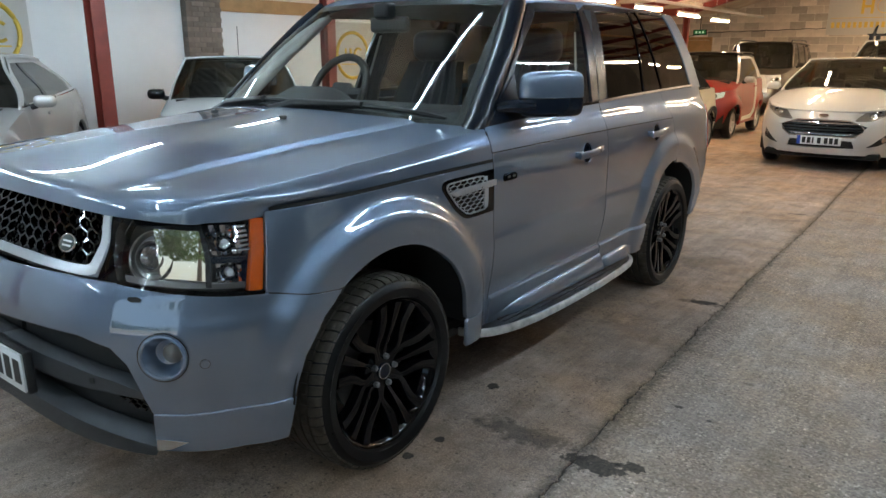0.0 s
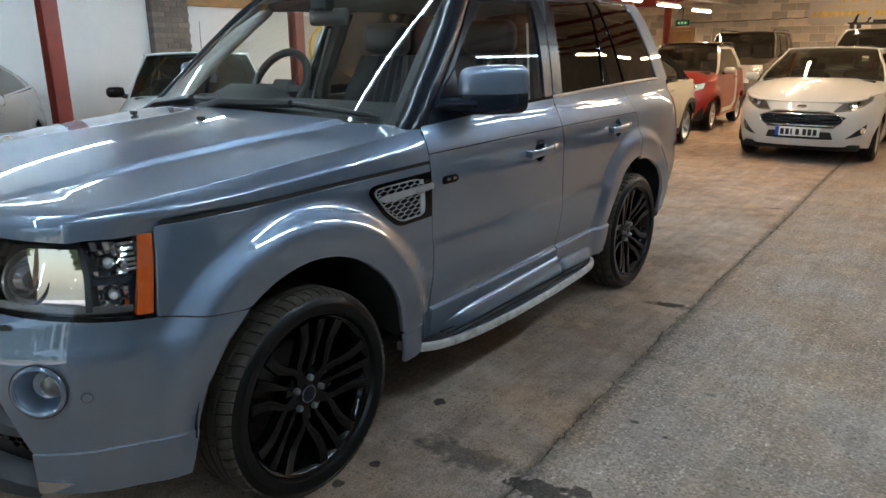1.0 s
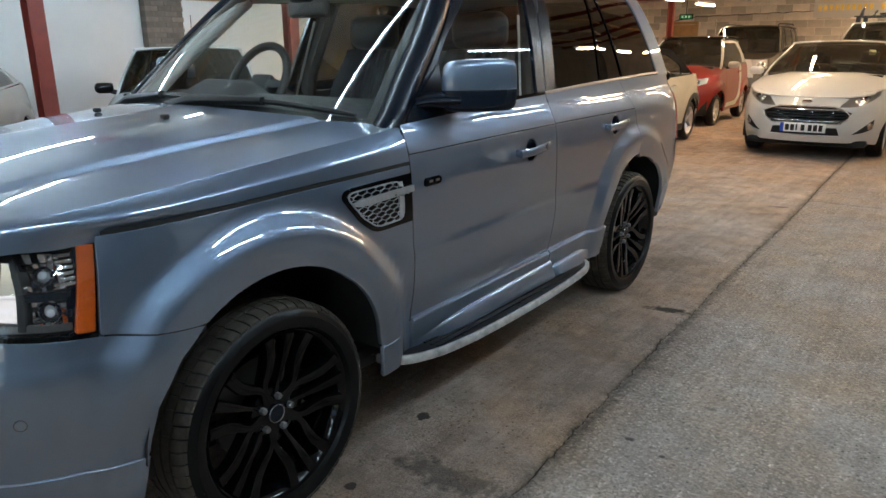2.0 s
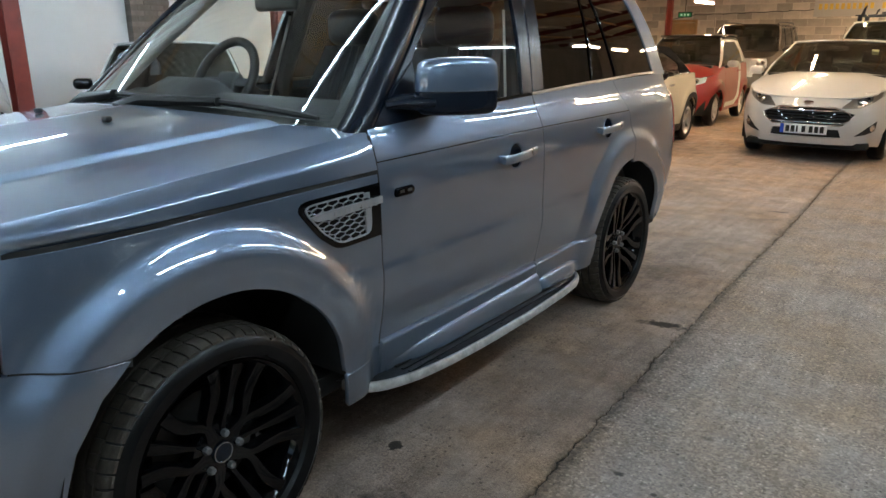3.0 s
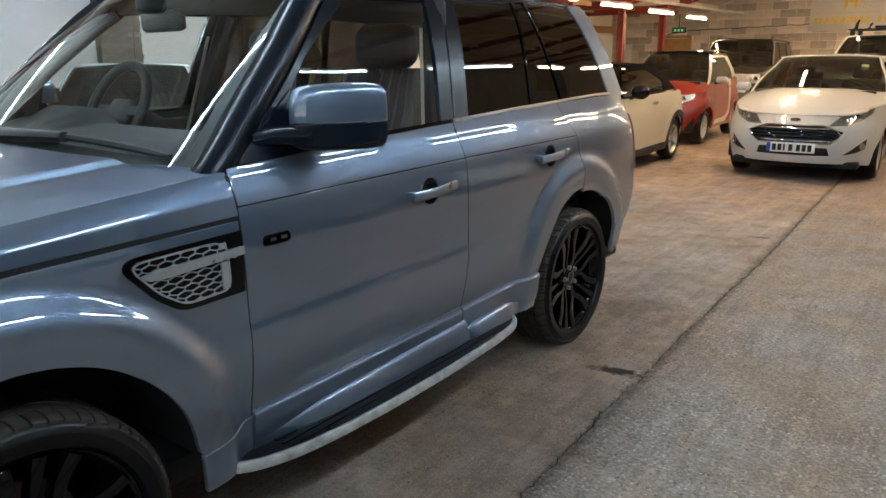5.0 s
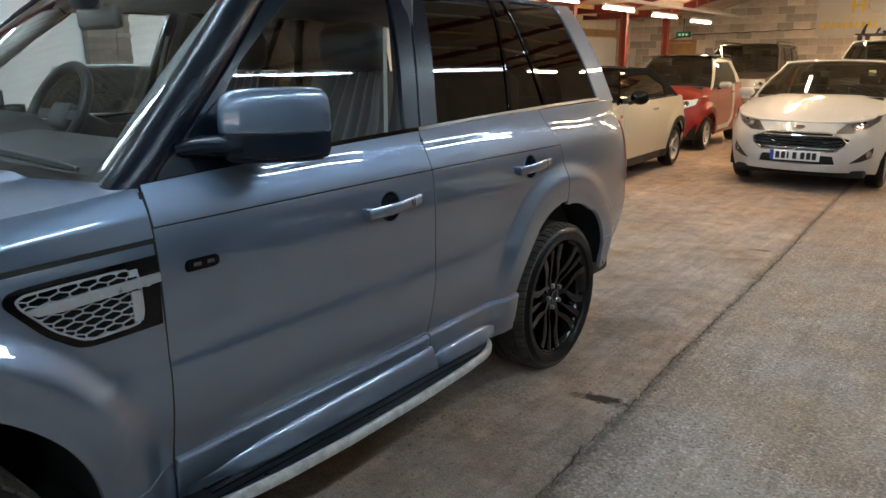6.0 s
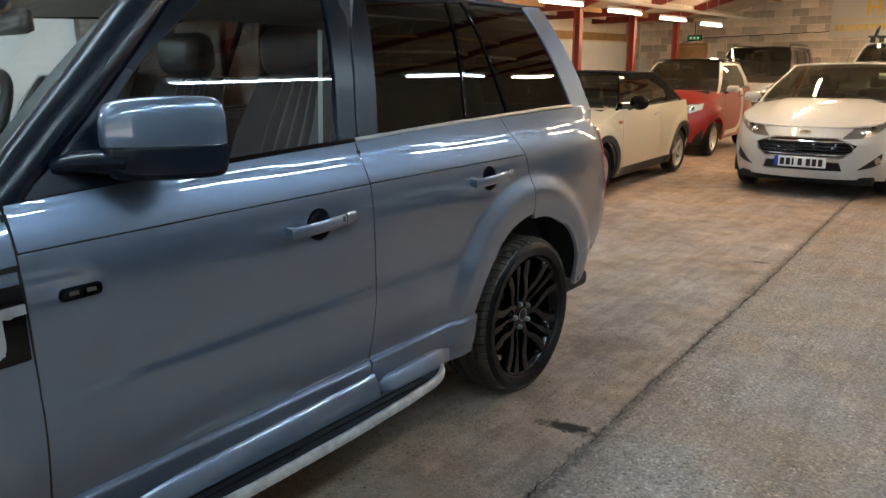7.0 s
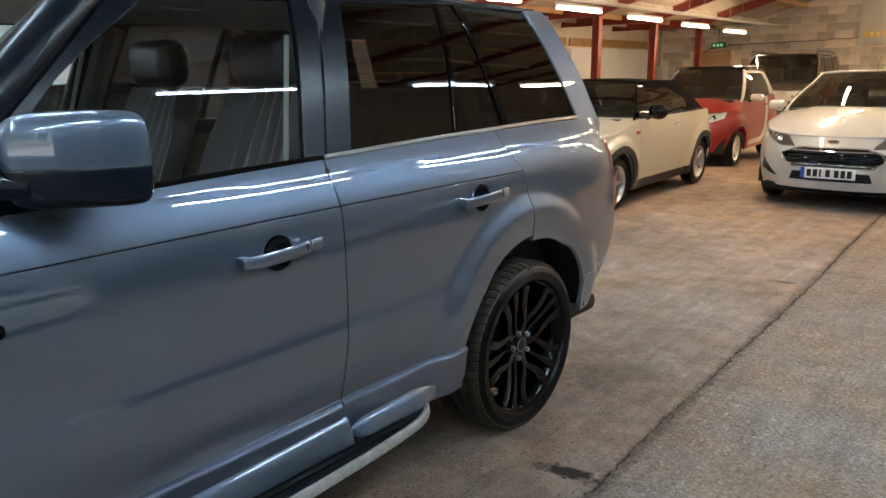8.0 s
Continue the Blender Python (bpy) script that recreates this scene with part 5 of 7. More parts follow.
def road_wheel(car, x, y, r, rim, half, turn, spokes=5, material=ALLOY, double=False):
    base = part("wheel", spin(bmesh.new(), [(-half + 0.02, rim * 0.95), (-0.02, rim * 0.84), (half - 0.05, rim * 0.88), (half - 0.015, rim * 0.96), (half - 0.008, rim), (half - 0.02, rim * 1.01)], "x", 44), material, car, "alloy wheel with black tyre")
    base.matrix_basis = pose(x, y, r, 0, 0, turn) @ pose(0, 0, 0, 17 * y)
    part("tyre", tyre_mesh(bmesh.new(), r, rim, half, 52), RUBBER, base)
    f = half - 0.025
    for g in range(spokes):
        a = 360 / spokes * g
        bm = bmesh.new()
        for o in ((-9, 9) if double else (0,)):
            w = rim * (0.13 if double else 0.24)
            spoke(bm, [(rim * 0.18, a + o), (rim * 0.55, a + o), (rim * 0.93, a + o * 1.15)], [w, w * 0.8, w], [f - 0.012, f - 0.004, f], 0.03)
        part("spoke", bm, material, base)
    part("hub", spin(bmesh.new(), [(f - 0.03, rim * 0.27), (f - 0.004, rim * 0.24), (f, rim * 0.12), (f, 0)], "x", 24), material, base)
    part("brake_disc", spin(bmesh.new(), [(-0.03, rim * 0.3), (-0.02, rim * 0.72), (-0.04, rim * 0.72)], "x", 24), UNDER, base)
    return base


def plain_seat(car, x, y, z, h):
    s = part("seat", box(x - 0.23, x + 0.23, y - 0.1, y + 0.1, z, z + h, 0.06, 3), CABIN, car)
    part("headrest", box(x - 0.12, x + 0.12, y, y + 0.09, z + h + 0.01, z + h + 0.17, 0.035, 3), CABIN, s)


def parked_car(name, label, m, paint, p, category="car"):
    car = thing(name, label, category, m)
    W, H, wb, fo, ro = p["W"], p["H"], p["wb"], p["fo"], p["ro"]
    hub, arch, sill = p["r"], p["r"] + 0.055, p.get("sill", 0.20)
    b0, b1, h0, h1 = p["belt0"], p["belt1"], p["hood0"], p["hood1"]
    trim = p.get("trim", paint)
    cut = p.get("cut", 0.55)        # front door's front edge
    door = p.get("door", 1.55)      # its rear edge
    body = Body(Curve((0.12, 0.90 * W), (0.30, 0.965 * W), (0.55, W), (0.75, 0.99 * W), (b0, 0.955 * W), (b0 + 0.12, 0.91 * W)),
                Curve((0.12, 0.90 * fo), (0.42, fo), (0.62, 0.97 * fo), (h0, 0.84 * fo), (h0 + 0.15, 0.72 * fo)),
                Curve((0.12, 0.92 * ro), (0.5, ro), (0.8, 0.97 * ro), (b1 + 0.1, 0.85 * ro)), p.get("nf", 2.8), p.get("nr", 4), wb, hub, arch, p.get("flare", 0.02))
    cabin = Cabin(Curve((b0 - 0.03, 0.945 * W), (b0 + 0.12, 0.895 * W), (H - 0.16, p.get("tumble", 0.74) * W), (H - 0.05, (p.get("tumble", 0.74) - 0.07) * W), (H + 0.02, (p.get("tumble", 0.74) - 0.2) * W)),
                  Curve((0, 0.97), (1.0, 1), (wb, 0.97), (wb + 0.6, 0.92)))
    zb = Curve((0, b0), (wb + 0.5, b1))
    y0, y1, r0, r1 = p["ws0"], p["ws1"], p["rf"], p["rg"]
    lamp_s = p.get("lamp_s", -0.42)
    hc = p.get("hc", h0)           # bonnet height at the lamp corner
    shutz = Curve((lamp_s - 0.4, hc - 0.02), (lamp_s, hc), (y0 + 0.25, b0 + 0.01))
    top = H - 0.10
    mid_ = lambda z: -body.span(z)
    end_ = lambda z: wb + body.span(z, True)
    for mirror in (False, True):
        sd = dict(mirror=mirror)
        body.panel("front_wing", [(lamp_s - 0.02, 0.60), (-arch * 0.80, hub + arch * 0.60)] + arc(0, hub, arch, 143, -12, 16)[1:] + [(cut - 0.006, sill + 0.05)],
                   line(shutz, lamp_s, y0 + 0.24, 8, -0.003) + ([(cut - 0.006, zb(cut))] if cut > y0 + 0.26 else []), [(lamp_s - 0.02, 0.60), (lamp_s, hc - 0.003)],
                   [(cut - 0.006, sill + 0.05), (cut - 0.006, (zb(cut) if cut > y0 + 0.26 else shutz(y0 + 0.24) - 0.003))], 26, 12, paint, car, **sd)
        ends = [cut, door] + p.get("more_doors", [])
        tail = wb - arch * 0.2
        for a, b in zip(ends, ends[1:]):
            last = b > wb - arch
            if last:
                right = arc(wb, hub, arch, 182, 100, 10) + [(b, zb(b))]
                body.panel("door", [(a + 0.003, sill + 0.06), (wb - arch, hub - 0.01)], line(zb, a + 0.003, b), [(a + 0.003, sill + 0.06), (a + 0.003, zb(a))], right, 18, 16, p.get("door_paint", paint), car, **sd)
            else:
                body.panel("door", [(a + 0.003, sill + 0.06), (b - 0.003, sill + 0.06)], line(zb, a + 0.003, b - 0.003), [(a + 0.003, sill + 0.06), (a + 0.003, zb(a))], [(b - 0.003, sill + 0.06), (b - 0.003, zb(b))], 16, 14, p.get("door_paint", paint), car, **sd)
        e = ends[-1]
        tl = wb + ro * 0.78
        if e > wb - arch:
            left = [arc(wb, hub, arch, 98, 98, 1)[0], (e + 0.006, zb(e))]
            bot = arc(wb, hub, arch, 98, 35, 8)
        else:
            left = [(e + 0.004, sill + 0.06), (e + 0.004, zb(e))]
            bot = [(e + 0.004, sill + 0.06), (wb - arch * 1.05, sill + 0.06)] + arc(wb, hub, arch, 190, 35, 16)
        body.panel("rear_quarter", bot + [(tl, 0.62)], line(zb, e + 0.005, tl), left, [(tl, 0.62), (tl, zb(tl))], 24, 14, paint, car, **sd)
        body.panel("tail_lamp", [(tl + 0.006, 0.64), (tl + 0.2, 0.66)], [(tl + 0.006, zb(tl) - 0.03), (tl + 0.2, zb(tl) - 0.03)], [(tl + 0.006, 0.64), (tl + 0.006, zb(tl) - 0.03)], [(tl + 0.2, 0.66), (tl + 0.2, zb(tl) - 0.03)], 4, 6, RED_LENS, car, off=0.004, **sd)
        body.panel("rear_bumper", [(wb + arch * 0.98, sill + 0.02), (end_(0.3), sill + 0.02)], [(wb + arch * 0.80, 0.61), (tl, 0.615), (end_(0.6), 0.62)], [(wb + arch * 0.98, sill + 0.02), (wb + arch * 0.80, 0.61)], [(end_(0.3), sill + 0.02), (end_(0.6), 0.62)], 18, 8, trim if p.get("trim_bumper") else paint, car, **sd)
        body.panel("tailgate_side", [(tl + 0.21, 0.63), (end_(0.63), 0.63)], [(tl + 0.21, zb(tl)), (end_(b1), b1)], [(tl + 0.21, 0.63), (tl + 0.21, zb(tl))], [(end_(0.63), 0.63), (end_(b1), b1)], 8, 6, paint, car, **sd)
        sh = p.get("sill_h", 0.055)
        body.panel("sill", [(arch * 0.95, sill), (wb - arch * 0.95, sill)], [(arch * 0.99, sill + sh), (wb - arch * 0.99, sill + sh)], [(arch * 0.95, sill), (arch * 0.99, sill + sh)], [(wb - arch * 0.95, sill), (wb - arch * 0.99, sill + sh)], 12, 3, trim, car, off=0.008, lip=0.05, **sd)
        if trim is not paint:
            for c in (0, wb):
                body.panel("arch_trim", arc(c, hub, arch - 0.012, 186, -6, 20), arc(c, hub, arch + 0.05, 186, -6, 20), [(c - arch + 0.012, hub - 0.03), (c - arch - 0.05, hub - 0.03)], [(c + arch - 0.012, hub - 0.03), (c + arch + 0.05, hub - 0.03)], 20, 3, trim, car, off=0.012, lip=0.03, **sd)
        if not p.get("own_nose"):
            body.panel("front_bumper", [(mid_(0.3), sill), (-arch * 0.95, sill - 0.01)], [(mid_(0.58), 0.59), (lamp_s - 0.3, 0.59), (lamp_s - 0.02, 0.596), (-arch * 0.80, hub + arch * 0.6)], [(mid_(0.3), sill), (mid_(0.58), 0.59)], [(-arch * 0.95, sill - 0.01), (-arch * 0.97, hub), (-arch * 0.80, hub + arch * 0.6)], 24, 10, trim if p.get("trim_bumper") else paint, car, **sd)
            body.panel("nose_panel", [(mid_(0.6), 0.60), (lamp_s - 0.42, 0.60)], [(mid_(h0), h0 - 0.012), (lamp_s - 0.36, h0 - 0.015)], [(mid_(0.6), 0.60), (mid_(h0), h0 - 0.012)], [(lamp_s - 0.42, 0.60), (lamp_s - 0.36, h0 - 0.015)], 12, 4, p.get("grille", BLACK_PLASTIC), car, off=-0.006, **sd)
        ll = p.get("lamp", ([(lamp_s - 0.40, 0.61), (lamp_s - 0.03, 0.61)], [(lamp_s - 0.34, h0 - 0.02), (lamp_s - 0.01, h0 - 0.008)]))
        fa = p.get("face", ([(lamp_s - 0.43, 0.59), (lamp_s - 0.015, 0.59)], [(lamp_s - 0.38, h0 - 0.008), (lamp_s + 0.002, h0 + 0.002)]))
        body.panel("lamp_panel", fa[0], fa[1], [fa[0][0], fa[1][0]], [fa[0][-1], fa[1][-1]], 12, 6, paint, car, off=-0.002, lip=0.03, **sd)
        lf, rt = p.get("lamp_ends", ([ll[0][0], ll[1][0]], [ll[0][-1], ll[1][-1]]))
        lamp = body.panel("headlamp", ll[0], ll[1], lf, rt, 14, 8, p.get("lamp_shell", LAMP_SHELL), car, off=0.004, lip=0.012, label="headlamp with clear lens", **sd)
        lens = body.panel("lens", ll[0], ll[1], lf, rt, 14, 8, LENS, lamp, off=0.022, lip=0.018, **sd)
        lens.visible_shadow = False
        lc = (sum(q[0] for q in ll[0] + ll[1]) / len(ll[0] + ll[1]), sum(q[1] for q in ll[0] + ll[1]) / len(ll[0] + ll[1]))
        lr = p.get("lamp_r", 0.055)
        for k, d in enumerate((-1.05 * lr, 1.0 * lr)):
            rr = lr * (1 if k else 0.72)
            b = part("reflector", spin(bmesh.new(), [(0.0, rr), (0.016, rr * 0.96), (0.006, rr * 0.6), (0.012, rr * 0.4), (0.016, 0.0)], "z", 24), CHROME, lamp)
            b.matrix_basis = skin_frame(body, lc[0] + d, lc[1] + p.get("lamp_lean", 0.1) * d, 0.003, mirror)
            c = part("bulb", spin(bmesh.new(), [(0.0125, rr * 0.38), (0.018, rr * 0.3), (0.020, 0.0)], "z", 16), SATIN_BLACK if k else LAMP_SHELL, lamp)
            c.matrix_basis = b.matrix_basis
        # glasshouse
        A0, A1 = y0 + 0.17, y1 + 0.08
        cabin.panel("side_glass", [(A0 + 0.05, zb(A0)), (r1 - 0.12, zb(r1))], [(A1 + 0.05, top), (r0 - 0.05, top)], [(A0 + 0.05, zb(A0)), (A1 + 0.05, top)], [(r1 - 0.12, zb(r1)), (r0 - 0.05, top)], 18, 8, CAR_GLASS, car, lip=0, off=-0.006, **sd).visible_shadow = False
        pw = p.get("pw", 0.05)
        cabin.panel("front_pillar", [(A0 - 0.07, zb(A0) - 0.01), (A0 + pw, zb(A0))], [(A1 - 0.06, top + 0.05), (A1 + pw, top)], [(A0 - 0.07, zb(A0) - 0.01), (A1 - 0.06, top + 0.05)], [(A0 + pw, zb(A0)), (A1 + pw, top)], 3, 10, p.get("pillar", paint), car, off=0.002, **sd)
        cw = p.get("cw", 0.34)
        cabin.panel("rear_pillar", [(r1 - cw, zb(r1)), (r1 + 0.06, zb(r1) - 0.01)], [(r0 - cw * 0.7, top), (r0 + 0.02, top + 0.04)], [(r1 - cw, zb(r1)), (r1 - cw * 0.98, (zb(r1) + top) / 2), (r0 - cw * 0.7, top)], [(r1 + 0.06, zb(r1) - 0.01), (r0 + 0.02, top + 0.04)], 5, 8, p.get("cpillar", p.get("roof", paint)), car, off=0.002, **sd)
        cabin.panel("top_rail", [(A1 + 0.04, top - 0.012), (r0 - cw * 0.6, top - 0.012)], [(A1 - 0.03, top + 0.05), (r0, top + 0.05)], [(A1 + 0.04, top - 0.012), (A1 - 0.03, top + 0.05)], [(r0 - cw * 0.6, top - 0.012), (r0, top + 0.05)], 12, 3, p.get("rail", p.get("roof", paint)), car, off=0.002, **sd)
        cabin.panel("belt_trim", line(zb, A0, r1 - 0.1, 8, -0.004), line(zb, A0, r1 - 0.1, 8, 0.016), [(A0, zb(A0) - 0.004), (A0, zb(A0) + 0.016)], [(r1 - 0.1, zb(r1) - 0.004), (r1 - 0.1, zb(r1) + 0.016)], 8, 1, p.get("belt", BLACK_PLASTIC), car, off=0.012, **sd)
        for yb in p.get("pillars", [door]):
            cabin.panel("middle_pillar", [(yb - 0.05, zb(yb)), (yb + 0.06, zb(yb))], [(yb - 0.02, top), (yb + 0.06, top)], [(yb - 0.05, zb(yb)), (yb - 0.02, top)], [(yb + 0.06, zb(yb)), (yb + 0.06, top)], 2, 8, SATIN_BLACK, car, off=0.0, **sd)
        sg = -1 if mirror else 1
        # mirror
        mx, my, mz = body.half(A0 + 0.2, b0 - 0.05) * 0.97, A0 + 0.20, b0 + 0.06
        if p.get("round_mirror"):
            bm = bmesh.new()
            bmesh.ops.create_uvsphere(bm, u_segments=20, v_segments=12, radius=1)
            bm.transform(Matrix.Translation((sg * (mx + 0.15), my, mz + 0.02)) @ Matrix.Diagonal((0.115, 0.075, 0.085, 1)))
        else:
            bm = box(*sorted((sg * (mx + 0.045), sg * (mx + 0.235))), my - 0.07, my + 0.06, mz - 0.05, mz + 0.065, 0.05, 5)
        mir = part("door_mirror", bm, p.get("mirror", paint), car)
        part("mirror_arm", tube(bmesh.new(), [(sg * (mx - 0.03), my + 0.03, mz - 0.06), (sg * (mx + 0.07), my, mz - 0.03)], 0.028, 8), BLACK_PLASTIC, mir)
        part("mirror_glass", box(*sorted((sg * (mx + 0.06), sg * (mx + 0.22))), my + 0.058, my + 0.064, mz - 0.04, mz + 0.06, 0.01), CHROME, mir)
        # handle
        hy = ends[1] - 0.2
        part("door_handle", body.plate(bmesh.new(), [(hy - 0.09, zb(hy) - 0.13), (hy + 0.09, zb(hy) - 0.125), (hy + 0.09, zb(hy) - 0.10), (hy - 0.09, zb(hy) - 0.105)], 0.012, 0.02, mirror), p.get("handle", paint), car)
        # arches
        for c in (0, wb):
            bm = bmesh.new()
            prev = None
            for i in range(17):
                a = radians(-15 + 210 * i / 16)
                cc, ss = math.cos(a) * (arch + 0.004), math.sin(a) * (arch + 0.004)
                cur = [bm.verts.new((sg * (W - p.get("liner", 0.035)), c + cc, hub + ss)), bm.verts.new((sg * (W - 0.36), c + cc, hub + ss)), bm.verts.new((sg * (W - 0.36), c, hub))]
                if prev:
                    bm.faces.new((prev[0], prev[1], cur[1], cur[0]))
                    bm.faces.new((prev[1], prev[2], cur[1]))
                prev = cur
            part("arch_liner", bm, UNDER, car)
            road_wheel(car, sg * (W - p.get("tw", 0.19) / 2 - p.get("inset", 0.03)), c, hub, p["rim"], p.get("tw", 0.19) / 2, 180 if mirror else 0, p.get("spokes", 5), p.get("alloy", ALLOY), p.get("double", False))
        plain_seat(car, sg * 0.36, p.get("seat_y", y0 + 1.15), 0.5, H - 0.84)
        if p.get("rear_seat"):
            plain_seat(car, sg * 0.38, p["rear_seat"], 0.5, H - 0.92)
    # bonnet
    n, k = 22, 16
    P = np.zeros((2 * n + 1, k + 1, 3))
    for j in range(k + 1):
        v = (j / k) ** 1.2
        s_ = lamp_s - 0.0 + v * (y0 + 0.24 - lamp_s)
        eg = body.at(s_, shutz(s_) + 0.002)
        zc = h0 + 0.005 + (h1 - h0) * (1 - (1 - v) ** 2.0) + 0.0
        yc = -0.84 * fo + (y0 - 0.03 + 0.84 * fo) * v
        for i in range(-n, n + 1):
            u = 1 - abs(i) / n
            q = 1 - u ** 1.2
            g = (1 - v) * max(1 - q ** 2.8, 0) ** (1 / 2.8) + v * (1 - q ** 2.5)
            z = eg[2] + (zc - eg[2]) * (0.7 * (1 - q ** 5) + 0.3 * (1 - q * q)) + p.get("crease", 0.0) * ease((0.62 - q) / 0.06) * ease(v / 0.2)
            P[i + n, j] = ((eg[0] - 0.006) * q * (1 if i <= 0 else -1), eg[1] + (yc - eg[1]) * g, z)
    free_sheet("bonnet", P, p.get("bonnet", paint), car, lip=0.02, out=(0, 0, 1))
    # windscreen, roof, rear window
    n, k = 16, 10
    tw = p.get("tumble", 0.74) * W * 0.93

    def screen(name, ya, za, wa, yb, zb_, wb_, bow_a, bow_b, mat, out):
        P = np.zeros((n + 1, k + 1, 3))
        for i in range(n + 1):
            a = 2 * i / n - 1
            for j in range(k + 1):
                v = j / k
                P[i, j] = (a * (wa * (1 - v) + wb_ * v), (ya + bow_a * a * a) * (1 - v) + (yb + bow_b * a * a) * v, za * (1 - v) + zb_ * v + 0.02 * math.sin(math.pi * v) - 0.03 * a * a)
        ob = free_sheet(name, P, mat, car, out=out)
        ob.visible_shadow = False
        return ob

    screen("windscreen", y0, h1 + 0.0, 0.90 * W, y1, H - 0.025, tw, 0.17, 0.08, p.get("glass", CAR_GLASS), (0, -1, 1))
    screen("rear_window", r0 + 0.02, H - 0.05, tw * 0.95, r1 + 0.1, b1 - 0.02, 0.86 * W, 0, 0, p.get("glass", CAR_GLASS), (0, 1, 1))
    P = np.zeros((n + 1, 13, 3))
    for i in range(n + 1):
        a = 2 * i / n - 1
        for j in range(13):
            v = j / 12
            P[i, j] = (a * (tw + 0.015), (y1 + 0.08 * a * a) * (1 - v) + (r0 + 0.04) * v, H - 0.03 - 0.02 * a ** 4 + 0.03 * math.sin(math.pi * (0.15 + 0.85 * v)) * (1 - 0.3 * a * a) - 0.03 * v * v)
    free_sheet("roof", P, p.get("roof", paint), car, lip=0.03, out=(0, 0, 1))
    part("scuttle", box(-0.8 * W, 0.8 * W, y0 - 0.08, y0 + 0.05, h1 - 0.06, h1 - 0.012, 0.01), BLACK_PLASTIC, car)
    part("dashboard", box(-0.82 * W, 0.82 * W, y0 + 0.2, y0 + 0.65, b0 - 0.25, b0 + 0.01, 0.05, 3), CABIN, car)
    part("cabin_floor", box(-W * 0.84, W * 0.84, y0 + 0.1, r1, sill + 0.02, sill + 0.1), CABIN, car)
    part("underbody", box(-W * 0.8, W * 0.8, -fo * 0.8, wb + ro * 0.8, sill - 0.02, sill + 0.06, 0.02), UNDER, car)
    part("engine_bay", box(-W * 0.55, W * 0.55, -fo * 0.72, y0, sill, h0 - 0.1, 0.03), UNDER, car)
    ring = [Vector((-0.36 + 0.18 * math.cos(a), y0 + 0.72 + 0.07 * math.sin(a), b0 + 0.03 + 0.165 * math.sin(a))) for a in np.linspace(0, 2 * math.pi, 24, endpoint=False)]
    part("steering_wheel", tube(bmesh.new(), ring, 0.015, 6, True), CABIN, car)
    for x in (-0.5, 0.08):
        part("wiper", tube(bmesh.new(), [(x, y0 + 0.02, h1 + 0.0), (x + 0.3, y0 + 0.03, h1 + 0.02), (x + 0.55, y0 + 0.07, h1 + 0.01)], 0.009, 6), BLACK_PLASTIC, car)
    part("interior_mirror", box(-0.11, 0.11, y1 - 0.02, y1 + 0.02, H - 0.16, H - 0.10, 0.02), CABIN, car)
    return car, body, cabin


def plate_bars(car, y, z, blue=True, side=0.26):
    pl = part("number_plate", box(-side, side, y - 0.006, y + 0.006, z - 0.0555, z + 0.0555, 0.003), PLATE_WHITE, car, "white number plate with black bars")
    if blue:
        part("plate_band", box(-side, -side + 0.042, y - 0.0075, y - 0.005, z - 0.055, z + 0.055), PLATE_BLUE, pl, smooth=False)
    for k in range(7):
        x0 = -side + 0.062 + k * 0.06 + (0.022 if k > 3 else 0)
        part("character_bar", box(x0, x0 + (0.020 if k == 2 else 0.043), y - 0.0078, y - 0.005, z - 0.038, z + 0.038), INK, pl, smooth=False)
    return pl


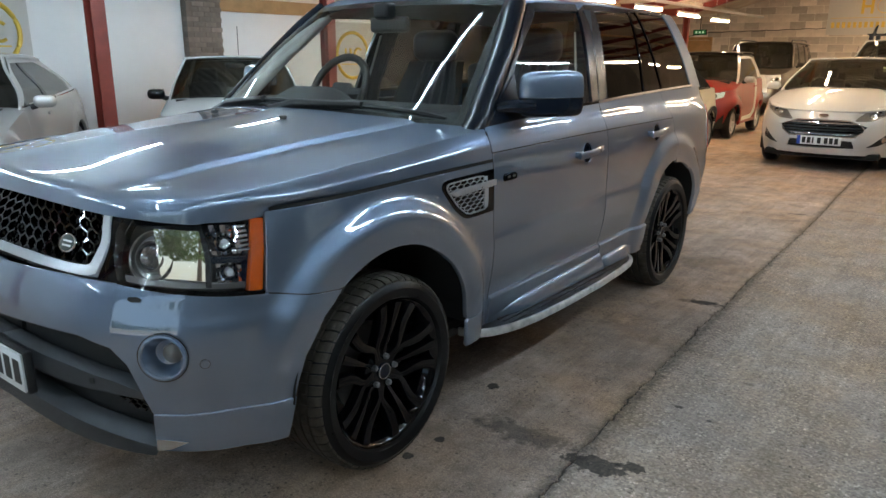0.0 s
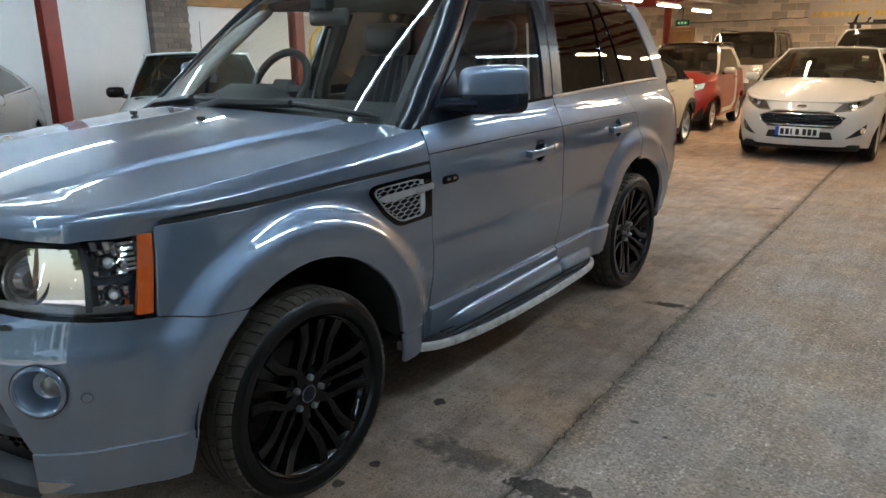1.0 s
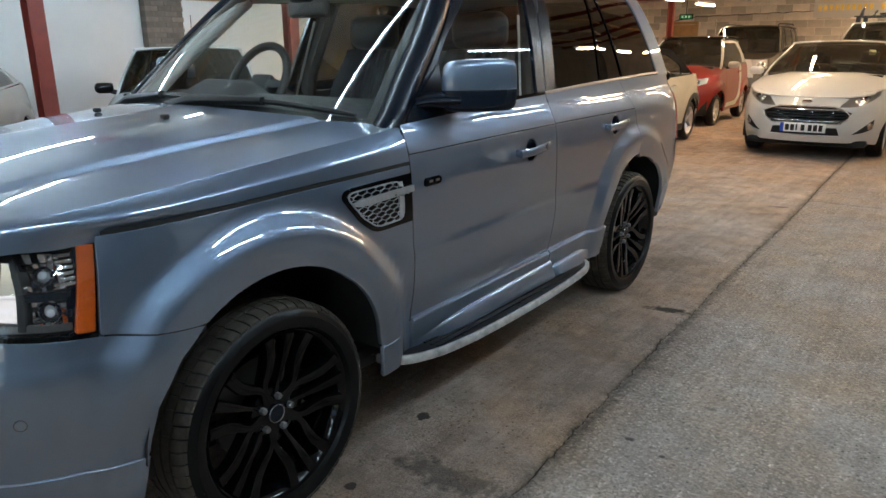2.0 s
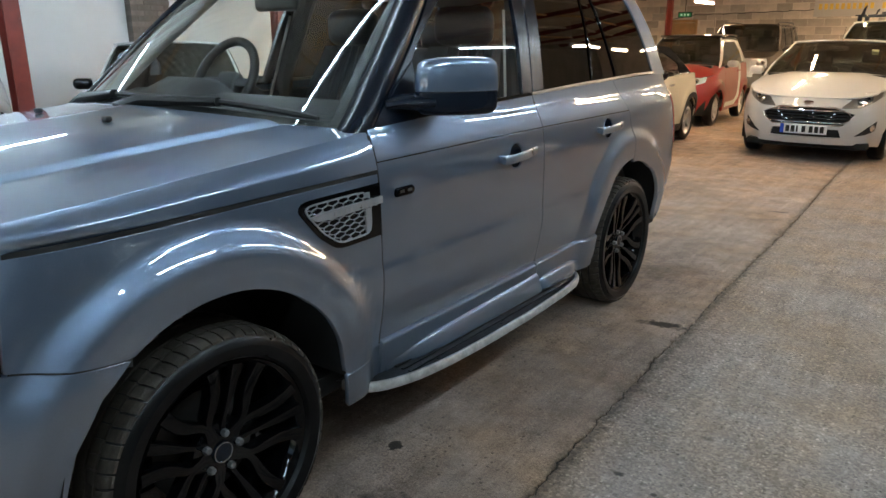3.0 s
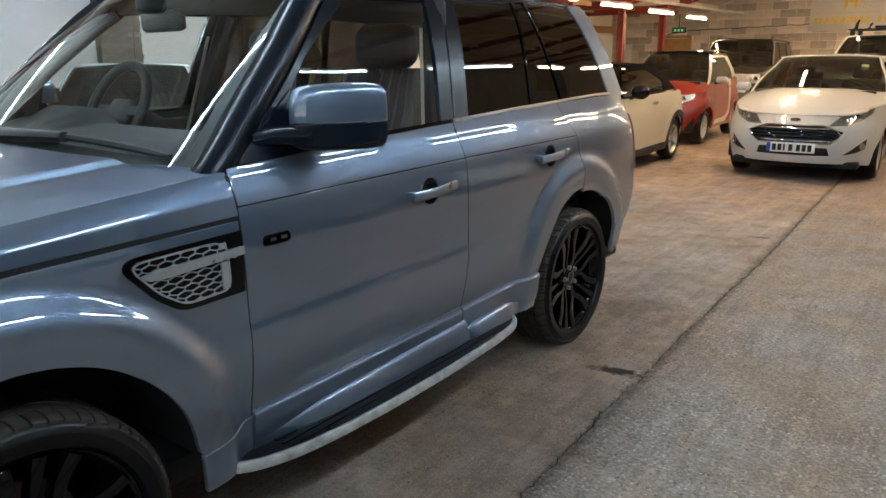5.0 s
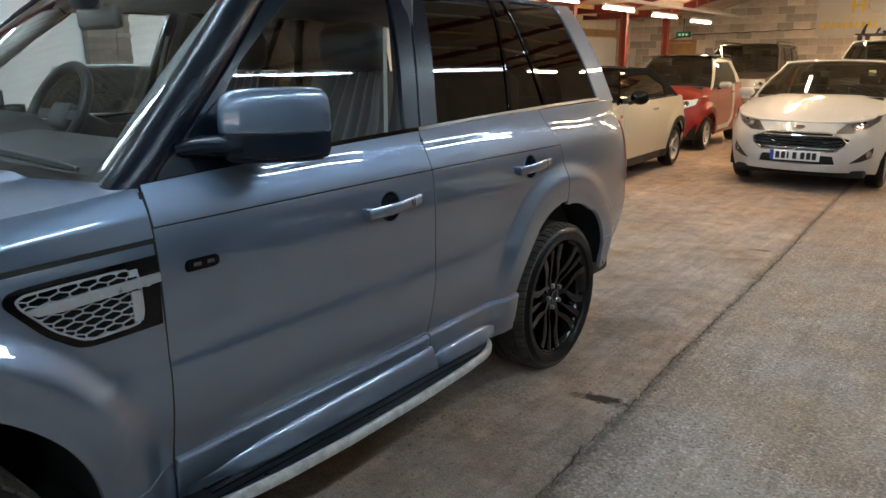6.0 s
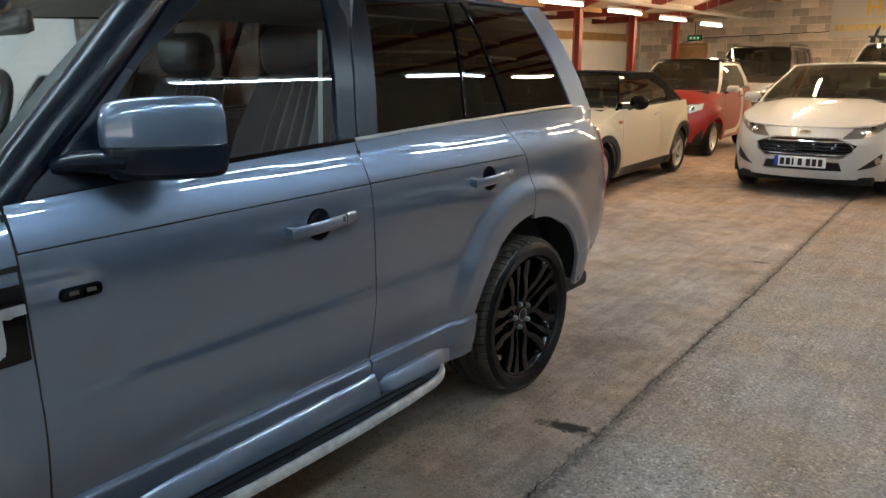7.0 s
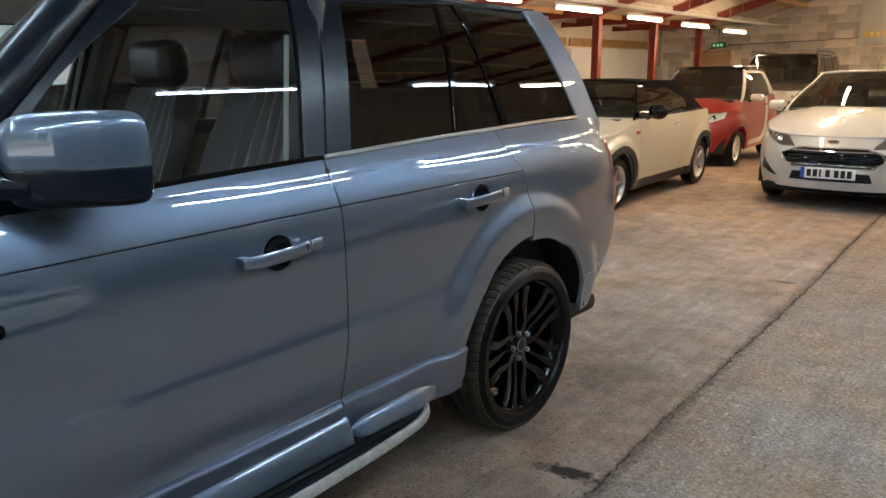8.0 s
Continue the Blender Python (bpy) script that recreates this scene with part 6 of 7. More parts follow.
# white hatchback in the aisle
def white_hatch():
    p = dict(W=0.86, H=1.47, wb=2.489, fo=0.84, ro=0.62, r=0.305, rim=0.205, tw=0.195, belt0=0.98, belt1=1.08, hood0=0.78, hood1=1.04, ws0=0.20, ws1=1.02, rf=2.75, rg=3.0, cut=0.62, door=1.62,
             more_doors=[2.40], nf=2.5, sill=0.20, lamp_s=-0.40, own_nose=True, tumble=0.75, crease=0.01, seat_y=1.45, rear_seat=2.3, flare=0.012,
             hc=0.862, lamp=([(-0.985, 0.668), (-0.80, 0.675), (-0.60, 0.735), (-0.45, 0.80)], [(-0.975, 0.682), (-0.80, 0.785), (-0.62, 0.848), (-0.40, 0.866)]), lamp_shell=DIM_METAL, double=True, lamp_r=0.055, lamp_lean=0.45,
             face=([(-0.85, 0.598), (-0.69, 0.645), (-0.415, 0.592)], [(-0.81, 0.778), (-0.62, 0.79), (-0.395, 0.836)]))
    car, B, C = parked_car("white_hatchback", "white five-door hatchback with a slatted chrome grille, parked in the aisle", pose(0.745, 9.45, 0, 0, 0, 0.5), WHITE, p)
    mid_ = lambda z: -B.span(z)
    for mirror in (False, True):
        sd = dict(mirror=mirror)
        # bumper built round the grille and the lower intake
        B.panel("front_bumper", [(mid_(0.24), 0.235), (-0.75, 0.235), (-0.36, 0.20)], [(mid_(0.31), 0.315), (-0.95, 0.315), (-0.80, 0.33), (-0.40, 0.36)], [(mid_(0.24), 0.235), (mid_(0.31), 0.315)], [(-0.36, 0.20), (-0.40, 0.36)], 22, 5, WHITE, car, lip=0.03, **sd)
        B.panel("front_bumper", [(-0.955, 0.318), (-0.805, 0.332), (-0.40, 0.362)], [(-0.845, 0.60), (-0.69, 0.65), (-0.42, 0.595), (-0.285, 0.52)], [(-0.955, 0.318), (-1.02, 0.42), (-0.93, 0.52), (-0.845, 0.60)], [(-0.40, 0.362), (-0.36, 0.45), (-0.285, 0.52)], 20, 12, WHITE, car, lip=0.03, **sd)
        B.panel("bumper_bridge", [(mid_(0.43), 0.432), (-1.02, 0.42)], [(mid_(0.46), 0.462), (-0.985, 0.462)], [(mid_(0.43), 0.432), (mid_(0.46), 0.462)], [(-1.02, 0.42), (-0.985, 0.462)], 12, 2, WHITE, car, lip=0.03, **sd)
        B.panel("nose_panel", [(mid_(0.67), 0.675), (-1.05, 0.672), (-0.93, 0.63), (-0.845, 0.602)], [(mid_(0.76), 0.772), (-1.0, 0.772), (-0.80, 0.772)], [(mid_(0.67), 0.675), (mid_(0.76), 0.772)], [(-0.845, 0.602), (-0.80, 0.772)], 16, 6, WHITE, car, lip=0.02, **sd)
        B.panel("grille_back", [(mid_(0.46), 0.463), (-0.98, 0.463)], [(mid_(0.67), 0.673), (-1.05, 0.671), (-0.93, 0.628)], [(mid_(0.46), 0.463), (mid_(0.67), 0.673)], [(-0.98, 0.463), (-0.90, 0.57), (-0.93, 0.628)], 12, 6, INK, car, lip=0.0, off=-0.04, **sd)
        for q in range(5):
            z = 0.490 + 0.036 * q
            e = -0.93 + 0.02 * abs(q - 2) - (0.05 if q == 0 else 0) - (0.05 if q == 4 else 0)
            B.panel("grille_slat", [(mid_(z), z), (e, z)], [(mid_(z + 0.013), z + 0.013), (e, z + 0.013)], [(mid_(z), z), (mid_(z + 0.013), z + 0.013)], [(e, z), (e, z + 0.013)], 10, 1, CHROME if q in (0, 4) else GLOSS_BLACK, car, lip=0.03, off=-0.004, **sd)
        rim = [(-1.02, 0.466), (-0.915, 0.535), (-0.895, 0.575), (-0.93, 0.622), (-1.05, 0.668)]
        sg = -1 if mirror else 1
        part("grille_surround", tube(bmesh.new(), [Vector((sg * v[0], v[1], v[2])) for v in [B.at(*q) + B.normal(*q) * 0.004 for q in [(mid_(0.466), 0.466)] + rim + [(mid_(0.668), 0.668)]]], 0.009, 8), CHROME, car, "chrome grille rim")
        B.panel("intake", [(mid_(0.31), 0.318), (-0.96, 0.32)], [(mid_(0.43), 0.43), (-1.02, 0.418)], [(mid_(0.31), 0.318), (mid_(0.43), 0.43)], [(-0.96, 0.32), (-1.02, 0.418)], 10, 4, INK, car, lip=0.0, off=-0.03, **sd)
        for q in range(3):
            z = 0.345 + 0.028 * q
            B.panel("intake_slat", [(mid_(z), z), (-0.985, z)], [(mid_(z + 0.006), z + 0.006), (-0.985, z + 0.006)], [(mid_(z), z), (mid_(z + 0.006), z + 0.006)], [(-0.985, z), (-0.985, z + 0.006)], 8, 1, BLACK_PLASTIC, car, lip=0.02, off=-0.012, **sd)
        B.panel("fog_recess", [(-0.82, 0.345), (-0.70, 0.365), (-0.57, 0.41)], [(-0.82, 0.349), (-0.69, 0.45), (-0.57, 0.52)], [(-0.82, 0.345), (-0.82, 0.349)], [(-0.57, 0.41), (-0.57, 0.52)], 12, 4, INK, car, off=0.005, lip=0.01, mirror=mirror)
        fl = part("fog_lamp", spin(bmesh.new(), [(0.004, 0.042), (0.014, 0.040), (0.014, 0.034), (0.006, 0.03), (0.008, 0.0)], "z", 20), CHROME, car)
        fl.matrix_basis = skin_frame(B, -0.63, 0.44, 0.006, mirror)
        # black block added for the shade under the bumper
        part("under_lip", box(*sorted((0, sg * 0.62)), -0.66, -0.3, 0.17, 0.225, 0.02), UNDER, car)
    b = part("badge", spin(bmesh.new(), [(0, 0.05), (0.005, 0.048), (0.006, 0)], "z", 28), CHROME, car, "small oval badge")
    b.matrix_basis = skin_frame(B, mid_(0.72), 0.725, 0.004) @ Matrix.Diagonal((1.2, 0.5, 1, 1))
    plate_bars(car, -0.872, 0.415)
    part("aerial", tube(bmesh.new(), [(0, 1.15, 1.46), (0, 1.32, 1.62)], 0.004, 6), BLACK_PLASTIC, car)
    part("tax_disc", box(0.42, 0.50, 0.78, 0.783, 1.26, 1.33), node_mat("pale paper", (0.6, 0.62, 0.35), 0.8), car, smooth=False)
    return car


white_hatch()


def cream_mini():
    p = dict(W=0.825, H=1.40, wb=2.467, fo=0.66, ro=0.52, r=0.297, rim=0.20, tw=0.185, belt0=0.955, belt1=0.985, hood0=0.80, hood1=0.98, ws0=0.30, ws1=0.78, rf=1.95, rg=2.55, cut=0.50, door=1.70,
             nf=2.6, sill=0.19, tumble=0.80, trim=BLACK_PLASTIC, roof=FABRIC, pillar=GLOSS_BLACK, rail=FABRIC, cw=0.50, pillars=[], mirror=GLOSS_BLACK, round_mirror=True, belt=CHROME, sill_h=0.10, handle=CHROME, spokes=5, seat_y=1.45, rear_seat=2.15)
    car, B, C = parked_car("cream_convertible", "cream small convertible with a raised black fabric roof", pose(-1.79, 7.33, 0, 0, 0, 1.6), CREAM, p)
    for mirror in (False, True):
        part("side_indicator", B.plate(bmesh.new(), [(0.36, 0.80), (0.47, 0.805), (0.48, 0.84), (0.37, 0.845)], 0.002, 0.008, mirror), CHROME, car)
        part("amber_lens", B.plate(bmesh.new(), [(0.375, 0.808), (0.44, 0.812), (0.445, 0.836), (0.38, 0.838)], 0.008, 0.005, mirror), AMBER, car)
        sg = -1 if mirror else 1
        part("roof_seam", tube(bmesh.new(), [(sg * 0.60, y, 1.335 + 0.025 * math.sin(math.pi * (y - 0.85) / 1.2)) for y in np.linspace(0.9, 1.95, 10)], 0.012, 6), FABRIC, car)
    plate_bars(car, -0.685, 0.42)
    return car


cream_mini()


def red_city():
    p = dict(W=0.78, H=1.53, wb=1.867, fo=0.42, ro=0.42, r=0.285, rim=0.19, tw=0.165, belt0=0.98, belt1=1.05, hood0=0.84, hood1=1.04, ws0=0.06, ws1=0.72, rf=1.85, rg=2.12, cut=0.44, door=1.50,
             nf=2.6, sill=0.24, tumble=0.76, roof=GLOSS_BLACK, cpillar=SILVER, grille=RED, pillar=SILVER, pw=0.02, rail=SILVER, cw=0.26, pillars=[], mirror=SILVER, handle=RED, spokes=6, seat_y=1.2, lamp_s=-0.32,
             lamp=([(-0.72, 0.70), (-0.55, 0.69), (-0.34, 0.755)], [(-0.72, 0.735), (-0.55, 0.815), (-0.30, 0.845)]), lamp_r=0.045, lamp_lean=0.3, flare=0.03, liner=0.12)
    car, B, C = parked_car("red_city_car", "red two-seat city car with a silver safety frame", pose(-2.02, 11.85, 0, 0, 0, 2), RED, p)
    for mirror in (False, True):
        B.panel("safety_frame", [(0.45, 0.295), (1.25, 0.30), (1.40, 0.40), (1.46, 0.70), (1.50, 1.03)], [(0.45, 0.36), (1.18, 0.375), (1.31, 0.45), (1.37, 0.72), (1.38, 1.03)][0:5], [(0.45, 0.295), (0.45, 0.36)], [(1.50, 1.03), (1.38, 1.03)], 24, 3, SILVER, car, off=0.012, lip=0.03, mirror=mirror)
    P = [[(a * 0.56, 0.78 + 1.05 * v, 1.535 - 0.012 * a * a + 0.02 * math.sin(math.pi * v)) for v in np.linspace(0, 1, 8)] for a in np.linspace(-1, 1, 9)]
    free_sheet("roof_panel", P, GLOSS_BLACK, car, lip=0.02, out=(0, 0, 1))
    part("lower_grille", B.plate(bmesh.new(), [(-1.06, 0.32), (-0.90, 0.32), (-0.91, 0.43), (-1.06, 0.45)], 0.002, 0.004), INK, car)
    plate_bars(car, -0.45, 0.52)
    return car


red_city()


def taupe_4x4():
    p = dict(W=0.95, H=1.85, wb=2.885, fo=0.84, ro=1.0, r=0.375, rim=0.245, tw=0.25, belt0=1.17, belt1=1.24, hood0=1.03, hood1=1.19, ws0=0.62, ws1=1.22, rf=3.55, rg=3.80, cut=0.75, door=1.75,
             more_doors=[2.6], nf=4.2, nr=6, sill=0.35, tumble=0.80, seat_y=1.75, rear_seat=2.7, pillars=[1.75, 2.7], pillar=TAUPE, lamp_s=-0.50, grille=ALLOY,
             lamp=([(-0.92, 0.80), (-0.56, 0.80)], [(-0.92, 1.0), (-0.52, 1.01)]))
    car, B, C = parked_car("taupe_off_roader", "taupe boxy off-roader with dark glass parked by the wall", pose(-2.72, 18.05, 0, 0, 0, 1.5), TAUPE, p)
    for sg in (1, -1):
        part("roof_rail", tube(bmesh.new(), [(sg * 0.66, 1.35, 1.83), (sg * 0.67, 1.45, 1.868), (sg * 0.67, 3.2, 1.872), (sg * 0.66, 3.35, 1.84)], 0.016, 8), BLACK_PLASTIC, car)
    return car


taupe_4x4()


def white_4x4():
    p = dict(W=0.94, H=1.80, wb=2.70, fo=0.86, ro=0.95, r=0.36, rim=0.23, tw=0.24, belt0=1.12, belt1=1.18, hood0=1.0, hood1=1.15, ws0=0.55, ws1=1.25, rf=3.3, rg=3.6, cut=0.72, door=1.70,
             more_doors=[2.5], nf=3.4, nr=6, sill=0.32, tumble=0.76, seat_y=1.7, rear_seat=2.55, pillars=[1.70, 2.6], lamp_s=-0.48)
    car, B, C = parked_car("white_off_roader", "tall white off-roader with black roof bars and carrier clamps", pose(0.92, 13.55, 0, 0, 0, 0), WHITE, p)
    for y in (1.75, 2.7):
        part("roof_bar", box(-0.72, 0.72, y - 0.035, y + 0.035, 1.875, 1.905, 0.01), SATIN_BLACK, car)
        for sg in (1, -1):
            part("bar_foot", box(*sorted((sg * 0.60, sg * 0.68)), y - 0.04, y + 0.04, 1.78, 1.88, 0.012), SATIN_BLACK, car)
    part("roof_box", box(-0.28, 0.70, 1.65, 2.9, 1.905, 1.95, 0.015), SATIN_BLACK, car)
    for x, h in ((-0.60, 0.17), (-0.38, 0.10)):
        part("carrier_clamp", tube(bmesh.new(), [(x, 1.75, 1.90), (x + 0.02, 1.76, 1.90 + h * 0.6), (x + 0.05, 1.76, 1.90 + h)], [0.035, 0.025, 0.012], 8), SATIN_BLACK, car)
    return car


white_4x4()


def silver_saloon():
    p = dict(W=0.92, H=1.50, wb=2.85, fo=0.90, ro=1.10, r=0.335, rim=0.235, tw=0.22, belt0=0.98, belt1=1.06, hood0=0.80, hood1=1.02, belt=CHROME, ws0=0.62, ws1=1.38, rf=2.60, rg=3.35, cut=0.78, door=1.75,
             more_doors=[2.58], nf=2.8, nr=3, sill=0.20, tumble=0.70, seat_y=1.9, rear_seat=2.75, pillars=[1.75], cw=0.30, glass=CAR_GLASS)
    car, B, C = parked_car("silver_saloon", "silver four-door saloon parked nose out by the white wall", pose(-4.36, -0.06, 0, 0, 0, 53), SILVER, p)
    return car


silver_saloon()


def white_small():
    p = dict(W=0.80, H=1.47, wb=2.30, fo=0.70, ro=0.55, r=0.295, rim=0.20, tw=0.18, belt0=0.96, belt1=1.02, hood0=0.82, hood1=1.0, ws0=0.28, ws1=0.92, rf=2.45, rg=2.7, cut=0.55, door=1.70,
             nf=2.4, sill=0.20, tumble=0.78, seat_y=1.45, rear_seat=2.1, mirror=GLOSS_BLACK)
    car, B, C = parked_car("white_small_hatchback", "small white hatchback with black door mirrors beside the white wall", pose(-4.13, 3.16, 0, 0, 0, 52), WHITE, p)
    part("aerial", tube(bmesh.new(), [(0.05, 1.0, 1.47), (0.05, 1.12, 1.80)], 0.004, 6), BLACK_PLASTIC, car)
    return car


white_small()


# the row opposite, nose out, mirrored in the grey car's doors
DARK_BLUE = car_paint("dark blue paint", (0.012, 0.018, 0.035), 0.3, 0.1)


def opposite_row():
    p = dict(W=0.88, H=1.48, wb=2.60, fo=0.84, ro=0.60, r=0.31, rim=0.21, tw=0.195, belt0=0.96, belt1=1.04, hood0=0.80, hood1=1.0, ws0=0.25, ws1=1.05, rf=2.75, rg=3.05, cut=0.62, door=1.65,
             more_doors=[2.45], nf=2.5, sill=0.20, tumble=0.76, seat_y=1.5, rear_seat=2.35)
    white, B, C = parked_car("white_hatchback", "white hatchback parked nose out in the opposite row", pose(5.25, 1.75, 0, 0, 0, -90), WHITE, p)
    plate_bars(white, -0.862, 0.44)
    dark, B, C = parked_car("dark_blue_hatchback", "dark blue hatchback parked nose out in the opposite row", pose(5.25, 4.85, 0, 0, 0, -90), DARK_BLUE, p)
    plate_bars(dark, -0.862, 0.44)
    copy_thing(white, pose(5.25, 8.0, 0, 0, 0, -90))
    copy_thing(dark, pose(5.25, 11.1, 0, 0, 0, -90))
    copy_thing(dark, pose(5.25, -1.3, 0, 0, 0, -90))
    copy_thing(white, pose(5.25, 14.2, 0, 0, 0, -90))


opposite_row()

# ---- the building ----
BACK, LEFT, FRONT, RIGHT = 23.0, -7.5, -14.0, 8.5
BLOCK = node_mat("concrete block", (0.60, 0.53, 0.455), 0.92, 0, 0, 0.7, 90, 0.30, 2.5)
MORTAR = node_mat("mortar", (0.72, 0.65, 0.56), 0.95, 0, 0, 0.6, 120, 0.15, 6)
BRICK = node_mat("grey brown brick", (0.25, 0.21, 0.18), 0.92, 0, 0, 0.7, 120, 0.3, 5)
BOARD = node_mat("white painted board", (0.80, 0.80, 0.80), 0.55, 0, 0, 0.12, 30, 0.05, 1.3)
STEEL = node_mat("red oxide steel", (0.155, 0.022, 0.014), 0.42, 0, 0, 0.25, 90, 0.3, 6)
ROOFING = node_mat("fibre cement roofing", (0.42, 0.36, 0.29), 0.85, 0, 0, 0.4, 40, 0.3, 1.5)
TIMBER = node_mat("plain timber", (0.42, 0.25, 0.11), 0.6, 0, 0, 0.3, 40, 0.25, 4)
GOLD = node_mat("gold letters", (0.62, 0.42, 0.06), 0.3, 0.3, vary=0.08)
SIGN_GREY = node_mat("pale grey sign board", (0.50, 0.49, 0.47), 0.5, vary=0.04)
CABLE = node_mat("black cable", (0.015, 0.015, 0.015), 0.6)
COOL_TUBE = glow("cool fluorescent tube", (0.64, 0.85, 1.0), 116)
WARM_TUBE = glow("warm fluorescent tube", (1.0, 0.74, 0.46), 106)
for o in (BLOCK, BRICK):
    nt = o.node_tree
    info = nt.nodes.new("ShaderNodeObjectInfo")
    hue = nt.nodes.new("ShaderNodeHueSaturation")
    rng = nt.nodes.new("ShaderNodeMapRange")
    rng.inputs["To Min"].default_value, rng.inputs["To Max"].default_value = 0.60, 1.22
    b = nt.nodes["Principled BSDF"]
    src = b.inputs["Base Color"].links[0].from_socket
    nt.links.new(info.outputs["Random"], rng.inputs["Value"])
    nt.links.new(rng.outputs[0], hue.inputs["Value"])
    nt.links.new(src, hue.inputs["Color"])
    nt.links.new(hue.outputs[0], b.inputs["Base Color"])


def concrete(name, tone, coarse):
    """Worn floor concrete: cloudy dirt, grit, and stains and darker patches with places of their own."""
    m = node_mat(name, tone, 0.8, 0, 0, 0, 60)
    nt = m.node_tree
    L = nt.links
    b = nt.nodes["Principled BSDF"]
    tc = nt.nodes.new("ShaderNodeTexCoord")

    def noise_node(scale, detail, rough=0.6):
        n = nt.nodes.new("ShaderNodeTexNoise")
        n.inputs["Scale"].default_value, n.inputs["Detail"].default_value, n.inputs["Roughness"].default_value = scale, detail, rough
        L.new(tc.outputs["Object"], n.inputs["Vector"])
        return n.outputs["Fac"]

    def span(x, a, c, lo, hi):
        r = nt.nodes.new("ShaderNodeMapRange")
        for k, v in (("From Min", a), ("From Max", c), ("To Min", lo), ("To Max", hi)):
            r.inputs[k].default_value = v
        L.new(x, r.inputs["Value"])
        return r.outputs[0]

    def math_node(op, a, c):
        n = nt.nodes.new("ShaderNodeMath")
        n.operation = op
        for i, v in enumerate((a, c)):
            if isinstance(v, (int, float)):
                n.inputs[i].default_value = v
            else:
                L.new(v, n.inputs[i])
        return n.outputs[0]

    val = math_node("MULTIPLY", span(noise_node(0.9, 6), 0.35, 0.65, 0.86 if coarse else 0.78, 1.12 if coarse else 1.18), span(noise_node(5, 10, 0.74), 0.36, 0.64, 0.84 if coarse else 0.72, 1.14 if coarse else 1.24))
    val = math_node("MULTIPLY", val, span(noise_node(60 if coarse else 150, 8, 0.85), 0.38, 0.62, 0.72 if coarse else 0.66, 1.28 if coarse else 1.34))
    # aggregate: small stones of mixed tone, and pale chips
    stones = nt.nodes.new("ShaderNodeTexVoronoi")
    stones.voronoi_dimensions = "2D"
    stones.inputs["Scale"].default_value = 115 if coarse else 170
    L.new(tc.outputs["Object"], stones.inputs["Vector"])
    tone_of = nt.nodes.new("ShaderNodeSeparateColor")
    L.new(stones.outputs["Color"], tone_of.inputs[0])
    worn = span(noise_node(2.3, 5), 0.42, 0.60, 0.6 if coarse else 0.35, 1.0 if coarse else 0.8)
    grain = math_node("MULTIPLY", span(tone_of.outputs[0], 0, 1, -0.34, 0.34), worn)
    chips = math_node("MULTIPLY", span(tone_of.outputs[1], 0.955, 0.965, 0, 0.8 if coarse else 0.35), worn)
    val = math_node("MULTIPLY", val, math_node("ADD", math_node("ADD", grain, chips), 1.0))
    # long scuffs along the way that cars drive
    lane = nt.nodes.new("ShaderNodeMapping")
    lane.inputs["Scale"].default_value = (9.0, 0.55, 1)
    lane.inputs["Rotation"].default_value = (0, 0, radians(3))
    L.new(tc.outputs["Object"], lane.inputs["Vector"])
    scuff = nt.nodes.new("ShaderNodeTexNoise")
    scuff.inputs["Scale"].default_value, scuff.inputs["Detail"].default_value, scuff.inputs["Roughness"].default_value = 1.6, 9, 0.75
    L.new(lane.outputs[0], scuff.inputs["Vector"])
    val = math_node("MULTIPLY", val, span(scuff.outputs["Fac"], 0.36, 0.64, 0.84, 1.15))
    # crumbs of dirt, thick in some places
    crumbs = nt.nodes.new("ShaderNodeTexVoronoi")
    crumbs.voronoi_dimensions = "2D"
    crumbs.inputs["Scale"].default_value = 27
    crumbs.inputs["Randomness"].default_value = 1.0
    L.new(tc.outputs["Object"], crumbs.inputs["Vector"])
    cc = nt.nodes.new("ShaderNodeSeparateColor")
    L.new(crumbs.outputs["Color"], cc.inputs[0])
    ragged = math_node("ADD", crumbs.outputs["Distance"], span(noise_node(160, 4), 0.3, 0.7, -0.10, 0.10))
    some = math_node("MULTIPLY", span(cc.outputs[0], 0.74, 0.76, 0, 1), span(noise_node(1.9, 4), 0.44, 0.58, 0.10, 1))
    val = math_node("MULTIPLY", val, span(math_node("MULTIPLY", span(ragged, 0.10, 0.17, 1, 0), some), 0, 1, 1, 0.36))
    # dirt packed along the open joint
    sep = nt.nodes.new("ShaderNodeSeparateXYZ")
    L.new(tc.outputs["Object"], sep.inputs[0])
    off = math_node("ABSOLUTE", math_node("SUBTRACT", math_node("ADD", sep.outputs[0], math_node("MULTIPLY", sep.outputs[1], 0.0275)), 1.492), 0)
    off = math_node("ADD", off, span(noise_node(26, 6, 0.75), 0.32, 0.68, -0.035, 0.035))
    val = math_node("MULTIPLY", val, span(off, 0.0, 0.045, 0.46, 1))
    pits = nt.nodes.new("ShaderNodeTexVoronoi")
    pits.voronoi_dimensions = "2D"
    pits.inputs["Scale"].default_value = 26 if coarse else 19
    L.new(tc.outputs["Object"], pits.inputs["Vector"])
    pick = span(noise_node(14 if coarse else 9, 2), 0.56 if coarse else 0.52, 0.62, 0, 1)
    pit = math_node("MULTIPLY", span(math_node("ADD", pits.outputs["Distance"], span(noise_node(120, 4), 0.3, 0.7, -0.08, 0.08)), 0.05, 0.22 if coarse else 0.16, 1, 0), pick)
    val = math_node("MULTIPLY", val, span(pit, 0, 1, 1, 0.50))
    edge = noise_node(22, 5)
    wet = None
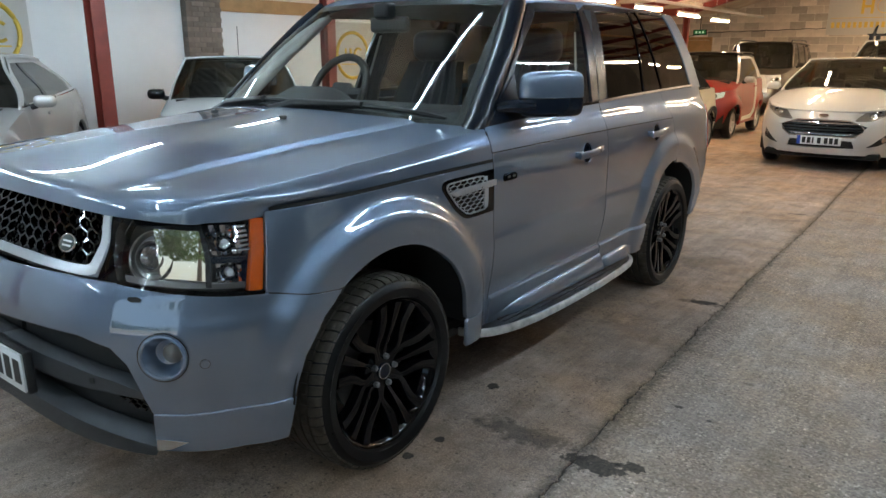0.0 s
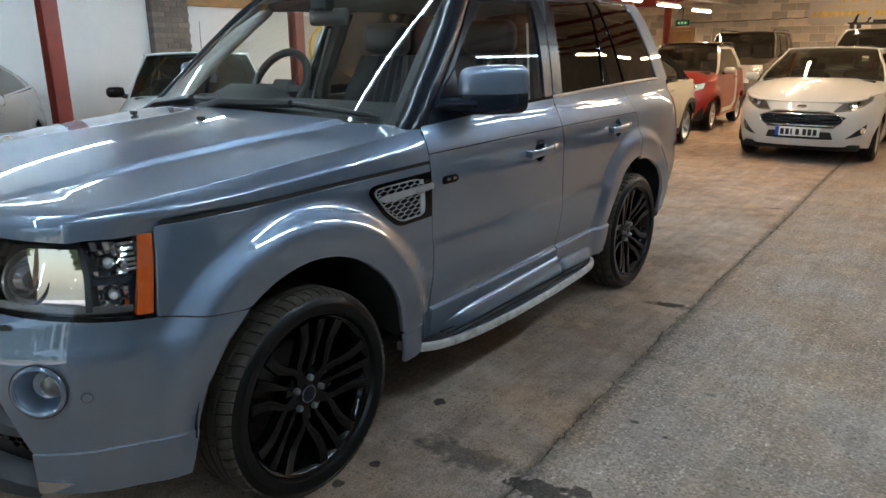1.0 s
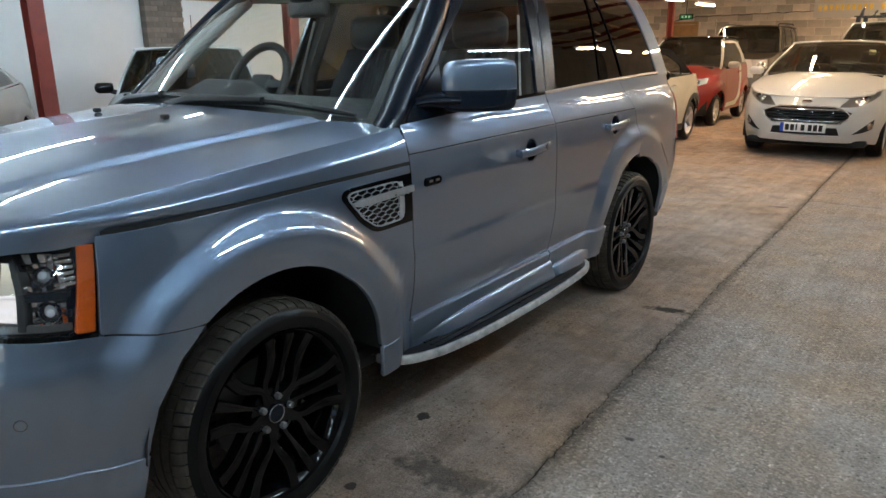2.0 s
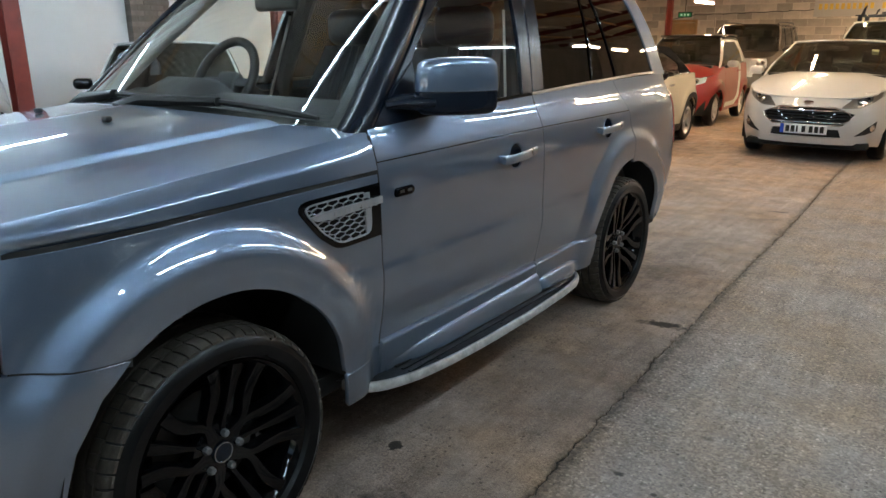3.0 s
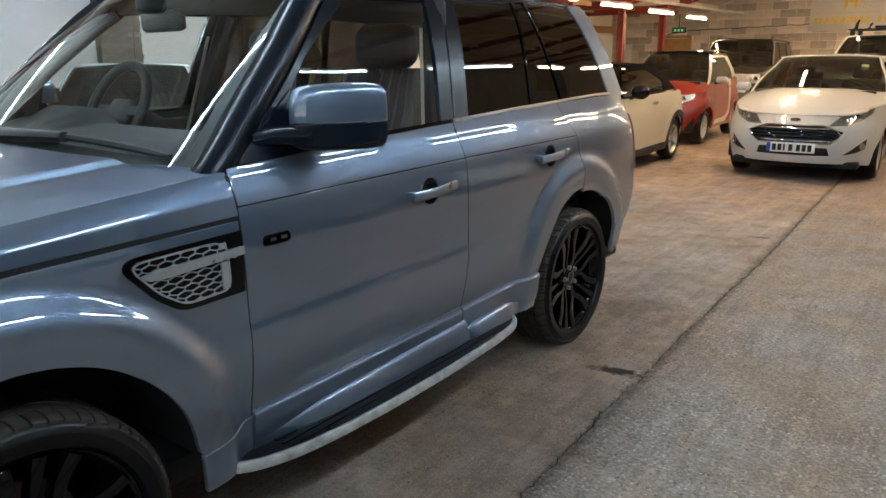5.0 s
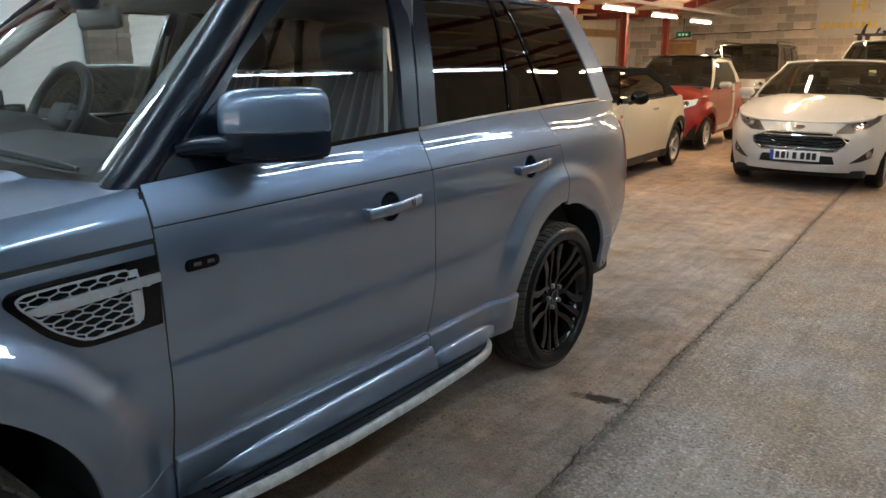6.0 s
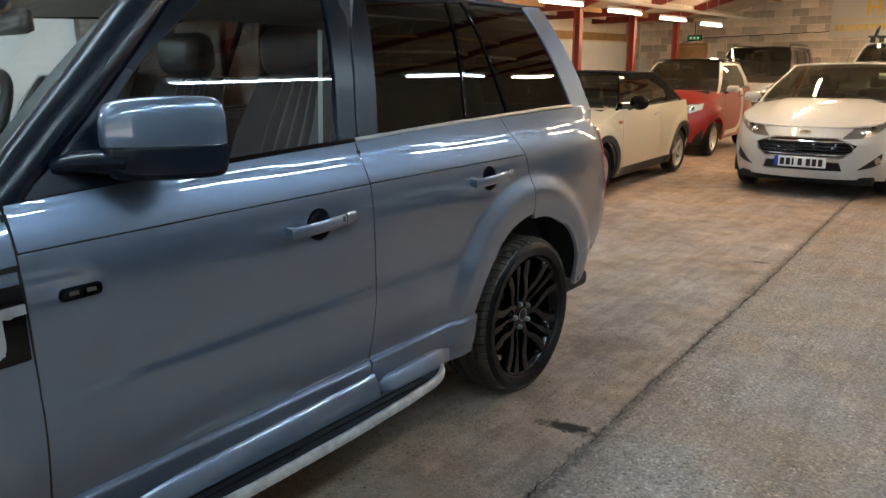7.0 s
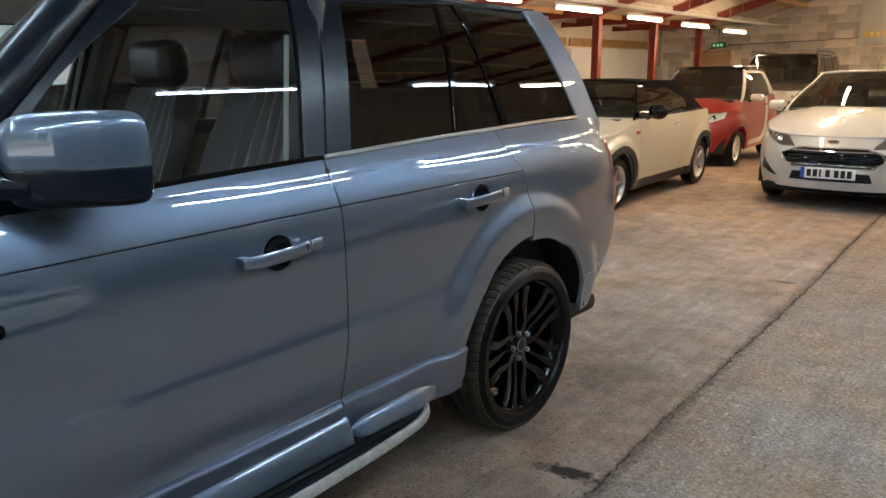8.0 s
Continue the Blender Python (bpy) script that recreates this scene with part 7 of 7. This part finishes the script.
    for cx, cy, rx, ry, turn, dark, damp in STAINS_AND_PATCHES:
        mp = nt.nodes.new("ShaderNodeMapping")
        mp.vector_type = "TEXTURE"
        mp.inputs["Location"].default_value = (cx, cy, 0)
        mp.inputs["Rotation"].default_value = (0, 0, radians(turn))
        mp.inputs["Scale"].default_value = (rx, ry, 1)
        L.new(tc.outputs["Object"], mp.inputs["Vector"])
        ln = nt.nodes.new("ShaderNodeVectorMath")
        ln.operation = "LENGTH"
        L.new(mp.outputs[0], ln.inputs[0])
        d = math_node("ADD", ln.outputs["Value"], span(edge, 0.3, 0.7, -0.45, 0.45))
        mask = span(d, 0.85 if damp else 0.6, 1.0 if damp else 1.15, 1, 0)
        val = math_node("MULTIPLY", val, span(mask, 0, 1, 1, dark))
        if damp:
            wet = mask if wet is None else math_node("MAXIMUM", wet, mask)
    sc = nt.nodes.new("ShaderNodeVectorMath")
    sc.operation = "SCALE"
    mix = nt.nodes.new("ShaderNodeMix")
    mix.data_type = "RGBA"
    mix.inputs["A"].default_value = (*tone, 1)
    mix.inputs["B"].default_value = (tone[0] * 1.06, tone[1] * 0.92, tone[2] * 0.74, 1)
    L.new(span(noise_node(1.6, 5), 0.42, 0.68, 0, 1), mix.inputs["Factor"])
    L.new(mix.outputs["Result"], sc.inputs[0])
    L.new(val, sc.inputs["Scale"])
    L.new(sc.outputs[0], b.inputs["Base Color"])
    rough = span(noise_node(3, 6), 0.3, 0.7, 0.62, 0.86)
    rough = math_node("SUBTRACT", rough, span(wet, 0, 1, 0, 0.04))
    b.inputs["Specular IOR Level"].default_value = 0.35
    L.new(rough, b.inputs["Roughness"])
    bp = nt.nodes.new("ShaderNodeBump")
    bp.inputs["Strength"].default_value, bp.inputs["Distance"].default_value = 0.22 if coarse else 0.3, 0.004
    h = math_node("SUBTRACT", noise_node(70, 6, 0.7), pit)
    L.new(h, bp.inputs["Height"])
    L.new(bp.outputs[0], b.inputs["Normal"])
    return m


STAINS_AND_PATCHES = [(1.56, 0.43, 0.13, 0.065, 8, 0.17, True), (1.68, 0.50, 0.055, 0.035, 20, 0.2, True), (1.24, 0.47, 0.24, 0.075, 5, 0.44, False), (0.90, 0.745, 0.035, 0.028, 0, 0.12, True),
          (0.992, 0.225, 0.020, 0.022, 30, 0.16, True), (0.966, 0.05, 0.022, 0.02, 0, 0.2, True), (1.648, 1.078, 0.024, 0.014, 0, 0.25, False), (1.796, 1.035, 0.014, 0.012, 0, 0.22, False),
          (1.83, 1.50, 0.03, 0.016, 0, 0.55, False), (1.285, 2.515, 0.125, 0.046, 9, 0.10, False), (1.18, 5.655, 0.09, 0.022, 10, 0.3, False), (1.0, 3.5, 0.32, 0.2, 60, 0.72, False),
          # wide ovals, slightly darker, by the grey car's nose and front left wheel
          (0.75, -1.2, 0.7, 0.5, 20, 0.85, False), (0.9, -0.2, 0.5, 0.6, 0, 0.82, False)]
DIRT = node_mat("packed dirt", (0.040, 0.032, 0.024), 0.95, 0, 0, 0.6, 80, 0.4, 30)
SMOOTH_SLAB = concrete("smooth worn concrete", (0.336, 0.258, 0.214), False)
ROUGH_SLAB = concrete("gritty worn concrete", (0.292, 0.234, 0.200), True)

crack = Curve((-14, 1.74), (0.15, 1.502), (0.69, 1.462), (1.13, 1.446), (1.98, 1.418), (2.68, 1.40), (3.4, 1.384), (4.55, 1.375), (5.2, 1.362), (5.8, 1.348), (7.0, 1.30), (8.5, 1.262), (12, 1.2), (23, 1.0))
floor = tagged(part("floor", box(LEFT - 0.2, RIGHT + 0.2, FRONT, BACK + 0.2, -0.25, -0.009), DIRT, None, smooth=False), "worn stained concrete floor with a long crack", "floor", kind="structure")


def slab(name, far, side, y0, y1, material, skew=0.0):
    """A floor slab between a straight far edge and the jagged crack."""
    bm = bmesh.new()
    n = int((y1 - y0) / 0.02)
    prev = None
    for i in range(n + 1):
        y = y0 + (y1 - y0) * i / n
        j = 0.012 * noise.noise((0, y * 2.1, 0)) + 0.012 * noise.noise((3, y * 9, 0)) + 0.014 * noise.noise((7, y * 33, 0))
        w = 0.0022 + 0.004 * max(noise.noise((11, y * 3.3, 2)) + 0.25, 0) + 0.014 * max(noise.noise((side * 5, y * 14, 4)) - 0.12, 0)
        x = crack(y) + j + side * w
        yy = y + (skew if side > 0 and i == 0 else 0)
        row = [bm.verts.new(p) for p in ((far, y, -0.014), (far, y, 0), (x + side * 0.005, yy, 0), (x, yy, -0.003), (x, yy, -0.014))]
        if prev:
            for k in range(4):
                bm.faces.new((prev[k], prev[k + 1], row[k + 1], row[k]))
        else:
            bm.faces.new(row)
        prev = row
    bm.faces.new(prev[::-1])
    bmesh.ops.recalc_face_normals(bm, faces=bm.faces)
    return part(name, bm, material, floor, smooth=False)


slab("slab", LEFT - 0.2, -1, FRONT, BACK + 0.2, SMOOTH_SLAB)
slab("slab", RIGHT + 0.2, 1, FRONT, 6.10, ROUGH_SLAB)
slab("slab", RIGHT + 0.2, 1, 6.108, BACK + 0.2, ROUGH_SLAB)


def roof_z(x):
    return 2.80 + 0.28 * max(x + 5, 0)


# back wall of concrete blocks with a wooden door
wall_back = tagged(part("wall_back", box(LEFT - 0.2, RIGHT + 0.2, BACK + 0.012, BACK + 0.25, 0, 7.4), MORTAR, None, smooth=False), "bare grey concrete block wall with pale mortar", "wall", kind="structure")
block_mesh = {}


def block(length, mat):
    if (length, mat.name) not in block_mesh:
        b = box(-length / 2, length / 2, -0.006, 0.1, -0.1075, 0.1075, 0.004, 1)
        me = bpy.data.meshes.new("block")
        b.to_mesh(me)
        b.free()
        me.materials.append(mat)
        block_mesh[(length, mat.name)] = me
    return block_mesh[(length, mat.name)]


rest = bmesh.new()
for row in range(31):
    z = 0.1125 + row * 0.225
    for col in range(40):
        x = LEFT + 0.225 + col * 0.45 + (0.225 if row % 2 else 0)
        if z > roof_z(x) + 0.35 or (x < -5.1 and x > -6.5 and z < 2.0):
            continue
        if 1.4 < z < 4.3 and x < 2.2:
            o = new("block", block(0.44, BLOCK))
            o.parent = wall_back
            o.matrix_basis = Matrix.Translation((x, BACK + 0.0, z)) @ pose(0, 0, 0, 0, 0, random.uniform(-0.25, 0.25))
            o.location.y += random.uniform(-0.003, 0.003)
        else:
            add_box(rest, x - 0.22, x + 0.22, BACK - 0.004, BACK + 0.02, z - 0.1075, z + 0.1075)
tagged(part("block_courses", rest, BLOCK, wall_back, smooth=False), kind="stuff")
dr = tagged(part("door_1", box(-6.22, -5.40, BACK - 0.05, BACK - 0.005, 0.0, 1.95, 0.004), TIMBER, None), "plain varnished wooden door in a timber frame", "door", kind="structure")
for x0, x1, z0, z1 in ((-6.32, -6.23, 0, 2.05), (-5.39, -5.30, 0, 2.05), (-6.23, -5.39, 1.96, 2.05)):
    part("door_frame", box(x0, x1, BACK - 0.07, BACK - 0.004, z0, z1, 0.004), TIMBER, dr)
part("door_handle", tube(bmesh.new(), [(-5.50, BACK - 0.09, 1.0), (-5.62, BACK - 0.09, 1.0)], 0.011), BRIGHT, dr)
GREEN_SIGN = glow("green sign", (0.0, 0.16, 0.04), 0.3)
GREEN_SIGN.node_tree.nodes["Principled BSDF"].inputs["Base Color"].default_value = (0.02, 0.16, 0.06, 1)
ex = thing("exit_sign", "small lit green exit sign hung on the block wall", "exit sign", pose(-5.72, BACK - 0.05, 2.2))
part("sign_box", box(-0.22, 0.22, -0.03, 0.04, -0.085, 0.085, 0.008), SATIN_BLACK, ex)
part("green_panel", box(-0.20, 0.20, -0.034, -0.029, -0.062, 0.062), GREEN_SIGN, ex, smooth=False)
for k in range(3):
    part("pictogram_bar", box(-0.14 + 0.11 * k, -0.08 + 0.11 * k, -0.037, -0.033, -0.035, 0.035), glow("sign white", (0.3, 0.9, 0.5), 0.4), ex, smooth=False)
part("hanger", tube(bmesh.new(), [(0, 0, 0.08), (0, 0, 0.5)], 0.012), SATIN_BLACK, ex)
tagged(part("wall_cable", tube(bmesh.new(), [(-6.1 + 4.2 * k / 24, BACK - 0.02, 2.17 + 0.012 * math.sin(k * 1.9) + 0.004 * k - (0.1 * max(0, 1 - k / 4))) for k in range(25)], 0.012, 6), CABLE, None), "black cable clipped along the block wall", "cable")
tagged(part("conduit", tube(bmesh.new(), [(-4.75, BACK - 0.02, 2.1), (-4.75, BACK - 0.02, 0.3)], 0.012, 6), MORTAR, None), "grey conduit pipe fixed down the wall", "conduit")


def sign_board(name, m, w, h, label):
    """A pale board with gold shapes: a ring and strokes, a rule and a row of bars."""
    ob = thing(name, label, "sign", m)
    part("board", box(0, w, -0.03, 0, 0, h, 0.003), SIGN_GREY, ob)
    return ob


sg_ = sign_board("wall_sign", pose(-1.96, BACK - 0.02, 2.07), 2.9, 1.2, "pale grey sign board with gold lettering bars on block wall")
part("gold_rule", box(0.10, 2.75, -0.036, -0.029, 0.465, 0.480), GOLD, sg_, smooth=False)
for k in range(18):
    if k in (10,):
        continue
    part("letter_bar", box(0.12 + 0.145 * k, 0.12 + 0.145 * k + 0.085, -0.038, -0.029, 0.195, 0.355), GOLD, sg_, smooth=False)
for x0 in (0.86, 1.10):
    part("logo_stroke", box(x0, x0 + 0.075, -0.042, -0.029, 0.58, 1.0), GOLD, sg_, smooth=False)
part("logo_stroke", box(0.93, 1.11, -0.042, -0.029, 0.75, 0.82), GOLD, sg_, smooth=False)
part("logo_arc", tube(bmesh.new(), [(1.46 + 0.2 * math.cos(radians(a)), -0.036, 0.79 + 0.2 * math.sin(radians(a))) for a in range(50, 311, 13)], 0.035, 8, flat=0.3), GOLD, sg_)

# left wall: white boards between brick piers, timber rail over them
wall_left = tagged(part("wall_left", box(LEFT - 0.2, LEFT - 0.02, FRONT, BACK + 0.012, 0, 3.2), MORTAR, None, smooth=False), "white boarded wall with brick piers", "wall", kind="structure")
for y0, y1, z1 in ((-13.9, -7.0, 2.6), (-6.98, -2.2, 2.6), (-2.19, 2.50, 2.6), (2.52, 4.78, 2.6), (5.42, 10.2, 2.12), (10.22, 12.9, 2.12), (13.4, 17.0, 2.12), (17.3, 21.9, 2.08)):
    part("wall_board", box(LEFT - 0.02, LEFT + 0.015, y0, y1, 0, z1, 0.003), BOARD, wall_left)
for y0, y1 in ((5.40, 12.9), (13.4, 17.0), (17.2, 22.0)):
    part("timber_rail", box(LEFT - 0.02, LEFT + 0.05, y0, y1, 2.13, 2.34, 0.005), TIMBER, wall_left)
for y0 in (4.79, 12.92):
    for row in range(34):
        z = row * 0.075
        for k in range(2 if row % 2 else 3):
            a = y0 + (0.21 * k if not row % 2 else 0.105 + 0.21 * k)
            me = bpy.data.meshes.get("pier_brick")
            if me is None:
                b = box(0, 0.16, 0, 0.2, 0, 0.065, 0.004, 1)
                me = bpy.data.meshes.new("pier_brick")
                b.to_mesh(me)
                b.free()
                me.materials.append(BRICK)
            o = new("brick", me)
            o.parent = wall_left
            o.location = (LEFT - 0.02 + random.uniform(-0.004, 0.004), a, z)
    part("pier_core", box(LEFT - 0.02, LEFT + 0.128, y0 + 0.005, y0 + 0.61, 0, 2.56), BRICK, wall_left, smooth=False)
rb = bmesh.new()
for row in range(15):
    for k in range(4):
        add_box(rb, LEFT - 0.03, LEFT - 0.004, 22.0 + 0.27 * k - 0.12, 22.0 + 0.27 * k + 0.12, row * 0.225 + 0.005, row * 0.225 + 0.22)
tagged(part("block_courses", rb, BLOCK, wall_left, smooth=False), kind="stuff")
fuse = thing("fuse_box", "pale grey electrical cabinet on the block wall", "cabinet", pose(LEFT, 22.95, 0))
part("case", box(-0.02, 0.22, -0.45, 0.02, 0.9, 1.62, 0.01), SIGN_GREY, fuse)
part("case_door", box(0.221, 0.232, -0.42, -0.02, 0.93, 1.59, 0.004), SIGN_GREY, fuse)


def gold_sign(y0, y1, z0, z1, cy, cz, r):
    ob = thing("logo_board", "grey board with a gold ring emblem on the white wall", "sign", pose(LEFT + 0.02, 0, 0), "gold ring boards")
    part("board", box(0, 0.012, y0, y1, z0, z1, 0.002), SIGN_GREY, ob)
    part("gold_ring", tube(bmesh.new(), [(0.022, cy + r * math.cos(a), cz + r * math.sin(a)) for a in np.linspace(0, 2 * math.pi, 48, endpoint=False)], 0.032, 8, True, 1.0), GOLD, ob)
    for d, hgt in ((-0.20, 0.26), (-0.06, 0.26)):
        part("logo_stroke", box(0.012, 0.03, cy + r * d * 2.2 - 0.02, cy + r * d * 2.2 + 0.02, cz - 0.10, cz + 0.13), GOLD, ob)
    part("logo_stroke", box(0.012, 0.03, cy - r * 0.44, cy - r * 0.13, cz, cz + 0.035), GOLD, ob)
    part("logo_arc", tube(bmesh.new(), [(0.022, cy + 0.16 + 0.11 * math.cos(radians(a)), cz + 0.015 + 0.115 * math.sin(radians(a))) for a in range(50, 311, 13)], 0.022, 8), GOLD, ob)
    part("gold_rule", box(0.012, 0.022, cy - r * 0.7, cy + r * 0.7, cz - 0.17, cz - 0.15), GOLD, ob)
    return ob


gold_sign(1.2, 2.56, 0.9, 2.5, 2.03, 1.72, 0.40)
gold_sign(7.75, 9.0, 0.7, 2.05, 8.40, 1.45, 0.42)

# right and front walls
DULL_WALL = node_mat("dull grey render", (0.24, 0.225, 0.205), 0.9, 0, 0, 0.5, 60, 0.3, 2)
tagged(part("wall_right", box(RIGHT, RIGHT + 0.2, FRONT, BACK, 0, 8), DULL_WALL, None, smooth=False), "dull grey unpainted side wall", "wall", kind="structure")
bm = bmesh.new()
DOOR0, DOOR1, DOORH = -4.2, 7.6, 4.0
for x0, x1, z0, z1 in ((LEFT - 0.2, DOOR0, 0, 8), (DOOR1, RIGHT + 0.2, 0, 8), (DOOR0, DOOR1, DOORH, 8)):
    add_box(bm, x0, x1, FRONT - 0.2, FRONT, z0, z1)
tagged(part("wall_front", bm, BLOCK, None, smooth=False), "block wall with a wide open vehicle door", "wall", kind="structure")

# roof
bm = bmesh.new()
prev = None
n = int((BACK - FRONT + 0.4) / 0.0365)
for i in range(n + 1):
    y = FRONT - 0.2 + i * 0.0365
    dz = 0.024 * math.sin(2 * math.pi * y / 0.146)
    row = [bm.verts.new((x, y, roof_z(x) + dz)) for x in (LEFT - 0.3, -5, RIGHT + 0.3)]
    if prev:
        for k in (0, 1):
            bm.faces.new((prev[k], prev[k + 1], row[k + 1], row[k]))
    prev = row
tagged(part("ceiling", bm, ROOFING, None), "corrugated fibre cement roof sheets", "ceiling", kind="structure")

POSTS = [-12.0, -9.2, -6.4, -3.5, -0.65, 2.15, 5.42, 8.0, 11.1, 14.1, 16.8, 19.55]


def h_section(bm, place, w, d, t=0.012):
    prism(bm, [(-w / 2, -d / 2), (w / 2, -d / 2), (w / 2, -d / 2 + t), (t / 2, -d / 2 + t), (t / 2, d / 2 - t), (w / 2, d / 2 - t), (w / 2, d / 2), (-w / 2, d / 2), (-w / 2, d / 2 - t), (-t / 2, d / 2 - t), (-t / 2, -d / 2 + t), (-w / 2, -d / 2 + t)], place[0], place[1])
    return bm


for i, y in enumerate(POSTS):
    top = roof_z(-5) - 0.22
    b = h_section(bmesh.new(), (lambda a, c, h: Vector((-5 + c, y + a, h)), top), 0.15, 0.15)
    post = tagged(part("steel_post", b, STEEL, None, smooth=False), "red oxide painted steel post standing on concrete", "post", "row of steel posts", "structure")
    part("base_plate", box(-5.13, -4.87, y - 0.13, y + 0.13, 0, 0.015, 0.002), STEEL, post)
    b = h_section(bmesh.new(), (lambda a, c, h: Vector((-5 + h, y + a, roof_z(-5 + h) - 0.13 + c)), RIGHT + 5), 0.12, 0.20)
    h_section(b, (lambda a, c, h: Vector((LEFT + h, y + a, roof_z(LEFT + h) - 0.13 + c)), -5 - LEFT), 0.12, 0.20)
    tagged(part("steel_rafter", b, STEEL, None, smooth=False), "red oxide steel rafter under the roof sheets", "rafter", "steel rafters", "structure")
for k, x in enumerate(np.arange(LEFT + 0.4, RIGHT, 1.25)):
    z = roof_z(x)
    tagged(part("purlin", box(x - 0.035, x + 0.035, FRONT, BACK, z - 0.027 - 0.11, z - 0.027, 0.0), TIMBER if k % 2 else ROOFING, None, smooth=False), "dull timber purlin along the roof", "purlin", "purlins", "structure")
tagged(part("cable_trunking", box(-3.86, -3.78, 7.5, BACK, 2.60, 2.66, 0.004), SIGN_GREY, None), "white cable trunking along the strip lights", "trunking", kind="structure")


def strip_light(x, y, z, glowing, length=1.36, tubes=(-0.021, 0.021)):
    ob = thing("strip_light", "lit fluorescent strip light hung under the roof", "strip light", pose(x, y, z), "rows of strip lights")
    part("housing", box(-0.034, 0.034, -length / 2 - 0.04, length / 2 + 0.04, 0.03, 0.085, 0.008), PLATE_WHITE, ob)
    for d in tubes:
        part("lamp_tube", tube(bmesh.new(), [(d, -length / 2, 0), (d, length / 2, 0)], 0.0155), glowing, ob, "glowing lamp tube")
    for d in (-length * 0.3, length * 0.3):
        part("hanger", tube(bmesh.new(), [(0, d, 0.08), (0, d, 1.15 if z > 2.9 else 0.64)], 0.004, 6), SIGN_GREY, ob)
    return ob


warm = strip_light(-3.8, 11.30, 2.47, WARM_TUBE)
cool = strip_light(-3.8, 6.2, 2.52, COOL_TUBE, 1.6, (0.0,))
for k in (1, 2, 3):
    copy_thing(warm, pose(-3.8, 11.30 + 2.48 * k, 2.47 - 0.036 * k))
copy_thing(warm, pose(-3.8, 8.85, 2.49))
for k in range(1, 6):
    copy_thing(cool, pose(-3.8, 6.2 - 2.6 * k, 2.52))
# the lamps nearest the back wall are unseen, added to brighten it
for x, y0 in ((0.0, 0.60), (3.22, 3.62)):
    for k in range(-4, 9):
        y = y0 + 2.53 * k
        if -9 < y < 21.5:
            copy_thing(cool if y < 6.8 else warm, pose(x, y, 3.0))

# outside the open door
ASPHALT = node_mat("pale yard", (0.68, 0.65, 0.60), 0.9, 0, 0, 0.4, 40, 0.2, 0.6)
tagged(part("ground", box(-60, 60, -80, FRONT, -0.3, -0.02), ASPHALT, None, smooth=False), "pale yard outside the open door", "ground", kind="structure")
LEAF = node_mat("leaves", (0.07, 0.11, 0.03), 0.6, vary=0.4, vary_scale=2)
BARK = node_mat("bark", (0.10, 0.075, 0.05), 0.9, 0, 0, 0.6, 20, 0.3, 4)


def tree(x, y, h):
    ob = thing("tree", "leafy green tree outside beyond the yard", "tree", pose(x, y, -0.02), "trees outside")
    trunk = part("trunk", tube(bmesh.new(), [(0, 0, 0), (0.1, 0, h * 0.3), (0.0, 0.1, h * 0.7)], [0.22, 0.16, 0.06], 8), BARK, ob)
    bm = bmesh.new()
    for _ in range(4200):
        a, e, r = random.uniform(0, 6.28), random.uniform(-0.7, 1.0), random.uniform(0.4, 1.0) ** 0.5 * h * 0.32
        c = Vector((math.cos(a) * r * (1 - 0.3 * abs(e)), math.sin(a) * r * (1 - 0.3 * abs(e)), h * 0.66 + e * h * 0.33))
        q = Euler((random.uniform(0, 6), random.uniform(0, 6), 0)).to_matrix()
        s = random.uniform(0.06, 0.17)
        bm.faces.new([bm.verts.new(c + q @ Vector(p)) for p in ((-s, 0, 0), (0, -s * 0.5, 0.05), (s, 0, 0), (0, s * 0.5, 0.05))])
    part("crown", bm, LEAF, ob, smooth=False)


for x, y, h in ((-4, -44, 6), (-1, -52, 8), (1.5, -47, 7), (4, -55, 9), (6.5, -43, 5), (9, -50, 8), (12, -47, 7), (16, -43, 6), (19, -52, 8), (23, -46, 7), (-5.5, -49, 7), (-7.5, -44, 5), (-9.5, -51, 8), (-12, -45, 6), (-14.5, -50, 8), (-17.5, -46, 6), (-21, -51, 8)):
    tree(x, y, h)
